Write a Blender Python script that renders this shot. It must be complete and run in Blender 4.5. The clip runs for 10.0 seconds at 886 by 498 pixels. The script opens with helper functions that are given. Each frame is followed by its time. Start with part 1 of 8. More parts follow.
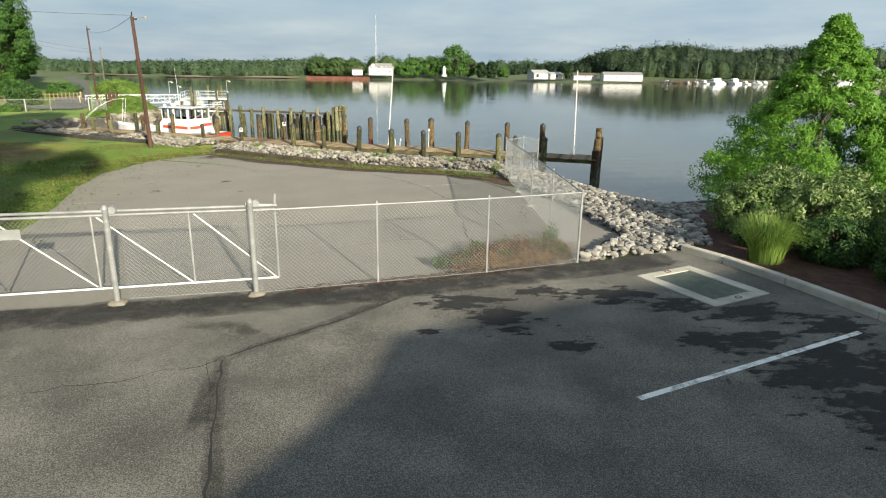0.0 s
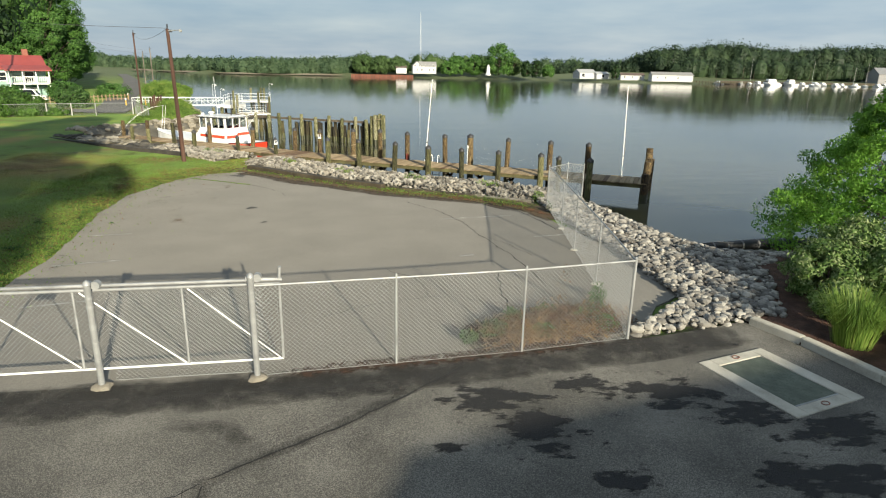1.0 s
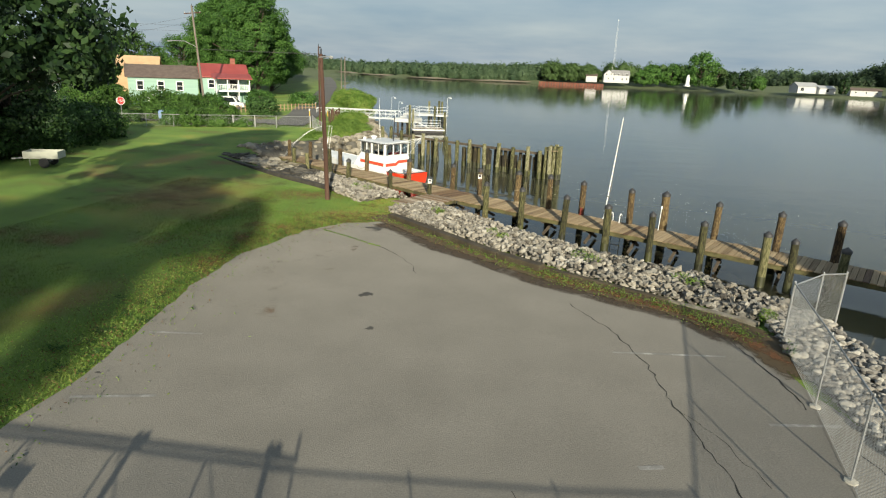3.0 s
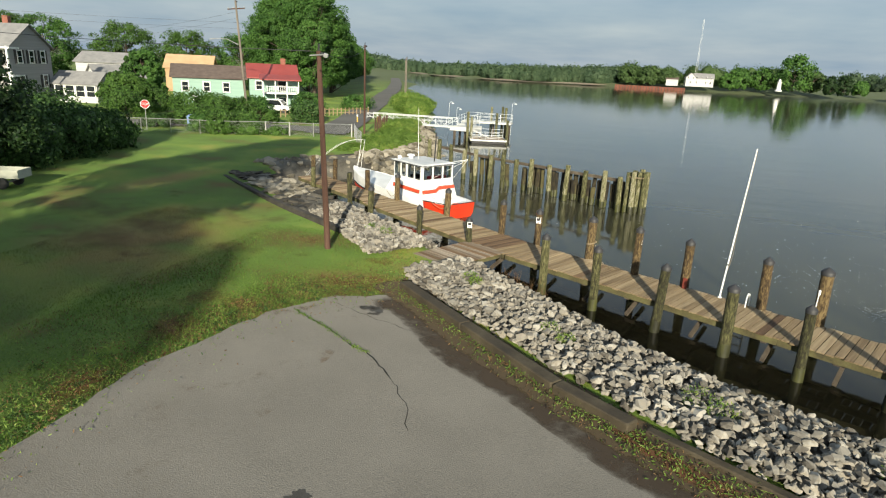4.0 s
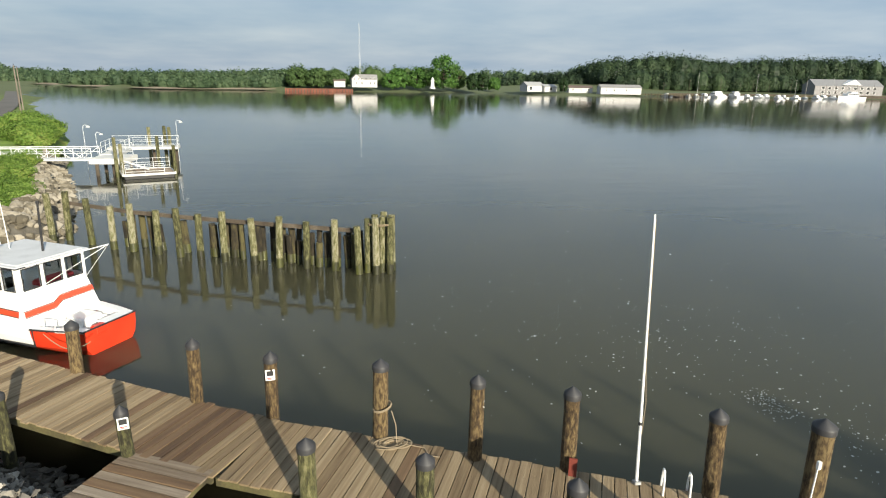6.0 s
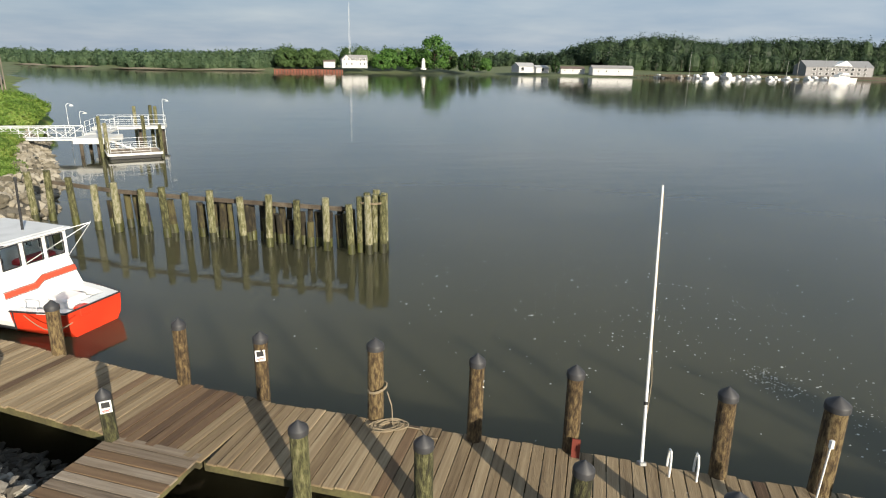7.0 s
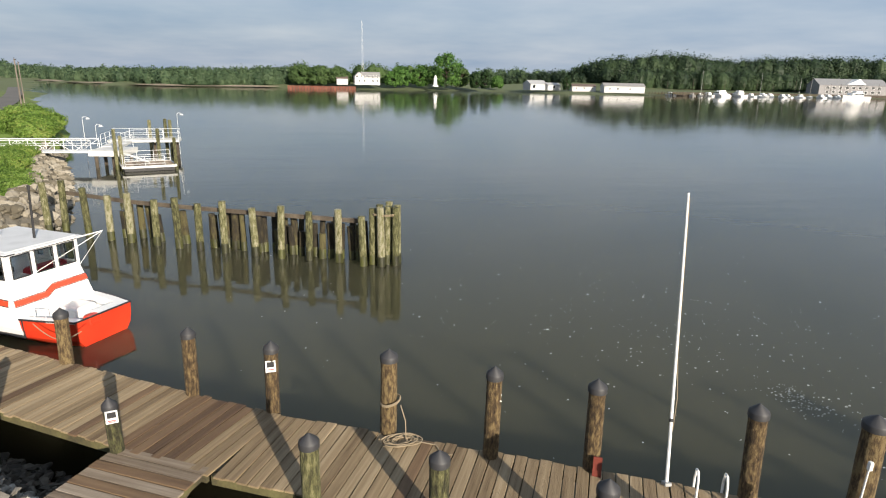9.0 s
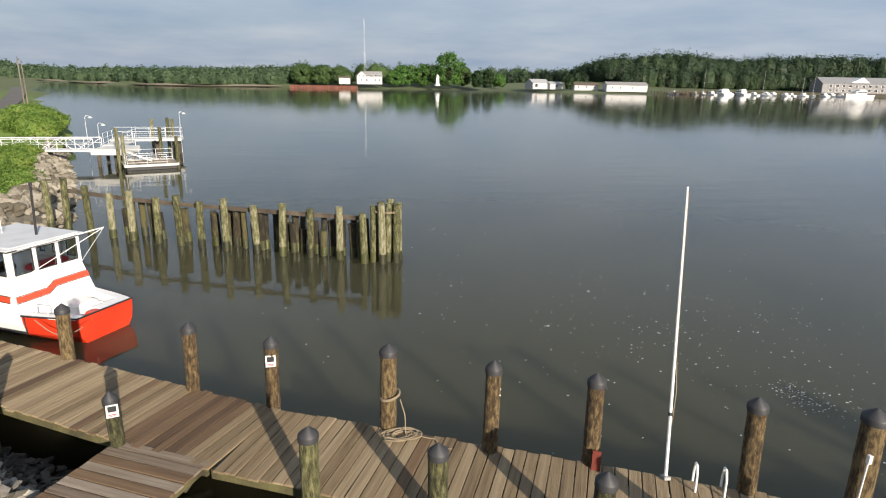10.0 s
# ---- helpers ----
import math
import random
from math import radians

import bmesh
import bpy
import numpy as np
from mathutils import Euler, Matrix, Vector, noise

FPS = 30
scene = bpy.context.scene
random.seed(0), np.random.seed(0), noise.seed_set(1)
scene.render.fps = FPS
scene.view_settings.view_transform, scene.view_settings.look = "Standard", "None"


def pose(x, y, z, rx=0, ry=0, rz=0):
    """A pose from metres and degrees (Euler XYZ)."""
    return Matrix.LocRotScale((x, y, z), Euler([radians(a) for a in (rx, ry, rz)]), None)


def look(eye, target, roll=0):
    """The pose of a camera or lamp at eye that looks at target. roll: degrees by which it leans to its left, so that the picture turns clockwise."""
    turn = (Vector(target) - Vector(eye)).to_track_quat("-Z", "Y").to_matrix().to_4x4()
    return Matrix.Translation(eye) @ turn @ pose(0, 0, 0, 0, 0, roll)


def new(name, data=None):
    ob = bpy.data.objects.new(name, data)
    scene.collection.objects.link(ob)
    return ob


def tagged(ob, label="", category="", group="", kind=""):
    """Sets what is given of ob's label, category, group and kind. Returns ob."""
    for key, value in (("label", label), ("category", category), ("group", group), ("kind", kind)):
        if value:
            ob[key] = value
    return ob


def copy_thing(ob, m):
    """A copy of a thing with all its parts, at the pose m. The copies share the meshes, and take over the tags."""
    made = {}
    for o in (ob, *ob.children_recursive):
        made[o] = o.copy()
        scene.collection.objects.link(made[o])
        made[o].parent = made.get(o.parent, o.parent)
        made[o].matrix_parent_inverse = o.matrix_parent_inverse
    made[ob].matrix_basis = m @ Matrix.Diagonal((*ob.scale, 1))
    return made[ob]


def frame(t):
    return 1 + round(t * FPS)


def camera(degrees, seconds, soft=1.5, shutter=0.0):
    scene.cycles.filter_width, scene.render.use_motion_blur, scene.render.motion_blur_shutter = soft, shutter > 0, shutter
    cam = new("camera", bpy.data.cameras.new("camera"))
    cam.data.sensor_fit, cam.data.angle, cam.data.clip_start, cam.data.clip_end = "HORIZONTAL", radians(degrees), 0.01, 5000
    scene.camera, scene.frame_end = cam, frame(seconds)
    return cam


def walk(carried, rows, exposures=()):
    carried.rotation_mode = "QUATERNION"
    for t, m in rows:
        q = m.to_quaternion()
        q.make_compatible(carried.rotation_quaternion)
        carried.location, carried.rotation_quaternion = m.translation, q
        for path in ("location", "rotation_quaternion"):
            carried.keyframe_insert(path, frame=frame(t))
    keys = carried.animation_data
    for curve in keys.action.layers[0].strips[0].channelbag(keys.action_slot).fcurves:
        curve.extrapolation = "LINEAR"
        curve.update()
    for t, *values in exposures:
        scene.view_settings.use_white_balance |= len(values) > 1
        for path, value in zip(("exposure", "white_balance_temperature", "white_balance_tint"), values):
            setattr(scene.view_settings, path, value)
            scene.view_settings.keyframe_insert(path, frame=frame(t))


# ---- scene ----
cam = camera(72.3, 10.0, soft=1.15)
PATH = [
    (0, (0.634, -4.885, 4.525), (1.013, -3.002, 3.966), 0.8),
    (0.5, (0.944, -3.451, 4.761), (1.249, -1.564, 4.173), 1.1),
    (1, (1.2, -2.819, 5.534), (1.45, -0.918, 4.965), 1.2),
    (1.5, (1.286, -2.764, 6.508), (1.514, -0.855, 5.955), 1.2),
    (2, (1.513, -1.576, 6.798), (1.708, 0.336, 6.243), 1.2),
    (2.5, (1.716, 1.03, 6.882), (1.837, 2.947, 6.324), 2.1),
    (2.7, (1.747, 2.368, 6.898), (1.743, 4.288, 6.339), 1.8),
    (3, (1.862, 4.796, 6.98), (1.554, 6.688, 6.409), 2.4),
    (3.2, (1.929, 6.515, 7.002), (1.482, 8.378, 6.428), 2.5),
    (4.3, (0.538, 18.05, 7.233), (0.015, 19.892, 6.655), 2.9),
    (4.5, (0.17, 20.128, 7.339), (-0.352, 21.97, 6.759), 3.1),
    (5, (-0.435, 24.146, 7.49), (-0.867, 26.013, 6.917), 3.3),
    (5.4, (-0.719, 26.238, 7.509), (-0.839, 28.155, 6.95), 2.6),
    (5.7, (-0.957, 27.141, 7.432), (-0.733, 29.053, 6.89), 1.9),
    (6, (-1.096, 27.818, 7.337), (-0.646, 29.692, 6.802), 1.0),
    (7.3, (-1.086, 28.384, 6.984), (-0.613, 30.215, 6.333), 1.3),
    (7.5, (-1.058, 28.444, 6.992), (-0.6, 30.252, 6.269), 1.2),
    (8, (-1.042, 28.595, 7.011), (-0.595, 30.433, 6.362), 1.0),
    (8.5, (-1.127, 28.629, 6.856), (-0.675, 30.5, 6.313), 1.2),
    (9, (-1.136, 28.65, 6.765), (-0.692, 30.525, 6.226), 1.2),
    (9.5, (-1.145, 28.637, 6.72), (-0.705, 30.514, 6.186), 1.2),
    (10, (-1.085, 28.596, 6.681), (-0.649, 30.471, 6.14), 1.1),
]
walk(cam, [(t, look(e, a, r)) for t, e, a, r in PATH], exposures=[(0.0, 1.22, 6550, 3), (1.5, 1.08, 6550, 3), (3.0, 0.96, 6600, 2), (4.5, 1.05, 6480, 4), (5.5, 1.15, 6420, 5), (7.5, 1.02, 6430, 9), (8.1, 1.24, 6400, 10), (9.0, 1.08, 6400, 11), (10.0, 1.02, 6400, 12)])

# ---- world and sun ----
SUN = Vector((0.285, -0.95, 0.297)).normalized()
world = bpy.data.worlds.new("sky")
scene.world = world
world.use_nodes = True
wn, wl = world.node_tree.nodes, world.node_tree.links
wn.clear()
sky = wn.new("ShaderNodeTexSky")
sky.sky_type = "NISHITA"
sky.sun_disc = False
sky.sun_elevation = radians(16.6)
sky.sun_rotation = math.atan2(SUN.x, SUN.y)
sky.dust_density = 2.5
wtc = wn.new("ShaderNodeTexCoord")
wsep = wn.new("ShaderNodeSeparateXYZ")
wl.new(wtc.outputs["Generated"], wsep.inputs[0])
wup = wn.new("ShaderNodeMath")
wup.operation = "ADD"
wup.inputs[1].default_value = 0.12
wl.new(wsep.outputs["Z"], wup.inputs[0])
wmax = wn.new("ShaderNodeMath")
wmax.operation = "MAXIMUM"
wmax.inputs[1].default_value = 0.05
wl.new(wup.outputs[0], wmax.inputs[0])
wdiv = wn.new("ShaderNodeVectorMath")
wdiv.operation = "DIVIDE"
wl.new(wtc.outputs["Generated"], wdiv.inputs[0])
wcomb = wn.new("ShaderNodeCombineXYZ")
for k in range(3):
    wl.new(wmax.outputs[0], wcomb.inputs[k])
wl.new(wcomb.outputs[0], wdiv.inputs[1])
wnoise = wn.new("ShaderNodeTexNoise")
wnoise.inputs["Scale"].default_value = 0.9
wnoise.inputs["Detail"].default_value = 4
wnoise.inputs["Roughness"].default_value = 0.55
wl.new(wdiv.outputs[0], wnoise.inputs["Vector"])
wramp = wn.new("ShaderNodeValToRGB")
wramp.color_ramp.elements[0].position = 0.30
wramp.color_ramp.elements[0].color = (0.160, 0.212, 0.285, 1)
wramp.color_ramp.elements[1].position = 0.76
wramp.color_ramp.elements[1].color = (0.270, 0.300, 0.340, 1)
wl.new(wnoise.outputs["Fac"], wramp.inputs[0])
wbg1 = wn.new("ShaderNodeBackground")
wbg1.inputs["Strength"].default_value = 0.06
wl.new(sky.outputs[0], wbg1.inputs["Color"])
wbg2 = wn.new("ShaderNodeBackground")
whigh = wn.new("ShaderNodeMapRange")
whigh.inputs["From Max"].default_value = 0.5
whigh.inputs["To Min"].default_value = 1.04
whigh.inputs["To Max"].default_value = 0.80
wl.new(wsep.outputs["Z"], whigh.inputs["Value"])
wdot = wn.new("ShaderNodeVectorMath")
wdot.operation = "DOT_PRODUCT"
wdot.inputs[1].default_value = (SUN.x, SUN.y, 0)
wl.new(wtc.outputs["Generated"], wdot.inputs[0])
wside = wn.new("ShaderNodeMapRange")
wside.inputs["From Min"].default_value = -1.0
wside.inputs["From Max"].default_value = 1.0
wside.inputs["To Min"].default_value = 0.95
wside.inputs["To Max"].default_value = 1.40
wl.new(wdot.outputs["Value"], wside.inputs["Value"])
wmul = wn.new("ShaderNodeMath")
wmul.operation = "MULTIPLY"
wl.new(whigh.outputs[0], wmul.inputs[0])
wl.new(wside.outputs[0], wmul.inputs[1])
wl.new(wmul.outputs[0], wbg2.inputs["Strength"])
wl.new(wramp.outputs[0], wbg2.inputs["Color"])
wmix = wn.new("ShaderNodeMixShader")
wmix.inputs[0].default_value = 0.8
wl.new(wbg1.outputs[0], wmix.inputs[1])
wl.new(wbg2.outputs[0], wmix.inputs[2])
wout = wn.new("ShaderNodeOutputWorld")
wl.new(wmix.outputs[0], wout.inputs[0])

sun = new("sun", bpy.data.lights.new("sun", "SUN"))
sun.data.energy = 3.9
sun.data.angle = radians(0.7)
sun.data.color = (1.0, 0.89, 0.73)
sun.matrix_world = look(SUN * 100, (0, 0, 0))

# ---- materials ----
WATER = -1.37


def material(name, colors, scale=3.0, rough=0.8, bump=0.15, fine=40.0, metal=0.0, spread=0.5, stretch=(1, 1, 1), per_object=0.0, island=0.0, dist=0.02, grain=0.35):
    """A node surface: colours over a broad noise, grain and relief from a fine one."""
    m = bpy.data.materials.new(name)
    m.use_nodes = True
    nt = m.node_tree
    n, l = nt.nodes, nt.links
    p = n["Principled BSDF"]
    tc = n.new("ShaderNodeTexCoord")
    mp = n.new("ShaderNodeMapping")
    mp.inputs["Scale"].default_value = stretch
    l.new(tc.outputs["Object"], mp.inputs["Vector"])
    vec = mp.outputs[0]
    info = n.new("ShaderNodeObjectInfo") if per_object else None
    if per_object:
        add = n.new("ShaderNodeVectorMath")
        add.operation = "ADD"
        sc = n.new("ShaderNodeMath")
        sc.operation = "MULTIPLY"
        sc.inputs[1].default_value = 37.0
        l.new(info.outputs["Random"], sc.inputs[0])
        l.new(vec, add.inputs[0])
        l.new(sc.outputs[0], add.inputs[1])
        vec = add.outputs[0]
    broad = n.new("ShaderNodeTexNoise")
    broad.inputs["Scale"].default_value = scale
    broad.inputs["Detail"].default_value = 5
    l.new(vec, broad.inputs["Vector"])
    small = n.new("ShaderNodeTexNoise")
    small.inputs["Scale"].default_value = fine
    small.inputs["Detail"].default_value = 3
    l.new(vec, small.inputs["Vector"])
    mix = n.new("ShaderNodeMath")
    mix.operation = "MULTIPLY_ADD"
    mix.inputs[1].default_value = grain
    l.new(small.outputs["Fac"], mix.inputs[0])
    off = n.new("ShaderNodeMath")
    off.operation = "SUBTRACT"
    off.inputs[1].default_value = grain / 2
    l.new(broad.outputs["Fac"], off.inputs[0])
    l.new(off.outputs[0], mix.inputs[2])
    value = mix.outputs[0]
    for amount, source in ((per_object, "object"), (island, "island")):
        if not amount:
            continue
        if source == "object":
            rnd = info.outputs["Random"]
        else:
            rnd = n.new("ShaderNodeNewGeometry").outputs["Random Per Island"]
        a = n.new("ShaderNodeMath")
        a.operation = "MULTIPLY_ADD"
        a.inputs[1].default_value = amount
        l.new(rnd, a.inputs[0])
        b = n.new("ShaderNodeMath")
        b.operation = "SUBTRACT"
        b.inputs[1].default_value = amount / 2
        l.new(value, b.inputs[0])
        l.new(b.outputs[0], a.inputs[2])
        value = a.outputs[0]
    ramp = n.new("ShaderNodeValToRGB")
    el = ramp.color_ramp.elements
    lo, hi = 0.5 - spread / 2, 0.5 + spread / 2
    while len(el) < len(colors):
        el.new(0.5)
    for k, c in enumerate(colors):
        el[k].position = lo + (hi - lo) * k / max(1, len(colors) - 1)
        el[k].color = (*c, 1)
    l.new(value, ramp.inputs[0])
    l.new(ramp.outputs[0], p.inputs["Base Color"])
    p.inputs["Roughness"].default_value = rough
    p.inputs["Metallic"].default_value = metal
    p.inputs["Diffuse Roughness"].default_value = 0.35 if rough >= 0.85 else 0.1
    if bump:
        bp = n.new("ShaderNodeBump")
        bp.inputs["Strength"].default_value = bump
        bp.inputs["Distance"].default_value = dist
        l.new(small.outputs["Fac"], bp.inputs["Height"])
        l.new(bp.outputs[0], p.inputs["Normal"])
    return m


def leafy(name, colors, trans=0.35, scale=0.6):
    """Leaves: varied greens, with light passing through."""
    m = material(name, colors, scale, 0.55, 0.0, 6.0, island=0.5, spread=0.55)
    n, l = m.node_tree.nodes, m.node_tree.links
    p = n["Principled BSDF"]
    tr = n.new("ShaderNodeBsdfTranslucent")
    src = p.inputs["Base Color"].links[0].from_socket
    l.new(src, tr.inputs["Color"])
    mx = n.new("ShaderNodeMixShader")
    mx.inputs[0].default_value = trans
    l.new(p.outputs[0], mx.inputs[1])
    l.new(tr.outputs[0], mx.inputs[2])
    l.new(mx.outputs[0], n["Material Output"].inputs["Surface"])
    p.inputs["Specular IOR Level"].default_value = 0.25
    return m


def plain(name, color, rough=0.5, metal=0.0, bump=0.05, fine=30.0):
    c = Vector(color)
    return material(name, [tuple(c * 0.82), tuple(c), tuple(c * 1.08)], 1.7, rough, bump, fine, metal, 0.6)


GRASS = material("grass_blades_and_soil", [(0.128, 0.082, 0.026), (0.086, 0.130, 0.020), (0.098, 0.172, 0.024), (0.136, 0.206, 0.030), (0.220, 0.214, 0.042)], 0.22, 0.9, 0.9, 26.0, spread=0.42, dist=0.03, grain=0.5)
gn, gl_ = GRASS.node_tree.nodes, GRASS.node_tree.links
gsock = gn["Principled BSDF"].inputs["Base Color"].links[0].from_socket
gtc = gn.new("ShaderNodeTexCoord")
gnz = gn.new("ShaderNodeTexNoise")
gnz.inputs["Scale"].default_value = 0.45
gnz.inputs["Detail"].default_value = 6
gl_.new(gtc.outputs["Object"], gnz.inputs["Vector"])
for cx, cy, rx, ry, turn in ((-17.0, 34.0, 9.5, 6.0, 100), (-24.5, 44.0, 7.0, 2.2, 95), (-7.5, 33.6, 3.2, 1.3, 10), (-12.0, 19.0, 4.0, 1.5, 80), (-5.8, 35.4, 1.6, 1.0, 0)):
    gmp = gn.new("ShaderNodeMapping")
    gmp.vector_type = "TEXTURE"
    gmp.inputs["Location"].default_value = (cx, cy, 0)
    gmp.inputs["Rotation"].default_value = (0, 0, radians(turn))
    gmp.inputs["Scale"].default_value = (rx, ry, 50)
    gl_.new(gtc.outputs["Object"], gmp.inputs["Vector"])
    gg = gn.new("ShaderNodeTexGradient")
    gg.gradient_type = "SPHERICAL"
    gl_.new(gmp.outputs[0], gg.inputs["Vector"])
    gmul = gn.new("ShaderNodeMath")
    gmul.operation = "MULTIPLY"
    gl_.new(gg.outputs["Fac"], gmul.inputs[0])
    gl_.new(gnz.outputs["Fac"], gmul.inputs[1])
    gr = gn.new("ShaderNodeMapRange")
    gr.inputs["From Min"].default_value = 0.12
    gr.inputs["From Max"].default_value = 0.42
    gr.inputs["To Max"].default_value = 0.72
    gl_.new(gmul.outputs[0], gr.inputs["Value"])
    gmx = gn.new("ShaderNodeMixRGB")
    gmx.inputs[2].default_value = (0.215, 0.140, 0.050, 1)
    gl_.new(gr.outputs[0], gmx.inputs[0])
    gl_.new(gsock, gmx.inputs[1])
    gsock = gmx.outputs[0]
gsep = gn.new("ShaderNodeSeparateXYZ")
gl_.new(gtc.outputs["Object"], gsep.inputs[0])
gfar = gn.new("ShaderNodeMapRange")
gfar.inputs["From Min"].default_value = 130
gfar.inputs["From Max"].default_value = 300
gl_.new(gsep.outputs["Y"], gfar.inputs["Value"])
gmeadow = gn.new("ShaderNodeMixRGB")
gmeadow.inputs[2].default_value = (0.066, 0.084, 0.034, 1)
gl_.new(gfar.outputs[0], gmeadow.inputs[0])
gl_.new(gsock, gmeadow.inputs[1])
gl_.new(gmeadow.outputs[0], gn["Principled BSDF"].inputs["Base Color"])
ASPHALT = material("dark_asphalt", [(0.047, 0.044, 0.038), (0.110, 0.102, 0.087), (0.236, 0.220, 0.190)], 0.6, 0.85, 1.0, 60.0, spread=0.62, dist=0.014, grain=1.9)
OLDLOT = material("weathered_asphalt", [(0.144, 0.133, 0.115), (0.184, 0.170, 0.147), (0.222, 0.206, 0.180)], 0.5, 0.9, 0.8, 34.0, spread=1.1, dist=0.012, grain=1.8)
ROADTAR = material("road_asphalt", [(0.062, 0.060, 0.058), (0.098, 0.094, 0.090)], 0.2, 0.9, 0.2, 20.0)
TAR = plain("black_crack", (0.022, 0.021, 0.019), 0.9)
PAINT = material("worn_white_line", [(0.35, 0.34, 0.32), (0.75, 0.75, 0.72), (0.80, 0.80, 0.78)], 5.0, 0.6, 0.3, 40.0, spread=0.4)
FADED = material("faded_line", [(0.19, 0.18, 0.165), (0.24, 0.23, 0.215), (0.42, 0.41, 0.38)], 4.0, 0.8, 0.2, 40.0, spread=0.4)
CONCRETE = material("concrete", [(0.30, 0.28, 0.235), (0.43, 0.405, 0.345), (0.52, 0.49, 0.43)], 2.0, 0.85, 0.4, 35.0)
GREENPLATE = material("mossy_steel_plate", [(0.052, 0.066, 0.050), (0.096, 0.112, 0.086), (0.150, 0.165, 0.132)], 3.5, 0.75, 0.8, 42.0, spread=0.7)
MULCH = material("bark_mulch", [(0.035, 0.016, 0.010), (0.070, 0.032, 0.020), (0.11, 0.055, 0.035)], 4.0, 0.95, 1.0, 30.0, dist=0.05)
GALV = material("galvanised_steel", [(0.22, 0.225, 0.225), (0.30, 0.305, 0.305), (0.38, 0.385, 0.385)], 3.0, 0.5, 0.05, 50.0, 0.3, 0.4)
WIRE = plain("chain_link_wire", (0.35, 0.355, 0.35), 0.5, 0.3, 0.0)
STRAW = material("dry_brush", [(0.056, 0.026, 0.012), (0.112, 0.058, 0.023), (0.205, 0.128, 0.054)], 1.5, 0.9, 0.0, 9.0, island=0.6)
ROCKS = [(0.085, 0.075, 0.062), (0.160, 0.147, 0.126), (0.225, 0.211, 0.184), (0.262, 0.232, 0.186), (0.36, 0.34, 0.30)]
STONE = material("riprap_stone", ROCKS, 1.5, 0.85, 0.5, 14.0, per_object=0.62, spread=0.62)
STONES = material("riprap_stones", ROCKS, 1.5, 0.85, 0.5, 14.0, island=0.62, spread=0.62)
BOULDER = material("tan_boulder", [(0.090, 0.078, 0.055), (0.205, 0.182, 0.138), (0.32, 0.29, 0.235)], 0.8, 0.9, 0.6, 6.0, per_object=0.4, spread=0.4)
BOULDERS = material("tan_boulders", [(0.090, 0.078, 0.055), (0.205, 0.182, 0.138), (0.32, 0.29, 0.235)], 0.8, 0.9, 0.6, 6.0, island=0.4, spread=0.4)
PEBBLES = [(0.095, 0.086, 0.076), (0.185, 0.174, 0.158), (0.262, 0.243, 0.214), (0.38, 0.36, 0.32)]
COBBLE = material("pale_cobble", PEBBLES, 1.5, 0.85, 0.3, 14.0, per_object=0.65, spread=0.62)
COBBLES = material("pale_cobbles", PEBBLES, 1.5, 0.85, 0.3, 14.0, island=0.65, spread=0.62)
MUD = material("wet_mud_and_gravel", [(0.045, 0.040, 0.031), (0.105, 0.095, 0.076), (0.17, 0.155, 0.125)], 0.8, 0.75, 1.0, 9.0, spread=0.4, dist=0.06)
MUDSTONE = material("muddy_stone", [(0.022, 0.019, 0.014), (0.052, 0.045, 0.034), (0.11, 0.098, 0.078)], 1.2, 0.8, 0.5, 12.0, island=0.5)
PLANK = material("weathered_deck_plank", [(0.112, 0.075, 0.039), (0.198, 0.144, 0.082), (0.266, 0.200, 0.118), (0.345, 0.272, 0.172)], 1.6, 0.85, 0.7, 12.0, stretch=(0.35, 8, 8), per_object=0.55, spread=0.85)
DARKPLANK = material("stained_dark_plank", [(0.060, 0.034, 0.018), (0.120, 0.074, 0.040), (0.190, 0.125, 0.070)], 1.6, 0.85, 0.7, 12.0, stretch=(0.35, 8, 8), per_object=0.55, spread=0.85)
GREYPLANK = material("grey_walkway_plank", [(0.085, 0.062, 0.042), (0.165, 0.126, 0.088), (0.235, 0.188, 0.138), (0.33, 0.285, 0.23)], 1.6, 0.85, 0.7, 12.0, stretch=(0.35, 8, 8), per_object=0.65, spread=0.85)
TIMBER = material("mossy_timber", [(0.035, 0.030, 0.018), (0.085, 0.075, 0.032), (0.13, 0.125, 0.05)], 1.6, 0.9, 0.4, 16.0)
PILE = material("weathered_pile", [(0.015, 0.009, 0.004), (0.046, 0.029, 0.013), (0.098, 0.064, 0.028), (0.185, 0.135, 0.062)], 9.0, 0.9, 1.0, 34.0, stretch=(2.2, 2.2, 0.7), per_object=0.25, spread=0.40, dist=0.04)
GREENPILE = material("algae_green_pile", [(0.018, 0.017, 0.007), (0.052, 0.050, 0.019), (0.102, 0.100, 0.040), (0.185, 0.172, 0.085)], 8.0, 0.9, 1.0, 30.0, stretch=(2.2, 2.2, 0.6), per_object=0.3, spread=0.42, dist=0.04)
STUMP = material("rotten_pile_stump", [(0.012, 0.010, 0.006), (0.035, 0.028, 0.015), (0.085, 0.075, 0.030)], 4.0, 0.9, 1.0, 18.0, stretch=(1.8, 1.8, 0.6), per_object=0.4, spread=0.4, dist=0.04)
GREYPILE = material("algae_grey_pile", [(0.026, 0.026, 0.010), (0.082, 0.083, 0.032), (0.160, 0.155, 0.078), (0.27, 0.255, 0.18)], 6.0, 0.9, 1.0, 24.0, stretch=(1.8, 1.8, 0.6), per_object=0.3, spread=0.46, dist=0.04)
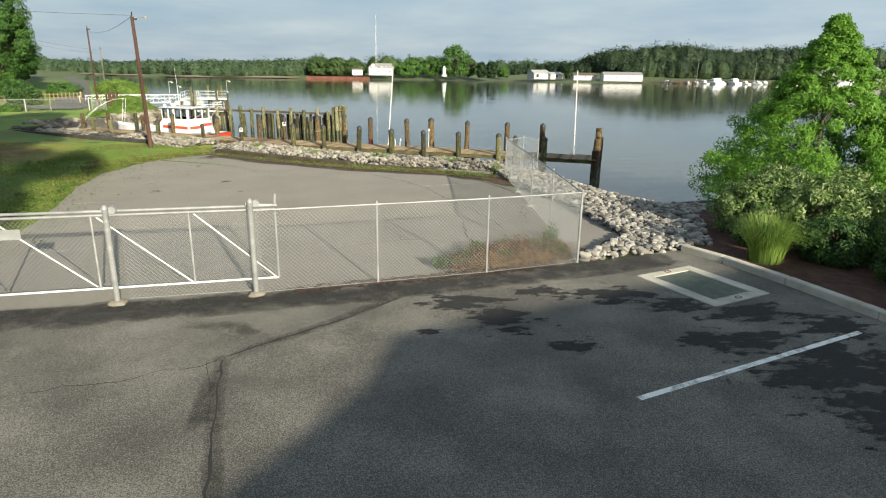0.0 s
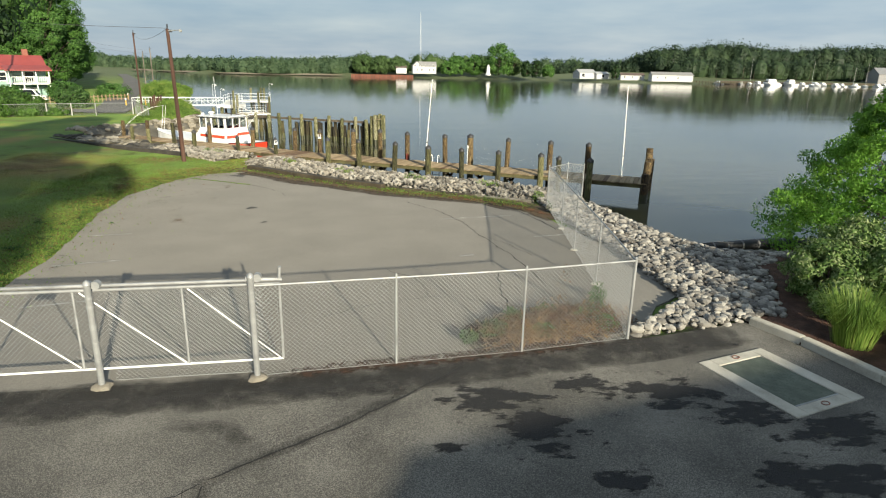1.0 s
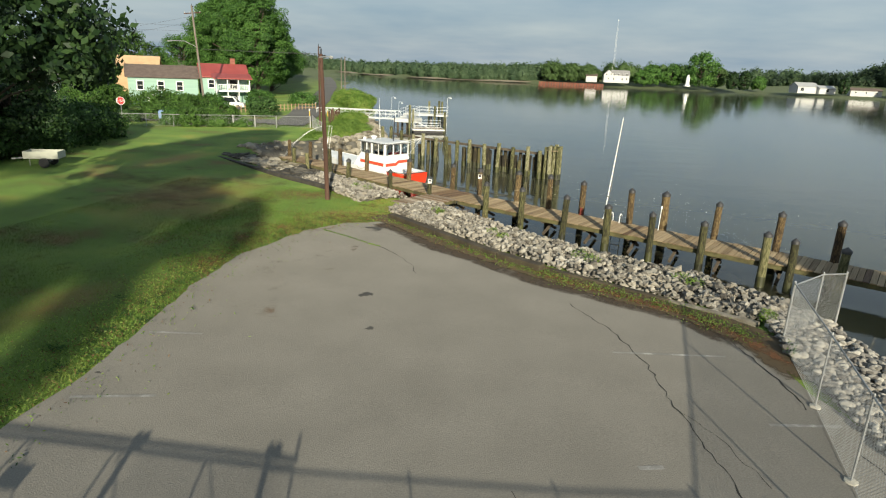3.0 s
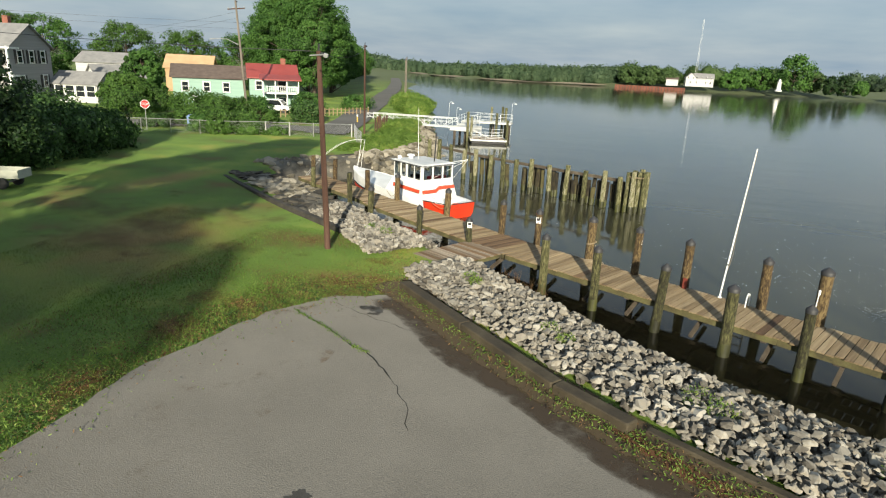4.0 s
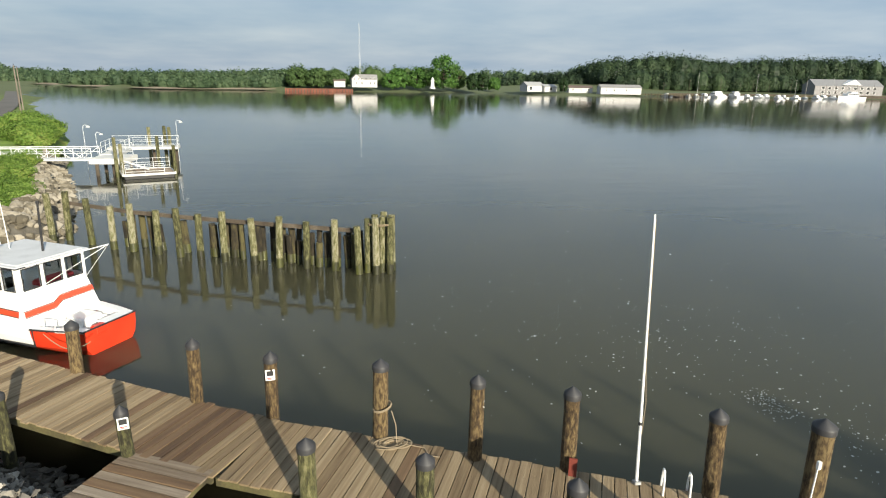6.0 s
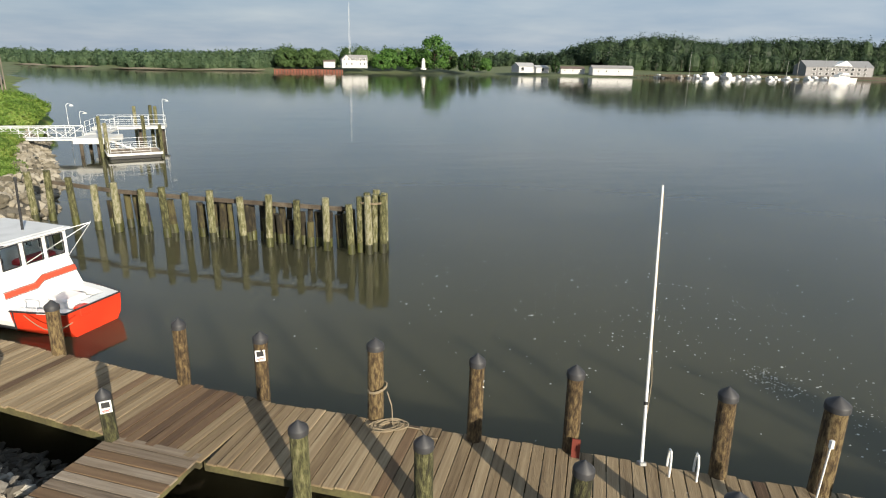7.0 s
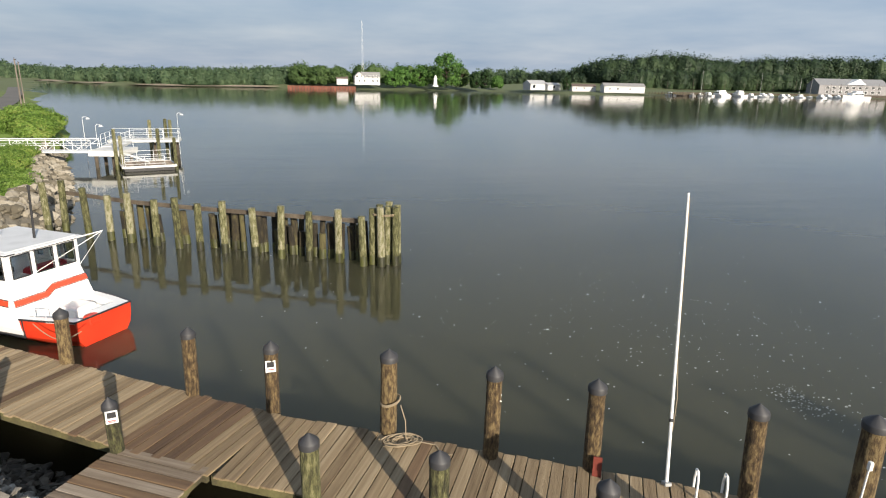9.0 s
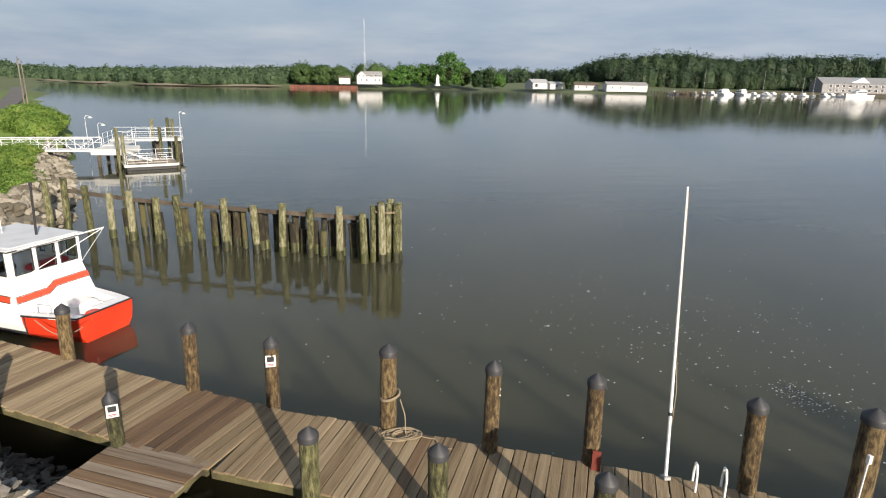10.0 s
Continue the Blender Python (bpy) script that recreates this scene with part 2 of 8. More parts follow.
WETPILE = material("slimy_wet_pile", [(0.018, 0.018, 0.010), (0.040, 0.042, 0.018), (0.075, 0.080, 0.022)], 1.5, 0.45, 0.6, 12.0, stretch=(2.5, 2.5, 0.5), per_object=0.3)
CAPBLACK = plain("black_plastic_cap", (0.035, 0.035, 0.038), 0.55)
BEAM = material("creosote_beam", [(0.035, 0.027, 0.020), (0.070, 0.055, 0.040), (0.12, 0.10, 0.075)], 1.6, 0.9, 0.5, 14.0)
POLEWOOD = material("utility_pole_wood", [(0.036, 0.018, 0.012), (0.070, 0.034, 0.023), (0.11, 0.062, 0.044)], 1.3, 0.9, 0.4, 15.0, stretch=(3, 3, 0.25))
GREYPOLE = material("weathered_pole_wood", [(0.10, 0.085, 0.068), (0.17, 0.145, 0.12), (0.25, 0.22, 0.185)], 1.3, 0.9, 0.4, 15.0, stretch=(3, 3, 0.25))
BARK = material("bark", [(0.045, 0.034, 0.025), (0.10, 0.078, 0.058)], 2.0, 0.95, 0.8, 14.0, stretch=(2, 2, 0.5))
WHITE = plain("white_paint", (0.78, 0.78, 0.76), 0.4)
GEL = material("white_gelcoat", [(0.66, 0.66, 0.64), (0.78, 0.78, 0.77), (0.82, 0.82, 0.81)], 0.8, 0.25, 0.03, 20.0)
ORANGE = material("orange_red_paint", [(0.52, 0.032, 0.012), (0.64, 0.050, 0.018)], 0.8, 0.3, 0.03, 20.0)
REDSTRIPE = plain("red_stripe", (0.60, 0.07, 0.03), 0.35)
BLACK = plain("black_rubber", (0.02, 0.02, 0.022), 0.6)
DARK = plain("dark_interior", (0.03, 0.03, 0.03), 0.8)
REDSEAT = plain("red_vinyl", (0.42, 0.03, 0.04), 0.5)
ROPE = plain("hemp_rope", (0.27, 0.215, 0.14), 0.9)
ALU = plain("white_aluminium", (0.70, 0.71, 0.71), 0.4, 0.2)
RUST = material("rusty_sheet_pile", [(0.10, 0.035, 0.025), (0.19, 0.065, 0.042), (0.26, 0.11, 0.075)], 0.25, 0.9, 0.2, 3.0)
MINT = material("mint_siding", [(0.235, 0.365, 0.305), (0.285, 0.425, 0.360)], 0.6, 0.7, 0.3, 1.0, stretch=(0.2, 0.2, 9))
GREYSIDE = material("grey_siding", [(0.27, 0.26, 0.26), (0.34, 0.33, 0.33)], 0.6, 0.7, 0.3, 1.0, stretch=(0.2, 0.2, 9))
WHITESIDE = material("white_siding", [(0.42, 0.42, 0.415), (0.52, 0.52, 0.51)], 0.5, 0.7, 0.3, 1.0, stretch=(0.2, 0.2, 9))
REDROOF = material("red_metal_roof", [(0.23, 0.045, 0.040), (0.31, 0.065, 0.055)], 0.8, 0.45, 0.1, 10.0)
BROWNROOF = material("brown_shingles", [(0.075, 0.055, 0.048), (0.13, 0.10, 0.085)], 1.5, 0.9, 0.5, 12.0)
GREYROOF = material("grey_shingles", [(0.17, 0.17, 0.175), (0.27, 0.265, 0.26)], 1.2, 0.9, 0.4, 12.0)
TANROOF = material("tan_shingles", [(0.42, 0.27, 0.15), (0.52, 0.36, 0.21)], 1.0, 0.9, 0.4, 12.0)
BRICK = material("red_brick", [(0.20, 0.075, 0.05), (0.30, 0.12, 0.085)], 3.0, 0.9, 0.3, 20.0)
REDSIGN = plain("red_sign", (0.55, 0.03, 0.03), 0.4)
BLUE = plain("blue_tarp", (0.16, 0.25, 0.42), 0.6)
YELLOW = plain("yellow_post", (0.65, 0.42, 0.06), 0.5)
PICKET = plain("weathered_picket", (0.30, 0.22, 0.13), 0.9)
FOAM = plain("foam_fleck", (0.50, 0.50, 0.45), 0.9)
LEAF = leafy("broad_leaves", [(0.034, 0.068, 0.014), (0.065, 0.135, 0.026), (0.110, 0.205, 0.042)])
OAK = leafy("oak_leaves", [(0.030, 0.072, 0.016), (0.064, 0.148, 0.030), (0.120, 0.235, 0.052)], scale=0.25)
FEATHER = leafy("feathery_leaves", [(0.095, 0.200, 0.026), (0.170, 0.350, 0.048), (0.260, 0.450, 0.080)], 0.5, 1.2)
SHRUB = leafy("shrub_leaves", [(0.050, 0.095, 0.020), (0.110, 0.190, 0.045), (0.34, 0.40, 0.18)], 0.3, 2.0)
DARKSHRUB = leafy("dark_shrub_leaves", [(0.024, 0.052, 0.014), (0.046, 0.100, 0.024), (0.085, 0.160, 0.042)], 0.3, 2.0)
BLADE = leafy("grass_blade", [(0.095, 0.165, 0.028), (0.155, 0.260, 0.045), (0.26, 0.32, 0.080)], 0.35, 0.8)
NEEDLE = leafy("pine_needles", [(0.010, 0.026, 0.010), (0.022, 0.050, 0.016), (0.045, 0.085, 0.025)], 0.25, 1.0)
FARLEAF = leafy("far_leaves", [(0.042, 0.078, 0.026), (0.068, 0.118, 0.038), (0.100, 0.160, 0.054)], 0.35, 0.05)
# distance haze put into the leaf colour: paler and bluer than FARLEAF
HAZELEAF = leafy("haze_tinted_leaves", [(0.052, 0.092, 0.050), (0.084, 0.134, 0.070), (0.124, 0.180, 0.094)], 0.4, 0.06)
HILLLEAF = leafy("dark_hill_leaves", [(0.026, 0.046, 0.026), (0.042, 0.070, 0.034), (0.062, 0.098, 0.044)], 0.3, 0.04)
VINE = leafy("vine_leaves", [(0.065, 0.125, 0.020), (0.125, 0.215, 0.036), (0.200, 0.290, 0.066)], 0.35, 0.8)

# the river: murky brown below, a clear sheen on top
RIVER = bpy.data.materials.new("river_water")
RIVER.use_nodes = True
rn, rl = RIVER.node_tree.nodes, RIVER.node_tree.links
rp = rn["Principled BSDF"]
rp.subsurface_method = "BURLEY"
rp.inputs["Subsurface Weight"].default_value = 1.0
rp.inputs["Subsurface Radius"].default_value = (1.0, 1.0, 0.8)
rp.inputs["Subsurface Scale"].default_value = 3.0
rp.inputs["Roughness"].default_value = 0.06
rp.inputs["IOR"].default_value = 1.33
rtc = rn.new("ShaderNodeTexCoord")
# shade of bank and dock put into the water's colour along the bank
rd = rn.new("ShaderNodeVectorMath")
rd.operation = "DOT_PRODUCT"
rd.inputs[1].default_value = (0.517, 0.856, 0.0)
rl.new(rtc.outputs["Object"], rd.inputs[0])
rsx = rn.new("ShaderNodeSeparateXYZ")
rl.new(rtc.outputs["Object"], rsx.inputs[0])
unshaded = []
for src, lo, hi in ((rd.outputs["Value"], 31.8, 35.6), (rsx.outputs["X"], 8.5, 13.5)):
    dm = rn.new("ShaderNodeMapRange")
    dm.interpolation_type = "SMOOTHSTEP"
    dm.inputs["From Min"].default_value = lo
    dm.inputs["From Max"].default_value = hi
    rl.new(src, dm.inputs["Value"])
    unshaded.append(dm.outputs[0])
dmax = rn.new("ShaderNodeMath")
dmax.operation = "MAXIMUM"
rl.new(unshaded[0], dmax.inputs[0])
rl.new(unshaded[1], dmax.inputs[1])
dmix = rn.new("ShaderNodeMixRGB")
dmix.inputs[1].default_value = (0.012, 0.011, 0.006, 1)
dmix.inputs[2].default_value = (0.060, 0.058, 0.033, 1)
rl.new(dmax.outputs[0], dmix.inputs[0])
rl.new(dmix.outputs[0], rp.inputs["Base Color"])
heights = []
for sc, amt, st in ((0.7, 0.5, (0.5, 1.0, 1.0)), (3.0, 0.10, (0.6, 1.0, 1.0)), (0.09, 1.2, (0.6, 2.2, 1.0))):
    mp = rn.new("ShaderNodeMapping")
    mp.inputs["Scale"].default_value = st
    rl.new(rtc.outputs["Object"], mp.inputs["Vector"])
    nz = rn.new("ShaderNodeTexNoise")
    nz.inputs["Scale"].default_value = sc
    nz.inputs["Detail"].default_value = 2
    rl.new(mp.outputs[0], nz.inputs["Vector"])
    mu = rn.new("ShaderNodeMath")
    mu.operation = "MULTIPLY"
    mu.inputs[1].default_value = amt
    rl.new(nz.outputs["Fac"], mu.inputs[0])
    heights.append(mu.outputs[0])
ad1 = rn.new("ShaderNodeMath")
rl.new(heights[0], ad1.inputs[0])
rl.new(heights[1], ad1.inputs[1])
ad2 = rn.new("ShaderNodeMath")
rl.new(ad1.outputs[0], ad2.inputs[0])
rl.new(heights[2], ad2.inputs[1])
rb = rn.new("ShaderNodeBump")
rb.inputs["Strength"].default_value = 0.45
rb.inputs["Distance"].default_value = 0.045
rl.new(ad2.outputs[0], rb.inputs["Height"])
rl.new(rb.outputs[0], rp.inputs["Normal"])

def stained(name, color, scale, lo, hi, rough=0.9, most=1.0, stretch=(1, 1, 1), reach=0.3):
    """A stain that thins out in ragged flecks and lets the surface below show through."""
    m = material(name, [tuple(Vector(color) * 0.8), color], 4.0, rough, 0.5, 40.0, dist=0.012)
    n, l = m.node_tree.nodes, m.node_tree.links
    tc = n.new("ShaderNodeTexCoord")
    nz = n.new("ShaderNodeTexNoise")
    nz.inputs["Scale"].default_value = scale
    nz.inputs["Detail"].default_value = 7
    nz.inputs["Roughness"].default_value = 0.65
    l.new(tc.outputs["Object"], nz.inputs["Vector"])
    mr = n.new("ShaderNodeMapRange")
    mr.inputs["From Min"].default_value = lo
    mr.inputs["From Max"].default_value = hi
    mr.inputs["To Max"].default_value = most
    sm = n.new("ShaderNodeMapping")
    sm.inputs["Scale"].default_value = stretch
    sm.inputs["Rotation"].default_value = (0, 0, 0.5)
    l.new(tc.outputs["Object"], sm.inputs["Vector"])
    l.new(sm.outputs[0], nz.inputs["Vector"])
    fade = n.new("ShaderNodeAttribute")
    fade.attribute_name = "fade"
    fm = n.new("ShaderNodeMath")
    fm.operation = "MULTIPLY_ADD"
    fm.inputs[1].default_value = reach
    fm.inputs[2].default_value = -reach
    l.new(fade.outputs["Fac"], fm.inputs[0])
    fa = n.new("ShaderNodeMath")
    l.new(nz.outputs["Fac"], fa.inputs[0])
    l.new(fm.outputs[0], fa.inputs[1])
    l.new(fa.outputs[0], mr.inputs["Value"])
    l.new(mr.outputs[0], n["Principled BSDF"].inputs["Alpha"])
    return m


GLASS = bpy.data.materials.new("dark_window_glass")
GLASS.use_nodes = True
gp = GLASS.node_tree.nodes["Principled BSDF"]
gp.inputs["Base Color"].default_value = (0.018, 0.022, 0.025, 1)
gp.inputs["Roughness"].default_value = 0.05
CLEAR = bpy.data.materials.new("clear_glass")
CLEAR.use_nodes = True
cp = CLEAR.node_tree.nodes["Principled BSDF"]
cp.inputs["Base Color"].default_value = (0.75, 0.80, 0.80, 1)
cp.inputs["Roughness"].default_value = 0.0
cp.inputs["Transmission Weight"].default_value = 1.0
cp.inputs["IOR"].default_value = 1.05


# ---- building tools ----
class Shape:
    """Collects simple solids into one mesh."""

    def __init__(self):
        self.v, self.f = [], []

    def add(self, verts, faces):
        k = len(self.v)
        self.v += [tuple(p) for p in verts]
        self.f += [tuple(k + i for i in face) for face in faces]
        return self

    def box(self, m, sx, sy, sz, c=0.0):
        """A box of full sizes about m, with chamfered upright and long edges of width c."""
        hx, hy, hz = sx / 2, sy / 2, sz / 2
        if c <= 0:
            pts = [(x, y, z) for x in (-hx, hx) for y in (-hy, hy) for z in (-hz, hz)]
            faces = [(0, 1, 3, 2), (4, 6, 7, 5), (0, 4, 5, 1), (2, 3, 7, 6), (0, 2, 6, 4), (1, 5, 7, 3)]
            return self.add([m @ Vector(p) for p in pts], faces)
        ring = [(-hx + c, -hy), (hx - c, -hy), (hx, -hy + c), (hx, hy - c), (hx - c, hy), (-hx + c, hy), (-hx, hy - c), (-hx, -hy + c)]
        pts, lv = [], [(-hz, 0.0 + c), (-hz + c, 0.0), (hz - c, 0.0), (hz, c)]
        for z, ins in lv:
            for x, y in ring:
                pts.append((x - math.copysign(min(ins, abs(x)), x), y - math.copysign(min(ins, abs(y)), y), z))
        faces = [tuple(range(7, -1, -1)), tuple(range(24, 32))]
        for k in range(3):
            for i in range(8):
                j = (i + 1) % 8
                faces.append((k * 8 + i, k * 8 + j, (k + 1) * 8 + j, (k + 1) * 8 + i))
        return self.add([m @ Vector(p) for p in pts], faces)

    def rod(self, a, b, r0, r1=None, n=8, caps=True):
        a, b = Vector(a), Vector(b)
        r1 = r0 if r1 is None else r1
        d = (b - a).normalized()
        u = d.orthogonal().normalized()
        w = d.cross(u)
        ring = [u * math.cos(2 * math.pi * k / n) + w * math.sin(2 * math.pi * k / n) for k in range(n)]
        pts = [a + q * r0 for q in ring] + [b + q * r1 for q in ring]
        faces = [(k, (k + 1) % n, n + (k + 1) % n, n + k) for k in range(n)]
        if caps:
            faces += [tuple(range(n - 1, -1, -1)), tuple(range(n, 2 * n))]
        return self.add(pts, faces)

    def tube(self, pts, r, n=6):
        for a, b in zip(pts, pts[1:]):
            self.rod(a, b, r, r, n)
        return self

    def lathe(self, m, rows, n=14, wob=0.0):
        """Rings of (z, radius) about m's z axis."""
        pts, faces = [], []
        for k, (z, r) in enumerate(rows):
            for i in range(n):
                t = 2 * math.pi * i / n
                rr = r * (1 + wob * (random.random() - 0.5))
                pts.append(m @ Vector((rr * math.cos(t), rr * math.sin(t), z)))
        for k in range(len(rows) - 1):
            for i in range(n):
                j = (i + 1) % n
                faces.append((k * n + i, k * n + j, (k + 1) * n + j, (k + 1) * n + i))
        faces += [tuple(range(n - 1, -1, -1)), tuple((len(rows) - 1) * n + i for i in range(n))]
        return self.add(pts, faces)

    def slab(self, poly, z0, z1):
        """An upright prism over a plan outline; z0 and z1 are numbers or functions of x, y."""
        f0 = z0 if callable(z0) else (lambda x, y: z0)
        f1 = z1 if callable(z1) else (lambda x, y: z1)
        n = len(poly)
        pts = [(x, y, f0(x, y)) for x, y in poly] + [(x, y, f1(x, y)) for x, y in poly]
        faces = [tuple(range(n - 1, -1, -1)), tuple(range(n, 2 * n))]
        faces += [(k, (k + 1) % n, n + (k + 1) % n, n + k) for k in range(n)]
        return self.add(pts, faces)

    def mesh(self, name, mat, smooth=False):
        me = bpy.data.meshes.new(name)
        me.from_pydata(self.v, [], self.f)
        me.materials.append(mat)
        if smooth:
            me.shade_smooth()
            me.set_sharp_from_angle(angle=radians(40))
        me.update()
        return me


def part(name, shape, mat, parent=None, label="", smooth=False):
    ob = new(name, shape.mesh(name, mat, smooth) if isinstance(shape, Shape) else shape)
    if parent is not None:
        ob.parent = parent
    return tagged(ob, label)


def thing(name, m, label, category, group="", kind=""):
    ob = new(name)
    ob.empty_display_size = 0.2
    ob.matrix_world = m
    return tagged(ob, label, category, group, kind)


def at(x, y, z=0.0, turn=0.0):
    return pose(x, y, z, 0, 0, turn)


def along(a, b):
    """Turn in degrees of the way from a to b in plan."""
    return math.degrees(math.atan2(b[1] - a[1], b[0] - a[0]))


def smooth01(t):
    t = np.clip(t, 0, 1)
    return t * t * (3 - 2 * t)


# ---- the lie of the land ----
NEAR_SHORE = [(700, -250), (90, 5), (40, 13), (26, 17), (18, 18.7), (14.7, 18.9), (13.8, 19.7), (13.4, 22.2), (12.3, 24.9), (8.6, 28.8), (4.75, 30.95), (2.4, 32.7), (0.5, 34.55), (-1.3, 36.15), (-2.9, 37.7), (-4.4, 38.8), (-6.7, 40.9), (-9.2, 42.8), (-12.4, 45.4), (-15.4, 47.8), (-18.0, 49.6), (-20.0, 50.6), (-20.6, 52.2), (-19.2, 55.0), (-17.2, 58.0), (-15.0, 61.5), (-14.2, 65), (-15.8, 70), (-17.6, 76), (-19.8, 82), (-22, 88), (-24.6, 96), (-27.5, 106), (-31, 120), (-44, 150), (-68, 208), (-105, 310), (-150, 430), (-260, 640), (-900, 1500)]
FAR_SHORE = [(-1000, 1900), (-420, 900), (-260, 690), (-160, 545), (-88, 474), (-14, 488), (-10, 471), (60, 471), (135, 470), (192, 462), (262, 432), (300, 438), (360, 452), (470, 440), (540, 420), (640, 330), (900, 100)]


def line_gap(x, y, line):
    """Signed distance to an open line, positive on its left."""
    best = np.full(x.shape, 1e9)
    sign = np.ones(x.shape)
    for (ax, ay), (bx, by) in zip(line, line[1:]):
        dx, dy = bx - ax, by - ay
        t = np.clip(((x - ax) * dx + (y - ay) * dy) / (dx * dx + dy * dy), 0, 1)
        d = np.hypot(x - ax - t * dx, y - ay - t * dy)
        s = np.sign(dx * (y - ay) - dy * (x - ax))
        near = d < best - 1e-9
        best = np.where(near, d, best)
        sign = np.where(near, s, sign)
    return best * sign


def land(x, y):
    """Height of the dry land before the banks fall to the river."""
    x, y = np.asarray(x, float), np.asarray(y, float)
    z = -0.3 * np.clip((y - 8) / 25, 0, 1) + 0.3 * smooth01((-14 - x) / 12)
    return z + 1.6 * smooth01((-38 - x - (y - 60) * 0.35) / 40) * smooth01((y - 75) / 40)


def ground_z(x, y):
    x, y = np.asarray(x, float), np.asarray(y, float)
    inland = line_gap(x, y, NEAR_SHORE)
    near = np.where(inland > 0, (WATER - 0.05) + (land(x, y) - WATER + 0.05) * smooth01(inland / (1.6 + 3.4 * smooth01((x - 10.5) / 2.2))), (WATER - 0.05) + np.maximum(inland * 0.45, -1.6))
    beyond = line_gap(x, y, FAR_SHORE)
    hill = 12 * smooth01((x - 150) / 200) * smooth01((y - 500) / 120)
    far = np.where(beyond > 0, WATER + (0.9 + 2.2 * smooth01((x + 40) / 30) - 2.0 * smooth01((x - 60) / 110) - WATER) * smooth01(beyond / 8.0) + hill, -1e3)
    return np.maximum(near, np.where(far > -1e2, far, -1e3))


def shore_gap(x, y):
    """Distance inland from the near shore at one point."""
    best, sign = 1e9, 1.0
    for (ax, ay), (bx, by) in zip(NEAR_SHORE, NEAR_SHORE[1:]):
        dx, dy = bx - ax, by - ay
        t = min(1.0, max(0.0, ((x - ax) * dx + (y - ay) * dy) / (dx * dx + dy * dy)))
        d = math.hypot(x - ax - t * dx, y - ay - t * dy)
        if d < best - 1e-9:
            best, sign = d, (1.0 if dx * (y - ay) - dy * (x - ax) > 0 else -1.0)
    return best * sign


def step01(t):
    t = min(1.0, max(0.0, t))
    return t * t * (3 - 2 * t)


def gz(x, y):
    d = shore_gap(x, y)
    z = -0.3 * min(1.0, max(0.0, (y - 8) / 25)) + 0.3 * step01((-14 - x) / 12) + 1.6 * step01((-38 - x - (y - 60) * 0.35) / 40) * step01((y - 75) / 40)
    return (WATER - 0.05) + ((z - WATER + 0.05) * step01(d / (1.6 + 3.4 * step01((x - 10.5) / 2.2))) if d > 0 else max(d * 0.45, -1.6))


# ---- ground, water, pavements ----
def spread_axis(lo, hi, step, far):
    mid = np.arange(lo, hi + step / 2, step)
    out, d = [], step
    v = 0.0
    while v < far:
        d *= 1.16
        v += d
        out.append(v)
    out = np.array(out)
    return np.concatenate([lo - out[::-1], mid, hi + out])


gx, gy = spread_axis(-46, 30, 0.5, 3800), spread_axis(-14, 108, 0.5, 3800)
GX, GY = np.meshgrid(gx, gy)
GZ = ground_z(GX, GY)
rough = np.array([0.05 * noise.noise((x * 0.25, y * 0.25, 3.1)) for x, y in zip(GX.ravel(), GY.ravel())]).reshape(GX.shape)
keep = (np.abs(GX + 8) < 60) & (GY < 130) & (GY > 9)
lotlike = (GX > -10.5) & (GX < 10.5) & (GY < 33.5)
GZ = GZ + np.where(keep & ~lotlike, rough, 0.0) - np.where(lotlike, 0.03, 0.0)
nx, ny = len(gx), len(gy)
idx = np.arange(nx * ny).reshape(ny, nx)
quads = np.stack([idx[:-1, :-1], idx[:-1, 1:], idx[1:, 1:], idx[1:, :-1]], -1).reshape(-1, 4)
gm = bpy.data.meshes.new("ground")
gm.from_pydata(np.stack([GX, GY, GZ], -1).reshape(-1, 3).tolist(), [], quads.tolist())
gm.materials.append(GRASS)
gm.shade_smooth()
tagged(new("ground", gm), "mown lawn with sunburnt patches sloping to the river", "ground", kind="structure")

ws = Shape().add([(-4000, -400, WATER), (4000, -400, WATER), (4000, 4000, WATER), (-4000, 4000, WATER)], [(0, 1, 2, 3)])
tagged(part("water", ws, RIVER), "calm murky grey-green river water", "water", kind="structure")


def ragged(poly, step=0.5, amount=0.12, seed=1):
    """A plan outline cut into short steps and pushed about, for broken edges."""
    rng = random.Random(seed)
    out = []
    for (ax, ay), (bx, by) in zip(poly, poly[1:] + poly[:1]):
        k = max(1, int(math.hypot(bx - ax, by - ay) / step))
        for i in range(k):
            t = i / k
            out.append((ax + (bx - ax) * t + rng.uniform(-amount, amount), ay + (by - ay) * t + rng.uniform(-amount, amount)))
    return out


def lotz(x, y):
    return float(land(x, y)) if x > -14 else -0.3 * min(max((y - 8) / 25, 0), 1)


FENCE = [(-3.46, 7.49), (-0.82, 7.58), (1.74, 7.86), (4.31, 8.16), (6.76, 8.60)]
SIDE = [(6.76, 8.60), (7.40, 12.15), (7.95, 15.55), (8.42, 18.4), (9.0, 22.2)]
LOT = [(-8.3, 7.3), (-8.0, 12.3), (-8.1, 15.2), (-8.6, 18.6), (-9.25, 22.2), (-9.4, 25.6), (-8.5, 29.6), (-7.2, 31.7), (-5.5, 32.6), (-4.6, 31.9), (-2.6, 29.5), (-0.4, 28.0), (1.9, 26.0), (4.0, 24.9), (6.5, 23.7), (7.7, 22.0), (8.4, 20.2), (8.75, 18.5), (9.5, 16.5), (9.35, 11.3), (8.4, 10.4), (7.3, 9.2), (6.7, 8.5), (4.3, 8.1), (1.7, 7.8), (-0.8, 7.5), (-3.4, 7.4)]
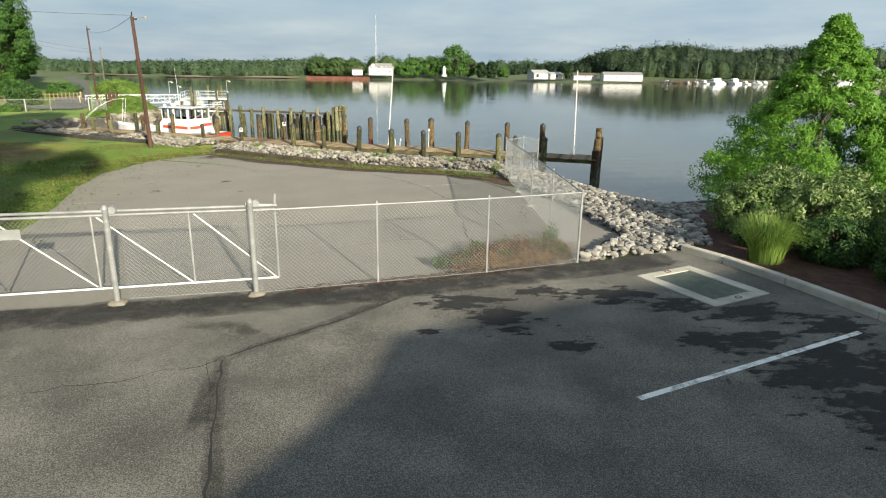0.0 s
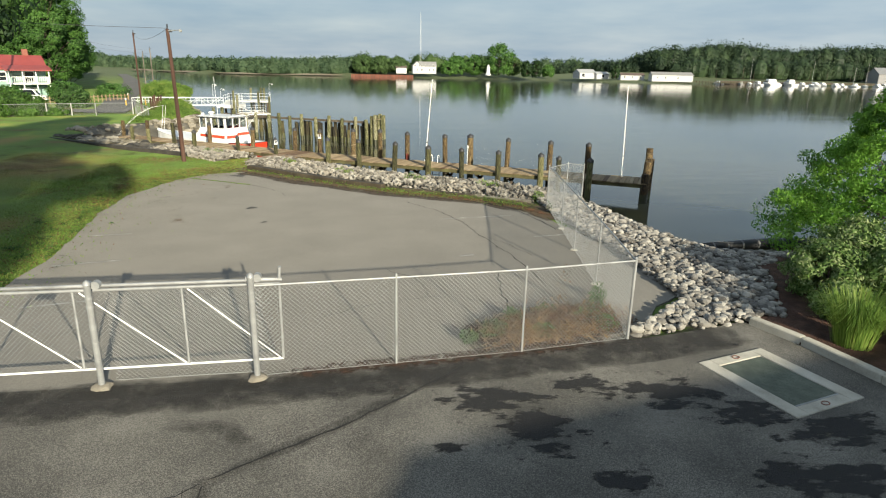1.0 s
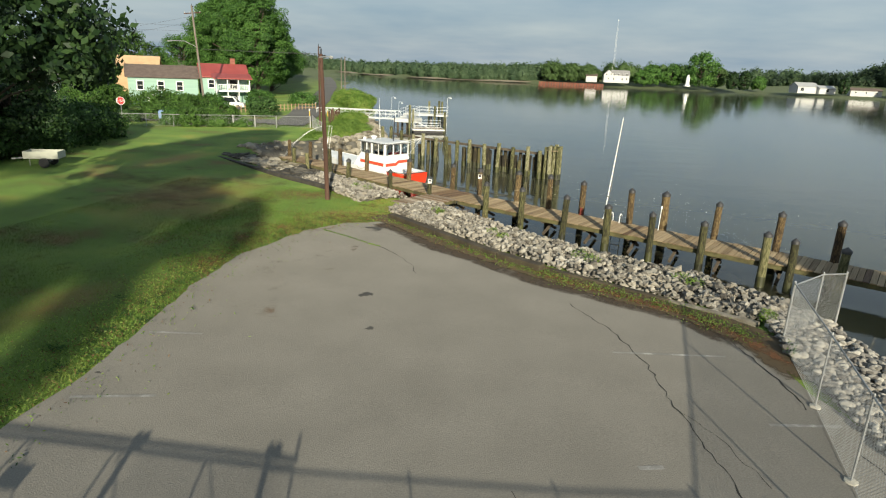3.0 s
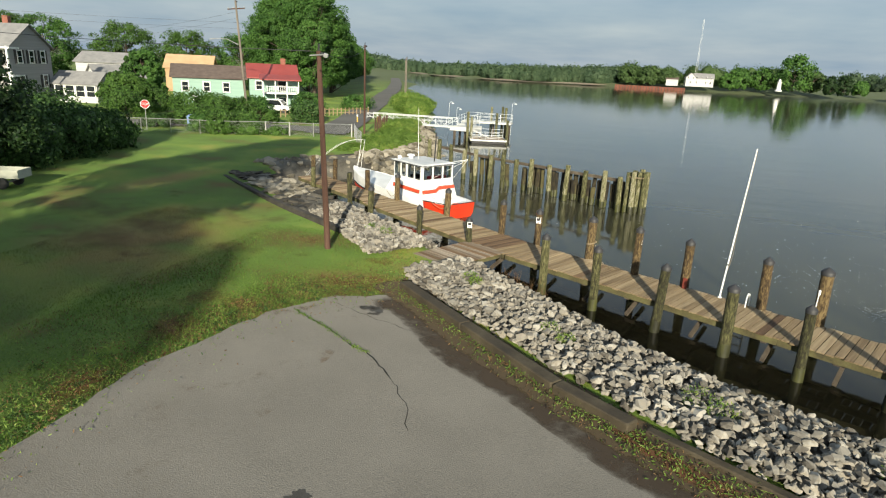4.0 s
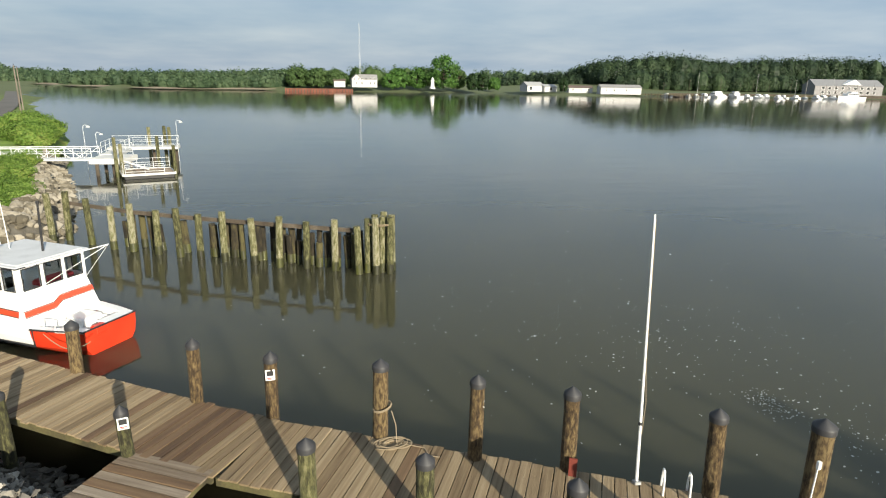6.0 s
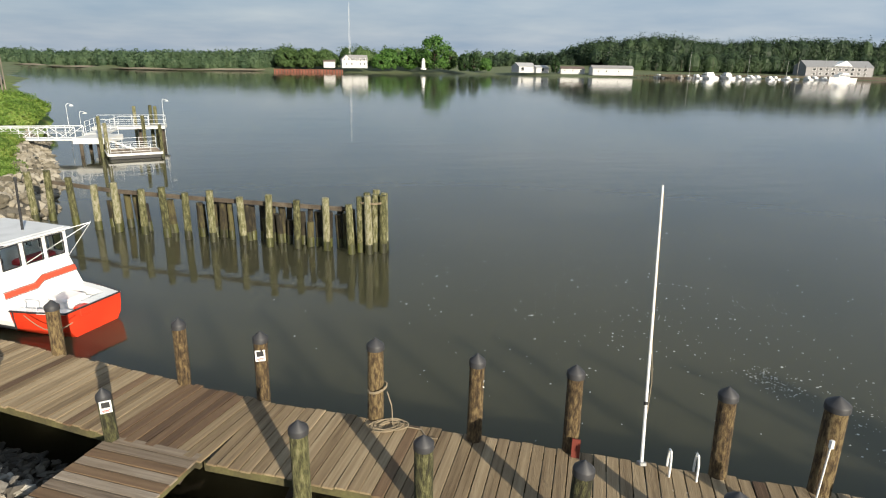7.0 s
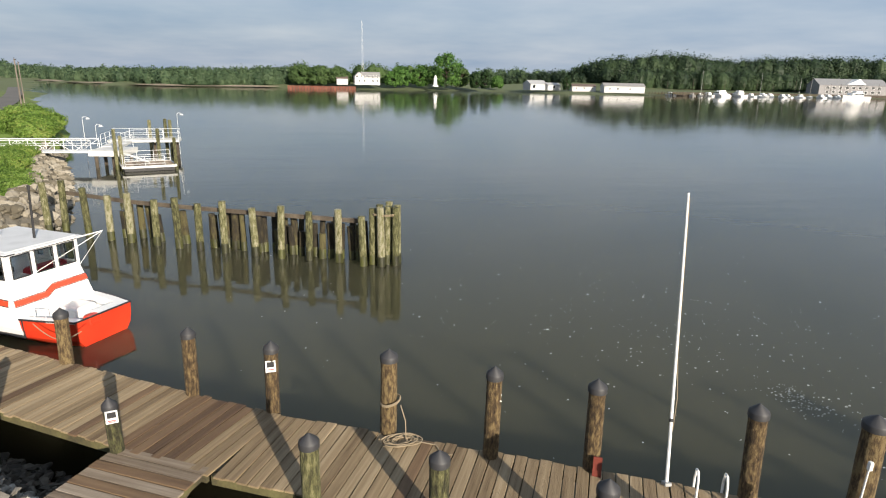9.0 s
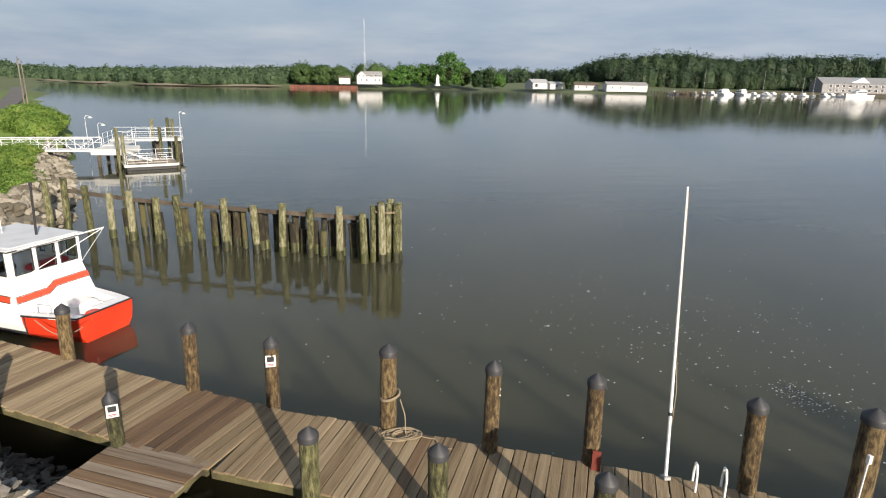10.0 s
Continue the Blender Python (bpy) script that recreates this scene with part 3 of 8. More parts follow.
ls = Shape().slab(ragged(LOT, 0.45, 0.09, 2), lambda x, y: lotz(x, y) - 0.2, lambda x, y: lotz(x, y) + 0.022)
lot = tagged(part("pavement", ls, OLDLOT), "weathered grey asphalt lot with cracks and faded lines", "pavement", kind="structure")

KERB = [(9.9, 9.15), (10.35, 8.0), (10.75, 6.3), (11.1, 4.2), (11.3, 1.5), (11.4, -3), (11.4, -14)]
APRON = [(-24, 6.8), (-8.3, 7.28), (-3.46, 7.42), (-0.82, 7.5), (1.74, 7.78), (4.31, 8.08), (6.76, 8.5), (8.6, 8.9), (9.9, 9.3)] + [(x + 0.05, y) for x, y in KERB[1:]] + [(-24, -14)]
aps = Shape().slab(APRON, -0.2, 0.028)
tagged(part("road", aps, ASPHALT), "dark asphalt car park with damp patches", "car park", kind="structure")

# kerb: short lengths of concrete end to end
kerb = thing("kerb", at(0, 0), "pale concrete kerb edging the car park", "kerb", kind="structure")
for a, b in zip(KERB, KERB[1:]):
    L = math.dist(a, b)
    k = max(1, round(L / 1.5))
    for i in range(k):
        p = [a[j] + (b[j] - a[j]) * (i + 0.5) / k for j in (0, 1)]
        part("kerbstone", Shape().box(at(p[0] + 0.1, p[1], 0.06, along(a, b)), L / k - 0.006, 0.2, 0.3, 0.025), CONCRETE, kerb)

bed = Shape().slab([(10.0, 9.35), (10.35, 8.0), (10.9, 6.3), (11.25, 4.2), (11.45, 1.5), (11.55, -14), (24, -14), (24, 12), (16.5, 15.5), (12.6, 13.2), (11.2, 10.6)], -1.2, lambda x, y: 0.09 - 0.012 * max(0, y - 10))
tagged(part("mulch_bed", bed, MULCH), "dark brown bark mulch planting bed", "mulch bed", kind="structure")

# drain with its concrete frame and steel plate
drain = thing("storm_drain", at(8.86, 6.59, 0.0, 17), "concrete-framed storm drain with a greenish steel plate", "storm drain")
fr = Shape()
for x, y, sx, sy in ((-0.73, 0, 0.30, 2.16), (0.73, 0, 0.30, 2.16), (0, -0.95, 1.16, 0.26), (0, 0.95, 1.16, 0.26)):
    fr.box(at(x, y, -0.03), sx, sy, 0.16, 0.012)
part("frame", fr, CONCRETE, drain)
part("plate", Shape().box(at(0, 0, -0.01), 1.12, 1.60, 0.09, 0.01), GREENPLATE, drain, "greenish chequered steel plate")
treads = Shape()
for i in range(12):
    for j in range(17):
        treads.box(at(-0.50 + 0.091 * i, -0.74 + 0.0925 * j, 0.034, 45 if (i + j) % 2 else -45), 0.055, 0.014, 0.010)
tagged(part("tread_pattern", treads, GREENPLATE, drain, "raised chequer treads"), kind="stuff")
part("edge_bar", Shape().box(at(0.0, -0.80, 0.038), 1.12, 0.035, 0.012, 0.004), GALV, drain, "worn steel edge bar")
for y in (-0.95, 0.95):
    part("lifting_ring", Shape().tube([(0.08 * math.cos(k * 0.7), y + 0.06 * math.sin(k * 0.7), 0.058) for k in range(10)], 0.009, 5), RUST, drain)


def strip(pts, w, z, lift, seed=0, jit=0.0):
    """A thin worn band laid along a plan line."""
    rng = random.Random(seed)
    s = Shape()
    fine = []
    for (ax, ay), (bx, by) in zip(pts, pts[1:]):
        k = max(1, int(math.hypot(bx - ax, by - ay) / 0.22))
        for i in range(k):
            t = i / k
            fine.append((ax + (bx - ax) * t + rng.uniform(-jit, jit), ay + (by - ay) * t + rng.uniform(-jit, jit)))
    fine.append(pts[-1])
    vs, fs = [], []
    for i, (x, y) in enumerate(fine):
        a, b = fine[max(0, i - 1)], fine[min(len(fine) - 1, i + 1)]
        d = Vector((b[0] - a[0], b[1] - a[1])).normalized()
        ww = w * (1 if not jit else rng.uniform(0.35, 1.3)) / 2
        for sgn in (-1, 1):
            px, py = x - d.y * ww * sgn, y + d.x * ww * sgn
            vs.append((px, py, z(px, py) + lift))
    for i in range(len(fine) - 1):
        fs.append((2 * i, 2 * i + 2, 2 * i + 3, 2 * i + 1))
    return s.add(vs, fs)


flat = lambda x, y: 0.028
onlot = lambda x, y: lotz(x, y) + 0.022
cr = strip([(-4.0, 3.8), (-3.2, 4.0), (-2.5, 4.02), (-1.9, 4.3), (-1.4, 4.32), (-1.12, 4.56)], 0.016, flat, 0.004, 3, 0.04)
for k, (pts, w) in enumerate((([(-0.70, 0.4), (-0.78, 1.2), (-0.95, 3.0), (-1.08, 4.5)], 0.034), ([(-1.04, 4.62), (0.85, 5.85), (2.6, 7.25), (3.0, 7.6)], 0.04), ([(-9, 3.2), (-7.8, 3.5), (-6.5, 3.5), (-5.2, 3.8), (-4.02, 3.79)], 0.014), ([(-1.3, 4.42), (-1.1, 3.6), (-1.25, 3.0)], 0.012))):
    q = strip(pts, w, flat, 0.0052 + 0.0012 * k, 5 + k, 0.022)
    cr.add(q.v, q.f)
tagged(part("crack", cr, TAR, None), "dark crack running across the car park asphalt", "crack", kind="stuff")


def faded(name, X, Y, Z, fade, mat, label, category, group=""):
    """A sheet over a grid of points that carries how strongly its stain shows."""
    me = bpy.data.meshes.new(name)
    i_ = np.arange(X.size).reshape(X.shape)
    me.from_pydata(np.stack([X, Y, Z], -1).reshape(-1, 3).tolist(), [], np.stack([i_[:-1, :-1], i_[:-1, 1:], i_[1:, 1:], i_[1:, :-1]], -1).reshape(-1, 4).tolist())
    me.attributes.new("fade", "FLOAT", "POINT").data.foreach_set("value", fade.ravel().astype(np.float32))
    me.materials.append(mat)
    return tagged(new(name, me), label, category, group, kind="stuff")


def soft_band(name, pts, w, z, lift, mat, label, category, group=""):
    """A stain along a plan line, strongest in the middle."""
    p = np.array(pts, float)
    t = np.linspace(0, len(p) - 1, 14 * (len(p) - 1) + 1)
    x, y = np.interp(t, np.arange(len(p)), p[:, 0]), np.interp(t, np.arange(len(p)), p[:, 1])
    dx, dy = np.gradient(x), np.gradient(y)
    L = np.hypot(dx, dy)
    q = np.linspace(-1, 1, 9)
    X = x[:, None] - (dy / L)[:, None] * q * w / 2
    Y = y[:, None] + (dx / L)[:, None] * q * w / 2
    Z = np.array([[z(a, b_) + lift for a, b_ in zip(r1, r2)] for r1, r2 in zip(X, Y)])
    ends = np.clip(np.minimum(t, t[-1] - t) / 0.35, 0, 1)
    return faded(name, X, Y, Z, ends[:, None] * (1 - q * q) ** 0.7, mat, label, category, group)


GRIME = stained("seam_grime", (0.040, 0.038, 0.034), 1.8, 0.25, 0.70, most=0.55)
for k, (pts, w) in enumerate((([(-0.62, 0.2), (-0.82, 2.0), (-1.0, 3.4), (-1.08, 4.7)], 0.30), ([(-1.2, 4.5), (0.75, 5.85), (2.6, 7.4)], 0.34), ([(-1.12, 2.4), (-1.16, 3.3), (-1.2, 4.2)], 0.3), ([(-9.5, 7.0), (-3.4, 7.2), (0.8, 7.35), (2.6, 7.55)], 0.5), ([(-2.0, 6.1), (-1.0, 5.9), (-0.5, 5.3)], 0.4), ([(-3.0, 6.9), (-2.6, 6.4)], 0.5))):
    soft_band("seam_grime", pts, w, flat, 0.0010 + 0.0005 * k, GRIME, "dark grime along a seam in the asphalt", "stain", "seam grime")
lc = Shape()
for pts, w in (([(3.0, 23.6), (4.2, 21.6), (4.9, 19.6), (5.2, 17.6), (5.7, 15.2), (6.0, 12.4)], 0.06), ([(-7.83, 30.12), (-6.9, 29.6), (-6.03, 29.1), (-5.2, 28.5), (-4.58, 28.2), (-3.6, 27.2)], 0.07), ([(-3.6, 27.2), (-2.8, 26.2), (-2.4, 25.2)], 0.03),
               ([(1.75, 13.86), (2.06, 13.46), (2.46, 13.14), (2.67, 12.54), (2.70, 11.86), (2.71, 11.53)], 0.05), ([(2.71, 11.53), (1.96, 11.24), (1.01, 10.9), (0.2, 10.4)], 0.045), ([(2.71, 11.53), (3.4, 11.48), (4.17, 11.0), (4.82, 10.78), (5.5, 10.2)], 0.07), ([(4.94, 13.49), (4.79, 12.55), (4.69, 11.73), (4.64, 10.89), (4.5, 9.9)], 0.055), ([(4.79, 12.55), (5.1, 12.2), (5.15, 11.9)], 0.03),
               ([(-3.3, 11.48), (-2.94, 11.97), (-2.28, 12.6)], 0.04), ([(-5.4, 9.6), (-4.0, 11.2), (-3.3, 11.48)], 0.025), ([(7.5, 21.8), (7.78, 20.81), (8.1, 19.09), (8.15, 18.18)], 0.09), ([(8.6, 16.6), (9.07, 14.66), (9.29, 13.63), (9.40, 12.6)], 0.05), ([(-7.2, 31.2), (-4.6, 30.2), (-3.0, 29.6)], 0.03), ([(5.2, 17.6), (5.9, 16.4), (6.4, 15.0)], 0.025)):
    q = strip(pts, w * 0.6, onlot, 0.004 + 0.0005 * (len(lc.v) % 7), len(lc.v), 0.06)
    lc.add(q.v, q.f)
tagged(part("pavement_crack", lc, TAR), "dark branching cracks in the old asphalt lot", "crack", kind="stuff")
for pts, w, mt, z in (([(4.99, 2.23), (10.24, 3.73)], 0.11, PAINT, flat), ([(-8.2, 18.2), (-6.8, 18.45)], 0.10, FADED, onlot), ([(-7.7, 14.8), (-6.0, 15.28)], 0.10, FADED, onlot), ([(-6.9, 11.5), (-5.5, 11.86)], 0.10, FADED, onlot), ([(7.09, 17.3), (8.66, 17.62)], 0.10, FADED, onlot), ([(4.06, 20.17), (7.08, 20.7)], 0.09, FADED, onlot), ([(4.08, 15.06), (4.56, 15.2)], 0.12, FADED, onlot)):
    tagged(part("parking_line", strip(pts, w, z, 0.005), mt), "painted white parking line" if mt is PAINT else "faded white parking line", "parking line", "parking lines", kind="structure")


def blot(cx, cy, rx, ry, seed, z, lift, turn=0.0):
    """A ragged stain outline."""
    rng = random.Random(seed)
    n = 46
    ph = [rng.uniform(0, 6.28) for _ in range(6)]
    pts = []
    for k in range(n):
        t = 2 * math.pi * k / n
        r = 1 + 0.25 * math.sin(2 * t + ph[0]) + 0.2 * math.sin(3 * t + ph[1]) + 0.14 * math.sin(7 * t + ph[2]) + 0.10 * math.sin(13 * t + ph[3]) + rng.uniform(-0.08, 0.08)
        x, y = rx * r * math.cos(t), ry * r * math.sin(t)
        c, s = math.cos(turn), math.sin(turn)
        x, y = cx + c * x - s * y, cy + s * x + c * y
        pts.append((x, y, z(x, y) + lift))
    return pts, [tuple(range(n))]


DAMP = stained("wet_asphalt", (0.022, 0.021, 0.021), 2.3, 0.36, 0.43, most=0.85, stretch=(0.7, 1.5, 1), reach=0.30)
WX, WY = np.meshgrid(np.linspace(1.6, 11.0, 110), np.linspace(-0.5, 8.3, 110))
wf = np.zeros(WX.shape)
for cx, cy, rx, ry in ((3.3, 6.4, 1.0, 0.55), (3.9, 5.5, 0.7, 0.8), (4.8, 4.1, 0.45, 0.3), (5.2, 6.7, 0.7, 0.5), (6.6, 6.3, 1.0, 0.6), (7.7, 5.5, 0.8, 0.5), (7.9, 3.7, 0.9, 0.6), (8.4, 2.5, 1.3, 0.6), (9.4, 1.4, 1.5, 0.8), (9.0, 2.6, 1.3, 1.2), (8.2, 1.2, 0.9, 1.0), (9.9, 4.0, 0.9, 0.7), (8.9, 4.9, 1.2, 0.5), (7.2, 3.9, 0.7, 0.4), (2.4, 5.0, 0.25, 0.2)):
    wf = np.maximum(wf, 1.05 * np.exp(-((WX - cx) / rx) ** 2 - ((WY - cy) / ry) ** 2))
faded("damp_patch", WX, WY, np.full(WX.shape, 0.0325), np.clip(wf, 0, 1), DAMP, "dark damp patches drying on asphalt", "damp patch")
# worn places in the lawn
GX, GY = np.meshgrid(np.linspace(-26.0, -5.4, 120), np.linspace(20.0, 42.0, 120))
GZ = ground_z(GX, GY) + 0.026
for name_, spots_, tint, low_, high_, lb_ in (("bare_lawn", ((-18.7, 36.7, 2.6, 1.6), (-17.0, 39.2, 2.2, 1.1), (-14.4, 39.6, 1.3, 0.8), (-18.2, 33.6, 2.4, 1.3), (-13.2, 35.0, 1.0, 0.6), (-22.0, 37.0, 2.5, 1.6)), (0.150, 0.092, 0.038), 0.26, 0.80, "reddish-brown bare patches worn in the lawn"),
                                        ("dry_lawn", ((-8.3, 32.1, 0.9, 0.45), (-7.5, 33.0, 0.8, 0.45), (-6.7, 33.7, 0.7, 0.4), (-7.3, 35.6, 0.7, 0.4), (-9.6, 30.0, 0.7, 0.6), (-10.4, 27.6, 0.7, 1.2), (-11.0, 29.8, 1.0, 0.9), (-10.0, 24.4, 0.6, 0.9)), (0.210, 0.098, 0.032), 0.32, 0.56, "orange-brown dry patches of grass near the lot")):
    gf = np.zeros(GX.shape)
    for cx, cy, rx, ry in spots_:
        gf = np.maximum(gf, np.exp(-((GX - cx) / rx) ** 2 - ((GY - cy) / ry) ** 2))
    faded(name_, GX, GY, GZ + (0.006 if name_ == "dry_lawn" else 0.0), gf, stained(name_, tint, 0.9, low_, high_, most=0.62), lb_, "lawn patch", "lawn patches")
spots = Shape()
for k, (cx, cy, rx, ry) in enumerate(((-3.5, 22.6, 0.22, 0.18), (-5.7, 31.15, 0.34, 0.26), (-5.5, 30.8, 0.16, 0.12), (-7.9, 15.9, 0.06, 0.05), (-2.6, 20.0, 0.12, 0.1))):
    v, fc = blot(cx, cy, rx, ry, 70 + k, onlot, 0.004)
    spots.add(v, fc)
tagged(part("oil_stain", spots, material("oil_stain", [(0.055, 0.050, 0.044), (0.08, 0.075, 0.066)], 4.0, 0.8, 0.2, 40.0)), "dark oil stain on the old asphalt", "stain", kind="stuff")
soft_band("damp_edge", [(-10.0, 6.45), (-3.4, 6.95), (1.2, 7.25), (4.3, 7.75), (6.8, 8.15), (9.6, 8.8)], 1.3, flat, 0.0016, stained("damp_asphalt", (0.030, 0.028, 0.026), 1.3, 0.20, 0.50, most=0.72), "dark damp band of asphalt along the fence", "damp patch")
soft_band("leaf_litter", [(-1.0, 7.55), (1.74, 7.9), (4.31, 8.22), (6.8, 8.68)], 0.62, lambda x, y: max(lotz(x, y), 0.006) + 0.030, 0.002, stained("dead_leaves", (0.055, 0.028, 0.015), 7.0, 0.38, 0.50, most=0.85), "brown dead leaves gathered along the fence", "leaf litter")
dl = np.random.default_rng(41)
dt_ = dl.random(1500)
dx_, dy_ = -0.6 + 7.3 * dt_, 7.62 + 1.05 * dt_ + dl.normal(0, 0.09, 1500)
soft_band("damp_verge", [(-5.9, 32.2), (-4.5, 31.4), (-2.4, 29.0), (-0.4, 27.7), (2.0, 25.7), (4.2, 24.6), (6.6, 23.4), (7.9, 21.4)], 1.2, onlot, 0.002, stained("damp_brown_dirt", (0.052, 0.036, 0.022), 1.4, 0.15, 0.48, most=0.9), "dark damp dirt washed over the lot's edge", "stain")
soft_band("weedy_verge", [(-6.2, 33.7), (-4.9, 32.7), (-2.0, 29.9), (0.7, 27.7), (3.0, 26.0), (6.4, 24.2), (8.3, 22.3), (8.9, 19.8)], 1.5, lambda x, y: lotz(x, y), 0.042, stained("weedy_dirt", (0.080, 0.056, 0.028), 2.4, 0.10, 0.30), "weedy strip of dirt and moss beside the lot", "verge")


soft_band("verge_litter", [(1.4, 27.3), (2.9, 25.9), (4.6, 24.9), (6.6, 23.75), (8.1, 22.0), (8.6, 20.2)], 0.75, lotz, 0.048, stained("orange_brown_litter", (0.150, 0.066, 0.026), 3.2, 0.36, 0.52, most=0.85), "orange-brown dead litter on the verge", "leaf litter")


# ---- fences ----
def chain_link(a, b, z0, z1, lift0, lift1, cell=0.085, r=0.0027):
    """Woven wire between two posts: two sets of slanting wires."""
    s = Shape()
    a, b = Vector((*a, 0)), Vector((*b, 0))
    L, h = (b - a).length, z1 - z0
    u = (b - a) / L
    nrm = Vector((-u.y, u.x, 0))
    for sgn in (1, -1):
        c = -h
        while c < L:
            s0, s1 = max(c, 0.0), min(c + h, L)
            if s1 - s0 > 0.02:
                q0, q1 = s0 - c, s1 - c
                if sgn < 0:
                    q0, q1 = h - q0, h - q1
                p0 = a + u * s0 + Vector((0, 0, z0 + q0 + lift0 + (lift1 - lift0) * s0 / L)) + nrm * r * sgn
                p1 = a + u * s1 + Vector((0, 0, z0 + q1 + lift0 + (lift1 - lift0) * s1 / L)) + nrm * r * sgn
                s.rod(p0, p1, r, r, 3, False)
            c += cell
    return s


def fence_run(name, pts, height, label, post_r=0.021, first=True, z=lotz, cell=0.085):
    top = thing(name, at(0, 0), label, "fence")
    zs = [z(*p) for p in pts]
    for k, (p, g) in enumerate(zip(pts, zs)):
        end = k in (0, len(pts) - 1)
        if k == 0 and not first:
            continue
        r = 0.032 if end else post_r
        part("post", Shape().lathe(at(p[0], p[1], 0), [(g - 0.1, r), (g + height + 0.02, r), (g + height + 0.05, r * 1.15), (g + height + 0.08, r * 0.5)], 10), GALV, top, smooth=True)
    for (a, ga), (b, gb) in zip(zip(pts, zs), list(zip(pts, zs))[1:]):
        part("top_rail", Shape().rod((*a, ga + height), (*b, gb + height), 0.019, 0.019, 8), GALV, top, smooth=True)
        part("wire_mesh", chain_link(a, b, 0.03, height, ga, gb, cell), WIRE, top)
        part("tension_wire", Shape().rod((*a, ga + 0.05), (*b, gb + 0.05), 0.004, 0.004, 4), WIRE, top)
    return top


fence_run("chain_link_fence", FENCE[1:], 1.80, "galvanised chain-link fence across the car park edge", first=False)
side = fence_run("chain_link_fence", SIDE, 1.80, "galvanised chain-link fence along the asphalt lot", first=False)
for p in SIDE[1:-1]:
    part("post_footing", Shape().lathe(at(*p), [(lotz(*p), 0.13), (lotz(*p) + 0.05, 0.12), (lotz(*p) + 0.06, 0.05)], 9, 0.2), CONCRETE, side)
fence_run("chain_link_fence", [SIDE[-1], (10.3, 23.6), (11.5, 24.8)], 1.75, "short chain-link panel reaching over the stones", first=False, z=lambda x, y: max(gz(x, y), lotz(x, y) - 0.25))

# sliding gate on two stout posts
gate = thing("sliding_gate", at(0, 0), "galvanised sliding gate with diagonal braces", "gate")
ga, gb = Vector((-16.5, 7.05, 0)), Vector((-0.36, 7.68, 0))
gu = (gb - ga).normalized()
gpt = lambda s, z: gb + gu * s + Vector((0, 0, z))
GL = (gb - ga).length
part("top_rail", Shape().rod(gpt(0.0, 1.80), gpt(-GL, 1.78), 0.028, n=10), GALV, gate, smooth=True)
part("track_rail", Shape().rod(gpt(0.05, 1.88), gpt(-GL, 1.86), 0.03, n=10), GALV, gate, smooth=True)
part("bottom_rail", Shape().rod(gpt(0.0, 0.33), gpt(-GL, 0.25), 0.021, n=10), WHITE, gate, "white-painted bottom rail", True)
bays = [0.0, -1.66, -3.42, -5.2, -7.0, -8.8, -10.6, -12.4, -14.2, -16.0]
for k, s in enumerate(bays):
    part("upright", Shape().rod(gpt(s, 0.33 - 0.005 * abs(s)), gpt(s, 1.80), 0.022, n=8), GALV, gate)
for s0, s1 in zip(bays, bays[1:]):
    part("brace", Shape().rod(gpt(s0 - 0.05, 0.35), gpt(s1 + 0.1, 1.76), 0.013, n=7), WHITE, gate, "white diagonal brace")
part("wire_mesh", chain_link(tuple(ga.xy), tuple(gb.xy), 0.30, 1.80, -0.04, 0), WIRE, gate)
part("tail_arm", Shape().tube([gpt(-0.5, 1.90), gpt(0.0, 1.88), gpt(0.02, 2.12)], 0.03, 8), GALV, gate)
for x, y, zt in ((-3.46, 7.40, 1.93), (-0.82, 7.50, 1.97)):
    gpst = thing("gate_post", at(x, y), "stout galvanised gate post with roller housings", "gate post", "gate posts")
    part("shaft", Shape().lathe(at(0, 0), [(-0.1, 0.055), (zt, 0.055), (zt + 0.02, 0.066), (zt + 0.07, 0.05), (zt + 0.10, 0.015)], 14), GALV, gpst, smooth=True)
    part("footing", Shape().lathe(at(0, 0, 0.0), [(0.0, 0.17), (0.05, 0.165), (0.085, 0.13), (0.10, 0.07)], 10, 0.35), material("dirty_concrete", [(0.16, 0.14, 0.11), (0.26, 0.235, 0.19)], 5.0, 0.9, 0.6, 30.0), gpst, "rough dirty concrete footing")
    for z in (0.55, 0.9, 1.2, 1.55, 1.72):
        part("band", Shape().lathe(at(0, 0, z), [(-0.02, 0.061), (0.02, 0.061)], 14), GALV, gpst)
    part("roller_housing", Shape().rod((0.10, 0.05, zt - 0.02), (0.10, 0.17, zt - 0.02), 0.075, n=14).rod((-0.04, 0.05, zt - 0.02), (-0.04, 0.17, zt - 0.02), 0.06, n=14), GALV, gpst, "pair of steel track rollers")
panel = thing("chain_link_fence", at(0, 0), "chain-link panel standing behind the gate", "fence")
part("wire_mesh", chain_link((-3.3, 7.62), (-0.70, 7.74), 0.03, 1.78, 0, 0), WIRE, panel)
part("tension_wire", Shape().rod((-3.3, 7.62, 0.05), (-0.70, 7.74, 0.05), 0.004, 0.004, 4), WIRE, panel)
part("top_wire", Shape().rod((-3.3, 7.62, 1.78), (-0.70, 7.74, 1.78), 0.006, 0.006, 4), WIRE, panel)
for x, w in ((-5.2, 0.45), (-7.15, 0.45)):
    plate = thing("gate_sign", at(x, 7.42 + 0.039 * (x + 5.2), 1.50, 2), "small plain metal sign plate wired to the gate", "sign", "gate signs")
    part("plate", Shape().box(at(0, 0), w, 0.006, 0.20, 0.002), GALV, plate)
    for sx in (-0.4, 0.4):
        part("wire_tie", Shape().rod((sx * w, -0.006, 0.07), (sx * w, 0.075, 0.07), 0.004, n=5), WIRE, plate)


# ---- dock ----
DECK = -0.305
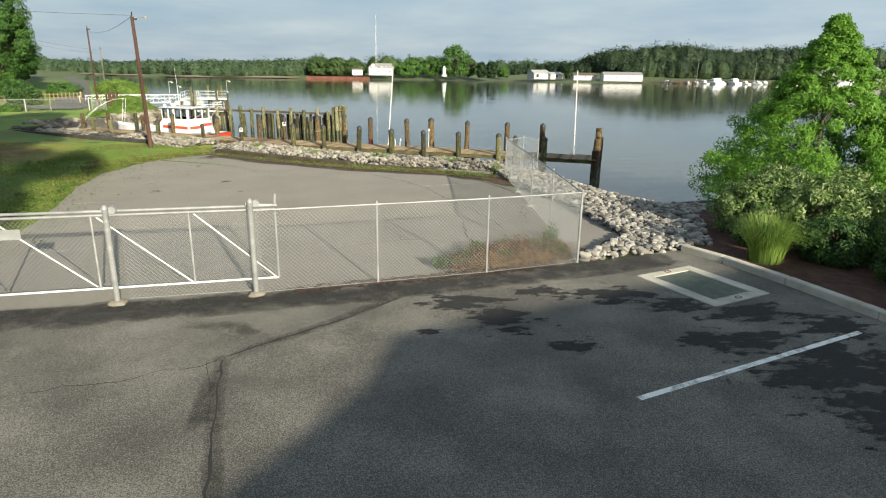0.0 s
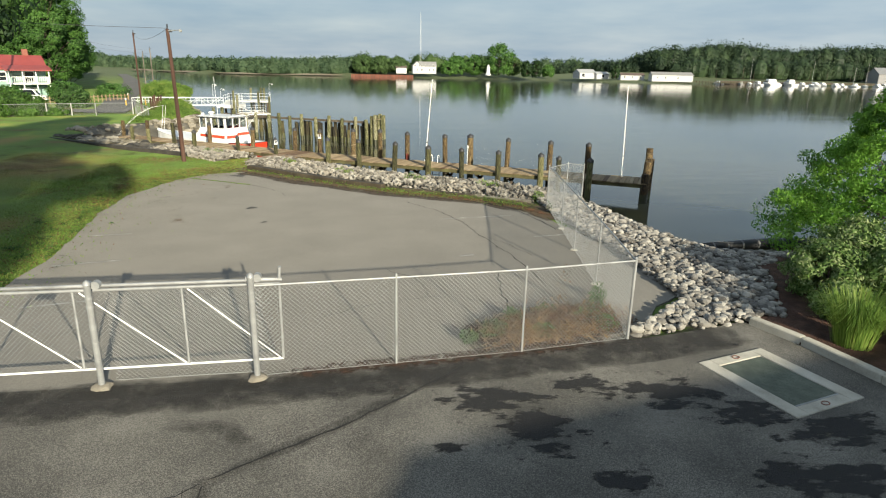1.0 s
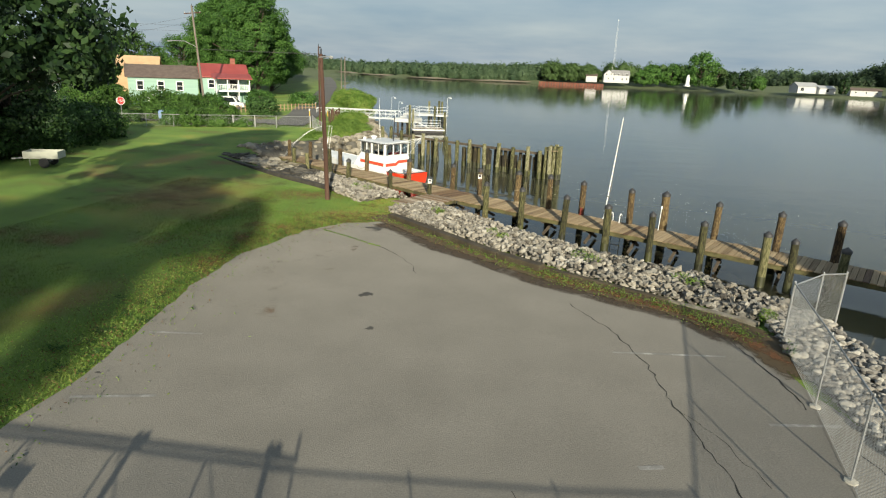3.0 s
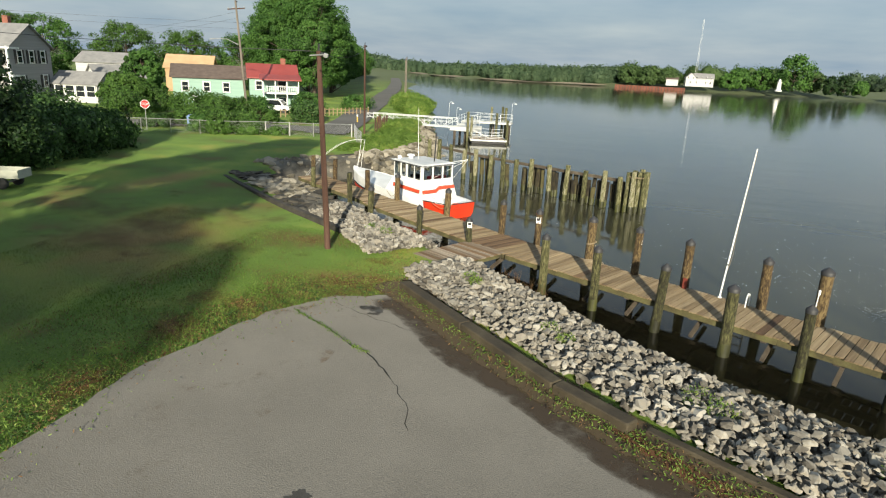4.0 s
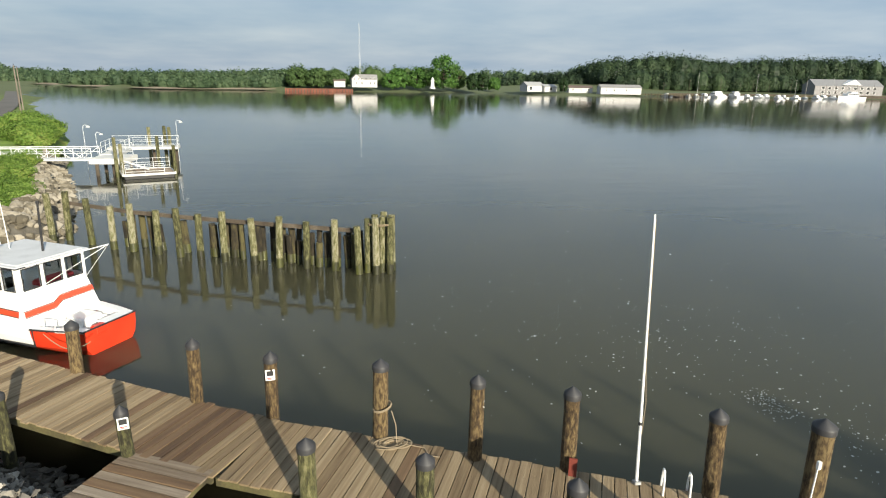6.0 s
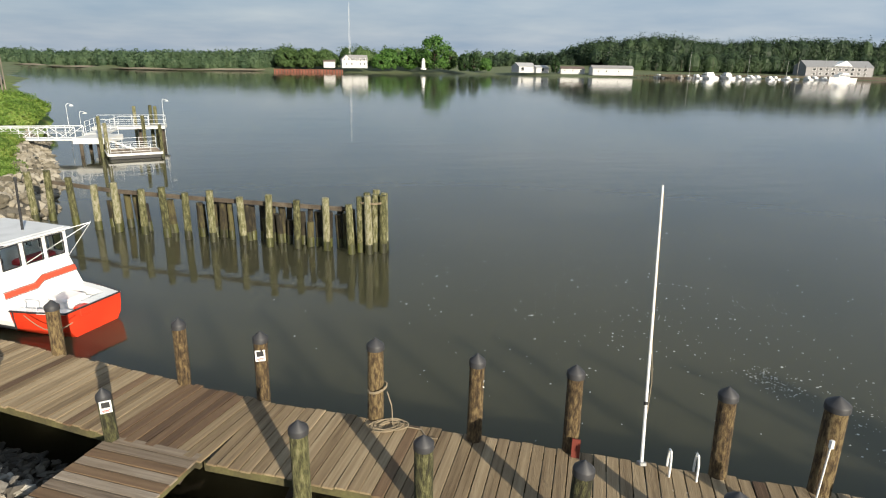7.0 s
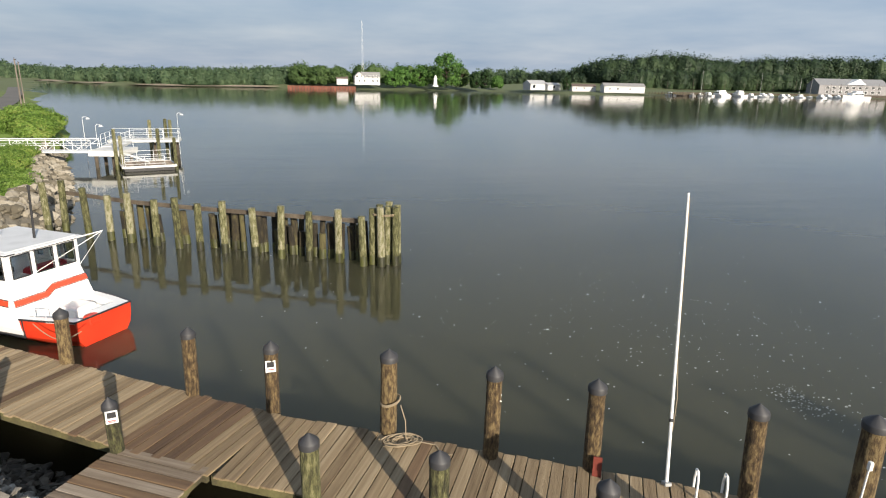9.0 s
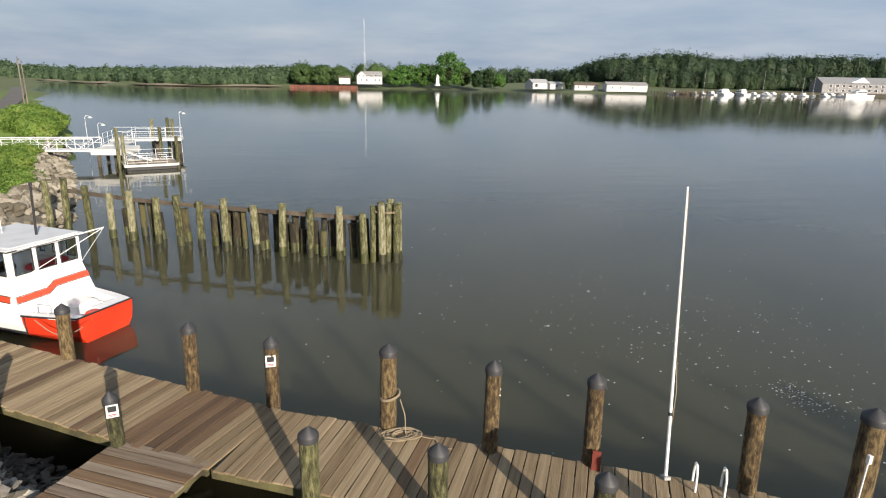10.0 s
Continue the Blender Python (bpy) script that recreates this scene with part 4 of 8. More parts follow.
LINE = [(-18.6, 51.0), (-10.5, 45.35), (-2.5, 39.92), (6.9, 34.85), (17.0, 29.45)]


def on_line(s):
    """Point and direction at s metres along the dock from its west end."""
    for a, b in zip(LINE, LINE[1:]):
        L = math.dist(a, b)
        if s <= L or b == LINE[-1]:
            d = Vector((b[0] - a[0], b[1] - a[1])) / L
            return Vector(a) + d * s, d
        s -= L


DOCK_LEN = sum(math.dist(a, b) for a, b in zip(LINE, LINE[1:]))
dock = thing("dock", at(0, 0), "weathered timber dock on piles over the river", "dock", kind="structure")


def dock_width(s):
    return 1.75 if s < 8.5 else 2.25


PLANKS = {}
for w, mt in [(a, b) for a in (1.75, 2.25, 2.15) for b in (PLANK, DARKPLANK, GREYPLANK)]:
    PLANKS[w, mt.name] = Shape().box(Matrix.Identity(4), w, 0.217, 0.045, 0.007).mesh("plank", mt)
rngp = random.Random(5)
s = 0.1
while s < DOCK_LEN - 0.1:
    p, d = on_line(s)
    dark = rngp.random() < (0.75 if 17.4 < s < 18.9 else 0.25 if s < 8.5 else 0.07)
    ob = new("plank", PLANKS[dock_width(s), (DARKPLANK if dark else PLANK).name])
    ob.parent = dock
    nrm = Vector((-d.y, d.x))
    q = p + nrm * rngp.uniform(-0.035, 0.035)
    ob.matrix_world = pose(q.x, q.y, DECK - 0.022 + rngp.uniform(-0.006, 0.006), rngp.uniform(-0.4, 0.4), rngp.uniform(-0.5, 0.5), math.degrees(math.atan2(d.y, d.x)) + 90 + rngp.uniform(-0.35, 0.35))
    s += 0.237
for side_off in (-1.0, 0.0, 1.0):
    for a, b in zip(LINE, LINE[1:]):
        L = math.dist(a, b)
        d = Vector((b[0] - a[0], b[1] - a[1])) / L
        nrm = Vector((-d.y, d.x))
        hw = (0.8 if a == LINE[0] else 1.02) * side_off
        c = (Vector(a) + Vector(b)) / 2 + nrm * hw
        part("stringer", Shape().box(at(c.x, c.y, DECK - 0.155, along(a, b)), L, 0.09, 0.21, 0.01), TIMBER, dock)
# branch to the shore
wa, wb = Vector((-5.60, 36.85)), Vector((-4.0, 39.62))
wd = (wb - wa).normalized()
branch = thing("dock_branch", at(0, 0), "short timber walkway joining the dock to the shore", "walkway", kind="structure")
k = 0
while k * 0.237 < (wb - wa).length:
    p = wa + wd * (0.1 + k * 0.237)
    ob = new("plank", PLANKS[2.15, (DARKPLANK if rngp.random() < 0.2 else GREYPLANK).name])
    ob.parent = branch
    ob.matrix_world = pose(p.x, p.y, DECK - 0.02 + rngp.uniform(-0.006, 0.006), 0, 0, math.degrees(math.atan2(wd.y, wd.x)) + 90 + rngp.uniform(-0.4, 0.4))
    k += 1
for off in (-0.92, 0.92):
    c = (wa + wb) / 2 + Vector((-wd.y, wd.x)) * off
    part("stringer", Shape().box(at(c.x, c.y, DECK - 0.15, math.degrees(math.atan2(wd.y, wd.x))), (wb - wa).length, 0.09, 0.2, 0.01), TIMBER, branch)


def outside_deck(x, y, r):
    """Moves a pile of the landward row clear of the deck's edge."""
    best = None
    for k, (a, b) in enumerate(zip(LINE, LINE[1:])):
        a, b = Vector(a), Vector(b)
        t = min(1.0, max(0.0, (Vector((x, y)) - a).dot(b - a) / (b - a).length_squared))
        q = a.lerp(b, t)
        d = (Vector((x, y)) - q).length
        if best is None or d < best[0]:
            best = (d, q, (b - a).normalized(), 0.88 if k == 0 else 1.08)
    d, q, u, half = best
    need = half + r * 0.8
    if d < need:
        n2 = Vector((u.y, -u.x))
        if n2.y > 0:
            n2 = -n2
        q = q + n2 * need
        return q.x, q.y
    return x, y


def pile_rows(top, r):
    return [(-3.2, r * 1.06), (-1.5, r * 1.05), (-0.9, r * 1.03), (-0.3, r * 1.02), (0.3 * top, r), (0.7 * top, r * 0.99), (top, r * 0.97)]


def make_pile(top, r, mat, capped, label):
    """A pile with its origin at deck height."""
    t = thing("dock_pile", at(0, 0), label, "pile", "dock piles")
    part("shaft", Shape().lathe(Matrix.Identity(4), pile_rows(top, r), 14, 0.07), mat, t, smooth=True)
    part("wet_foot", Shape().lathe(Matrix.Identity(4), [(-3.2, r * 1.10), (-1.3, r * 1.10), (-0.75, r * 1.085), (-0.62, r * 1.06)], 14, 0.06), WETPILE, t, "wet algae-green foot", True)
    if capped:
        part("cap", Shape().lathe(Matrix.Identity(4), [(top - 0.10, r * 1.1), (top, r * 1.1), (top + 0.02, r * 1.05), (top + 0.15, r * 0.12), (top + 0.16, 0.01)], 16), CAPBLACK, t, "black conical cap", True)
    return t


PROTO = {}


def pile(x, y, top, r=0.15, mat=PILE, capped=True, lean=(0, 0), z=DECK, label=""):
    key = (round(top, 1), r, mat.name, capped)
    m = pose(x, y, z, lean[0], lean[1], random.uniform(0, 360))
    if key not in PROTO:
        PROTO[key] = make_pile(key[0], r, mat, capped, label or ("weathered round dock pile with a black conical cap" if capped else "weathered round dock pile with a bare top"))
        PROTO[key].matrix_world = m
        return PROTO[key]
    ob = copy_thing(PROTO[key], m)
    if label:
        ob["label"] = label
    return ob


for x, y, top, r, cap in ((-3.78, 42.12, 1.5, 0.15, True), (-1.96, 41.04, 1.5, 0.15, True), (0.40, 39.70, 1.7, 0.17, True), (2.23, 38.48, 1.8, 0.15, True), (4.00, 37.73, 1.7, 0.16, True), (6.37, 36.39, 1.7, 0.16, True), (7.9, 35.6, 1.8, 0.19, True), (10.05, 34.47, 1.7, 0.15, True), (12.4, 33.2, 1.7, 0.16, True), (14.4, 32.1, 1.7, 0.17, True), (-7.12, 44.4, 1.3, 0.16, True), (-10.73, 46.6, 1.4, 0.15, True), (-13.4, 48.6, 1.2, 0.15, False), (-16.6, 50.7, 1.3, 0.15, False), (-19.2, 52.6, 1.1, 0.15, False)):
    p = pile(x, y, top, r, PILE, cap, (random.uniform(-1.5, 1.5), random.uniform(-1.5, 1.5)))
for x, y, top, r, cap in ((-1.20, 37.67, 1.3, 0.16, True), (0.81, 36.75, 1.3, 0.16, True), (3.11, 35.68, 1.3, 0.16, True), (5.16, 34.62, 1.2, 0.18, True), (7.0, 33.45, 1.2, 0.15, True), (9.07, 32.45, 1.2, 0.16, True), (11.3, 31.2, 1.2, 0.17, True), (12.2, 30.7, 1.1, 0.15, True), (13.8, 30.0, 1.1, 0.17, True), (-4.69, 40.32, 1.0, 0.13, True), (-7.59, 41.3, 1.0, 0.13, True), (-11.2, 43.9, 1.1, 0.15, True), (-12.9, 45.0, 1.6, 0.14, False), (-17.1, 48.9, 1.0, 0.14, False), (-15.2, 46.6, 1.0, 0.14, False)):
    x, y = outside_deck(x, y, r)
    pile(x, y, top, r, GREENPILE, cap, (random.uniform(-2, 2), random.uniform(-2, 2)), label="algae-green round dock pile with a black conical cap" if cap else "algae-green round dock pile with a bare top")
for x, y, top, r in ((16.85, 29.3, 1.1, 0.22), (17.25, 29.8, 1.2, 0.2), (17.5, 30.5, 1.4, 0.2), (17.9, 31.3, 1.6, 0.2), (16.5, 28.7, 0.5, 0.2)):
    pile(x, y, top, r, PILE, False, (random.uniform(-2, 2), random.uniform(-2, 2)), label="stained pile of the dock-end cluster")

# cross braces under the deck
for s in (18.6, 21.0, 23.3, 25.1, 27.5, 29.8, 31.8, 33.8, 36.3, 38.2):
    p, d = on_line(s)
    n2 = Vector((-d.y, d.x))
    a, b = p - n2 * 0.84, p + n2 * 0.84
    part("cross_beam", Shape().rod((a.x, a.y, DECK - 0.33), (b.x, b.y, DECK - 0.33), 0.075, n=4), TIMBER, dock)
    for lo_, hi_, o in ((a, b, 0.07), (b, a, -0.07)):
        lo_, hi_ = lo_ + d * o, hi_ + d * o
        part("cross_brace", Shape().rod((hi_.x, hi_.y, DECK - 0.20), (lo_.x, lo_.y, WATER + 0.10), 0.085, n=4), BEAM, dock)
    for q in (a, b):
        part("bolt_plate", Shape().box(at(q.x, q.y, DECK - 0.33, math.degrees(math.atan2(d.y, d.x))), 0.18, 0.06, 0.10, 0.01), BEAM, dock)


# ---- foliage tools ----
def leaf_mesh(name, centers, size, mat, seed=0, aspect=0.55, droop=0.0, outward=None):
    """One mesh of many small pointed leaves about the given points; size may be an array."""
    rng = np.random.default_rng(seed)
    c = np.asarray(centers, float)
    n = len(c)
    size = np.broadcast_to(np.asarray(size, float), (n,)) * rng.uniform(0.6, 1.35, n)
    face = rng.normal(size=(n, 3))
    if outward is not None:
        face = face * 0.45 + outward
    u = np.cross(face, rng.normal(size=(n, 3)))
    u[:, 2] -= droop * np.linalg.norm(u, axis=1)
    u /= np.linalg.norm(u, axis=1, keepdims=True)
    w = np.cross(face, u)
    w /= np.linalg.norm(w, axis=1, keepdims=True)
    u, w = u * size[:, None], w * (size * aspect)[:, None]
    v = np.stack([c - u * 0.5, c + w * 0.5 - u * 0.05, c + u * 0.5, c - w * 0.5 - u * 0.05], 1).reshape(-1, 3)
    me = bpy.data.meshes.new(name)
    me.from_pydata(v.tolist(), [], np.arange(4 * n).reshape(-1, 4).tolist())
    me.materials.append(mat)
    return me


def clumps(centers, radii, each, seed=0, flat=0.8):
    rng = np.random.default_rng(seed)
    c, r = np.repeat(np.asarray(centers, float), each, 0), np.repeat(np.asarray(radii, float), each)
    d = rng.normal(size=c.shape)
    d /= np.linalg.norm(d, axis=1, keepdims=True)
    d[:, 2] *= flat
    return c + d * (r * rng.uniform(0.35, 1.0, len(r)) ** 0.6)[:, None]


def facing(pts, each, cloud, middle, weight=0.6):
    """Which way leaves look: out of their clump and out of the crown."""
    a = cloud - np.repeat(np.asarray(pts, float), each, 0)
    a /= np.linalg.norm(a, axis=1, keepdims=True) + 1e-6
    b = cloud - np.asarray(middle, float)
    b /= np.linalg.norm(b, axis=1, keepdims=True) + 1e-6
    return a * (1 - weight) + b * weight + np.array([0, 0, 0.15])


def tree(name, x, y, z, height, spread, low, label, leaf, lsize, clump_n, each, seed, profile="round", clump_r=0.16, trunk_r=None, bark=BARK, group="", lean=0.0, droop=0.0, limbs=True, aspect=0.55):
    """Tapered trunk, limbs to each clump's side, and a crown of leaf clumps with gaps."""
    rng = random.Random(seed)
    t = thing(name, at(x, y, z), label, "tree" if "shrub" not in name and "bush" not in name else "shrub", group)
    pts, rad = [], []
    for k in range(clump_n):
        h = low + (1 - low) * (k + rng.random()) / clump_n
        q = (h - low) / (1 - low)
        if profile == "round":
            rr = math.sqrt(max(0.02, 1 - (1.75 * q - 0.78) ** 2)) if q < 0.99 else 0.15
        elif profile == "tall":
            rr = (0.42 + 0.62 * math.sin(math.pi * min(1.0, 0.12 + q * 0.86))) * rng.uniform(0.72, 1.15)
        elif profile == "feather":
            q = q ** 1.25
            h = low + (1 - low) * q
            rr = min(1.0, 1.22 * (1 - q) + 0.02) * rng.uniform(0.86, 1.12)
        elif profile == "cone":
            rr = (1 - q) ** 0.75 + 0.06
        else:
            rr = (1 - 0.75 * q) * (0.75 + 0.5 * rng.random())
        ang = rng.uniform(0, 2 * math.pi)
        f = rng.uniform(0.45, 1.0) ** 0.5
        pts.append((spread * rr * f * math.cos(ang) + lean * q, spread * rr * f * math.sin(ang), height * h * (1 - clump_r * 0.3)))
        rad.append(spread * clump_r * rng.uniform(0.7, 1.45) * ((1.15 - 0.65 * q) if profile == "feather" else 1))
    tr = trunk_r or height * 0.018
    wood = Shape()
    steps = 7
    axis = [Vector((lean * (k / steps) ** 2 + rng.uniform(-0.05, 0.05) * spread * 0.1, rng.uniform(-0.05, 0.05) * spread * 0.1, height * 0.9 * k / steps)) for k in range(steps + 1)]
    for k in range(steps):
        wood.rod(axis[k], axis[k + 1], tr * (1 - 0.85 * k / steps), tr * (1 - 0.85 * (k + 1) / steps), 9, k == 0)
    part("trunk", wood, bark, t, smooth=True)
    if limbs:
        lim = Shape()
        for p in pts[:: max(1, clump_n // 28)]:
            b = Vector(p)
            s = min(0.95, max(0.12, (b.z / height) * 0.8))
            a = axis[int(s * steps)]
            mid = a.lerp(b, 0.55) + Vector((0, 0, 0.04 * height * rng.uniform(-0.2, 1)))
            lim.rod(a, mid, tr * 0.34 * (1 - s * 0.6), tr * 0.18, 5, False)
            lim.rod(mid, b, tr * 0.18, tr * 0.05, 5, False)
        part("bough", lim, bark, t)
    cloud = clumps(pts, rad, each, seed, 0.75)
    me = leaf_mesh("crown", cloud, lsize, leaf, seed, aspect, droop, facing(pts, each, cloud, (0, 0, height * (low + 1) / 2)))
    part("crown", me, leaf, t)
    return t


# ---- stones ----
def stone_mesh(seed, mat, name="stone", flat=0.62, count=13, worn=False):
    """A broken stone: the hull of a few points about an uneven block."""
    rng = random.Random(seed)
    bm = bmesh.new()
    for k in range(count):
        d = Vector((rng.gauss(0, 1), rng.gauss(0, 1), rng.gauss(0, 1))).normalized() * 0.5
        if worn:
            u, a = 1 - 2 * (k + 0.5) / count, k * 2.39996 + seed
            d = (Vector((math.sqrt(1 - u * u) * math.cos(a), math.sqrt(1 - u * u) * math.sin(a), u)) + 0.5 * d).normalized() * 0.5
        bm.verts.new((d.x * 1.25, d.y, d.z * flat))
    out = bmesh.ops.convex_hull(bm, input=bm.verts)
    bmesh.ops.delete(bm, geom=list({e for e in out["geom_interior"] + out["geom_unused"] if isinstance(e, bmesh.types.BMVert)}), context="VERTS")
    me = bpy.data.meshes.new(name)
    bm.to_mesh(me)
    bm.free()
    me.materials.append(mat)
    return me


STONE_MESHES = [stone_mesh(k, STONE, "stone", 0.72, 10 + k % 5) for k in range(18)]
BOULDER_MESHES = [stone_mesh(80 + k, BOULDER, "stone", 0.7, 16) for k in range(6)]
SLAB_MESHES = [stone_mesh(120 + k, BOULDER, "stone", 0.32, 16) for k in range(6)]
ROUND_MESHES = [stone_mesh(50 + k, COBBLE, "stone", 0.66, 25, True) for k in range(12)]
SHINGLE_MESHES = [stone_mesh(150 + k, MUDSTONE, "stone", 0.5, 13) for k in range(6)]


def branch_gap(x, y):
    """Distance from the walkway that joins the dock to the shore."""
    t = min(1.0, max(0.0, (Vector((x, y)) - wa).dot(wb - wa) / (wb - wa).length_squared))
    return (Vector((x, y)) - wa.lerp(wb, t)).length


def stone_bank(name, quads, per_m2, size, label, near, seed, meshes=STONE_MESHES, pile_h=0.10, joined_mat=STONES, limit=300):
    """Loose stones over plan areas; those nearest to `near` are objects, the rest one mesh."""
    rng = random.Random(seed)
    tip = 30 if meshes is STONE_MESHES else 13
    bank = thing(name, at(0, 0), label, "stones", kind="structure")
    items = []
    for (a, b, c, d), layers in quads:
        area = abs((a[0] * b[1] - b[0] * a[1]) + (b[0] * c[1] - c[0] * b[1]) + (c[0] * d[1] - d[0] * c[1]) + (d[0] * a[1] - a[0] * d[1])) / 2
        for _ in range(int(area * per_m2)):
            u, v = rng.random(), rng.random()
            x = (a[0] * (1 - u) + b[0] * u) * (1 - v) + (d[0] * (1 - u) + c[0] * u) * v
            y = (a[1] * (1 - u) + b[1] * u) * (1 - v) + (d[1] * (1 - u) + c[1] * u) * v
            if branch_gap(x, y) < 1.08:
                continue
            s = size * rng.choice((0.55, 0.7, 0.85, 1.0, 1.2, 1.5)) * rng.uniform(0.85, 1.15)
            items.append((x, y, s, rng.random() * layers))
    zs = ground_z(np.array([i[0] for i in items]), np.array([i[1] for i in items]))
    order = sorted(range(len(items)), key=lambda k: math.dist(items[k][:2], near))
    rest, wet = Shape(), Shape()
    for rank, k in enumerate(order):
        x, y, s, up = items[k]
        m = pose(x, y, zs[k] + 0.05 * s + up * pile_h * 2, rng.uniform(-tip, tip), rng.uniform(-tip, tip), rng.uniform(0, 360)) @ Matrix.Diagonal((s, s * rng.uniform(0.6, 1.0), s, 1))
        me = rng.choice(meshes)
        if meshes is STONE_MESHES and shore_gap(x, y) < 0.65:
            wet.add([m @ v.co for v in me.vertices], [tuple(p.vertices) for p in me.polygons])
        elif rank < limit:
            ob = new("stone", me)
            ob.parent = bank
            ob.matrix_world = m
        else:
            rest.add([m @ v.co for v in me.vertices], [tuple(p.vertices) for p in me.polygons])
    if wet.v:
        tagged(part("wet_stones", wet, MUDSTONE, bank, "dark wet stones at the waterline"), kind="stuff")
    if rest.v:
        tagged(part("stones", rest, joined_mat, bank), kind="stuff")
    return bank


# ---- boat ----
boat = thing("workboat", at(-7.39, 48.44, WATER, 147.07), "white cabin workboat with an orange stern moored at the dock", "boat")
ST = [(0.0, 1.02, 0.86), (0.9, 1.24, 0.84), (1.85, 1.40, 0.82), (3.5, 1.48, 0.80), (6.0, 1.46, 0.86), (8.0, 1.28, 0.98), (9.6, 0.90, 1.10), (10.9, 0.42, 1.20), (11.55, 0.03, 1.27)]


def hull_ring(s, w, h):
    zb = 0.22 + 0.25 * max(0.0, (s - 7) / 4.5)
    back = 0.0 if s < 9 else 0.25
    half = [(s, w, h), (s - (0.0 if s < 10.5 else 0.05), w * 0.98, zb + (h - zb) * 0.5), (s, w * 0.92, zb), (s - back, w * 0.66, -0.15), (s - 2 * back, 0, -0.4)]
    return [(x, -y, z) for x, y, z in half] + half[-2::-1]


def hull_strip(i0, i1, rings):
    s = Shape()
    for a, b in zip(rings, rings[1:]):
        for k in range(i0, i1):
            s.add([a[k], b[k], b[k + 1], a[k + 1]], [(0, 1, 2, 3)])
    return s


rings = [hull_ring(*r) for r in ST]
for nm_, rows_, mt_, lb_ in (("hull", rings[2:], GEL, "glossy white topsides"), ("stern_side", rings[:3], ORANGE, "orange-red topsides at the stern")):
    for i0_ in (0, 6):
        part(nm_, hull_strip(i0_, i0_ + 2, rows_), mt_, boat, lb_, True)
part("bottom", hull_strip(2, 6, rings), ORANGE, boat, "orange-red bottom paint", True)
r0 = rings[0]
part("transom", Shape().add([(x - 0.004, y * 1.003, z) for x, y, z in r0], [tuple(range(9))]), ORANGE, boat, "bright orange-red transom")
gun = Shape()
for sg in (-1, 1):
    gun.tube([(s, sg * (w + 0.01), h) for s, w, h in ST if s < 1.6], 0.03, 6)
    gun.tube([(s, sg * (w + 0.01), h) for s, w, h in ST if s > 5.9], 0.03, 6)
part("rub_rail", gun, GEL, boat, "white rub rail", True)
part("transom_trim", Shape().tube([(1.85, -1.41, 0.83), (0.9, -1.25, 0.85), (-0.01, -1.03, 0.87), (-0.01, 1.03, 0.87), (0.9, 1.25, 0.85), (1.85, 1.41, 0.83)], 0.03, 6), BLACK, boat, "black rubber trim on the stern", True)
bt2 = Shape()
for sg in (-1, 1):
    bt2.tube([(s - 0.02, sg * (w * 0.925 + 0.015), 0.22 + 0.25 * max(0.0, (s - 7) / 4.5)) for s, w, h in ST if s > 1.2], 0.05, 6)
    bt2.tube([(1.83, sg * 1.31, 0.22), (1.75, sg * 1.39, 0.82)], 0.025, 6)
part("boot_stripe", bt2, BLACK, boat, "black stripe above the waterline", True)
fd = Shape()
fr_ = [(s, w, h) for s, w, h in ST if s >= 3.5]
for (s0, w0, h0), (s1, w1, h1) in zip(fr_, fr_[1:]):
    fd.add([(s0, -w0, h0), (s1, -w1, h1), (s1, 0, h1 + 0.12), (s0, 0, h0 + 0.12), (s0, w0, h0), (s1, w1, h1)], [(0, 1, 2, 3), (3, 2, 5, 4)])
part("foredeck", fd, GEL, boat, "white foredeck", True)
ck = Shape().box(at(1.0, 0, 0.45), 1.9, 1.7, 0.05)
part("cockpit", ck, GEL, boat, "white cockpit sole")
for sg in (-1, 1):
    wbd = Shape()
    run = [(0.0, 1.02, 0.86), (0.9, 1.24, 0.84), (1.85, 1.40, 0.82)]
    for (s0, w0, h0), (s1, w1, h1) in zip(run, run[1:]):
        wbd.add([(s0, sg * (w0 - 0.01), h0 + 0.012), (s1, sg * (w1 - 0.01), h1 + 0.012), (s1, sg * (w1 - 0.3), h1 + 0.012), (s0, sg * (w0 - 0.3), h0 + 0.012), (s1, sg * (w1 - 0.3), 0.46), (s0, sg * (w0 - 0.3), 0.46)], [(0, 1, 2, 3), (3, 2, 4, 5)])
    part("washboard", wbd, GEL, boat, "white cockpit washboard")
part("stern_deck", Shape().box(at(0.26, -0.45, 0.83), 0.5, 1.1, 0.07, 0.02), GEL, boat, "pale grey stern deck")
part("stern_notch", Shape().box(at(0.12, 0.34, 0.74), 0.3, 0.42, 0.28, 0.03), ORANGE, boat, "orange boarding notch in the stern")
part("engine_box", Shape().box(at(1.25, -0.1, 0.68), 0.8, 0.8, 0.45, 0.05), GEL, boat)
# cabin
C0, C1, CW, CB, CT = 2.28, 5.1, 1.21, 0.70, 2.75
lower = Shape()
lower.add([(1.87, -1.405, 0.46), (C1 + 0.7, -1.45, CB), (C1 + 0.7, 1.45, CB), (1.87, 1.405, 0.46), (C0, -CW, 1.86), (C1, -CW * 0.95, 1.86), (C1, CW * 0.95, 1.86), (C0, CW, 1.86)], [(0, 1, 5, 4), (1, 2, 6, 5), (2, 3, 7, 6), (3, 0, 4, 7), (4, 5, 6, 7)])
part("cabin_base", lower, GEL, boat, "white cabin trunk")


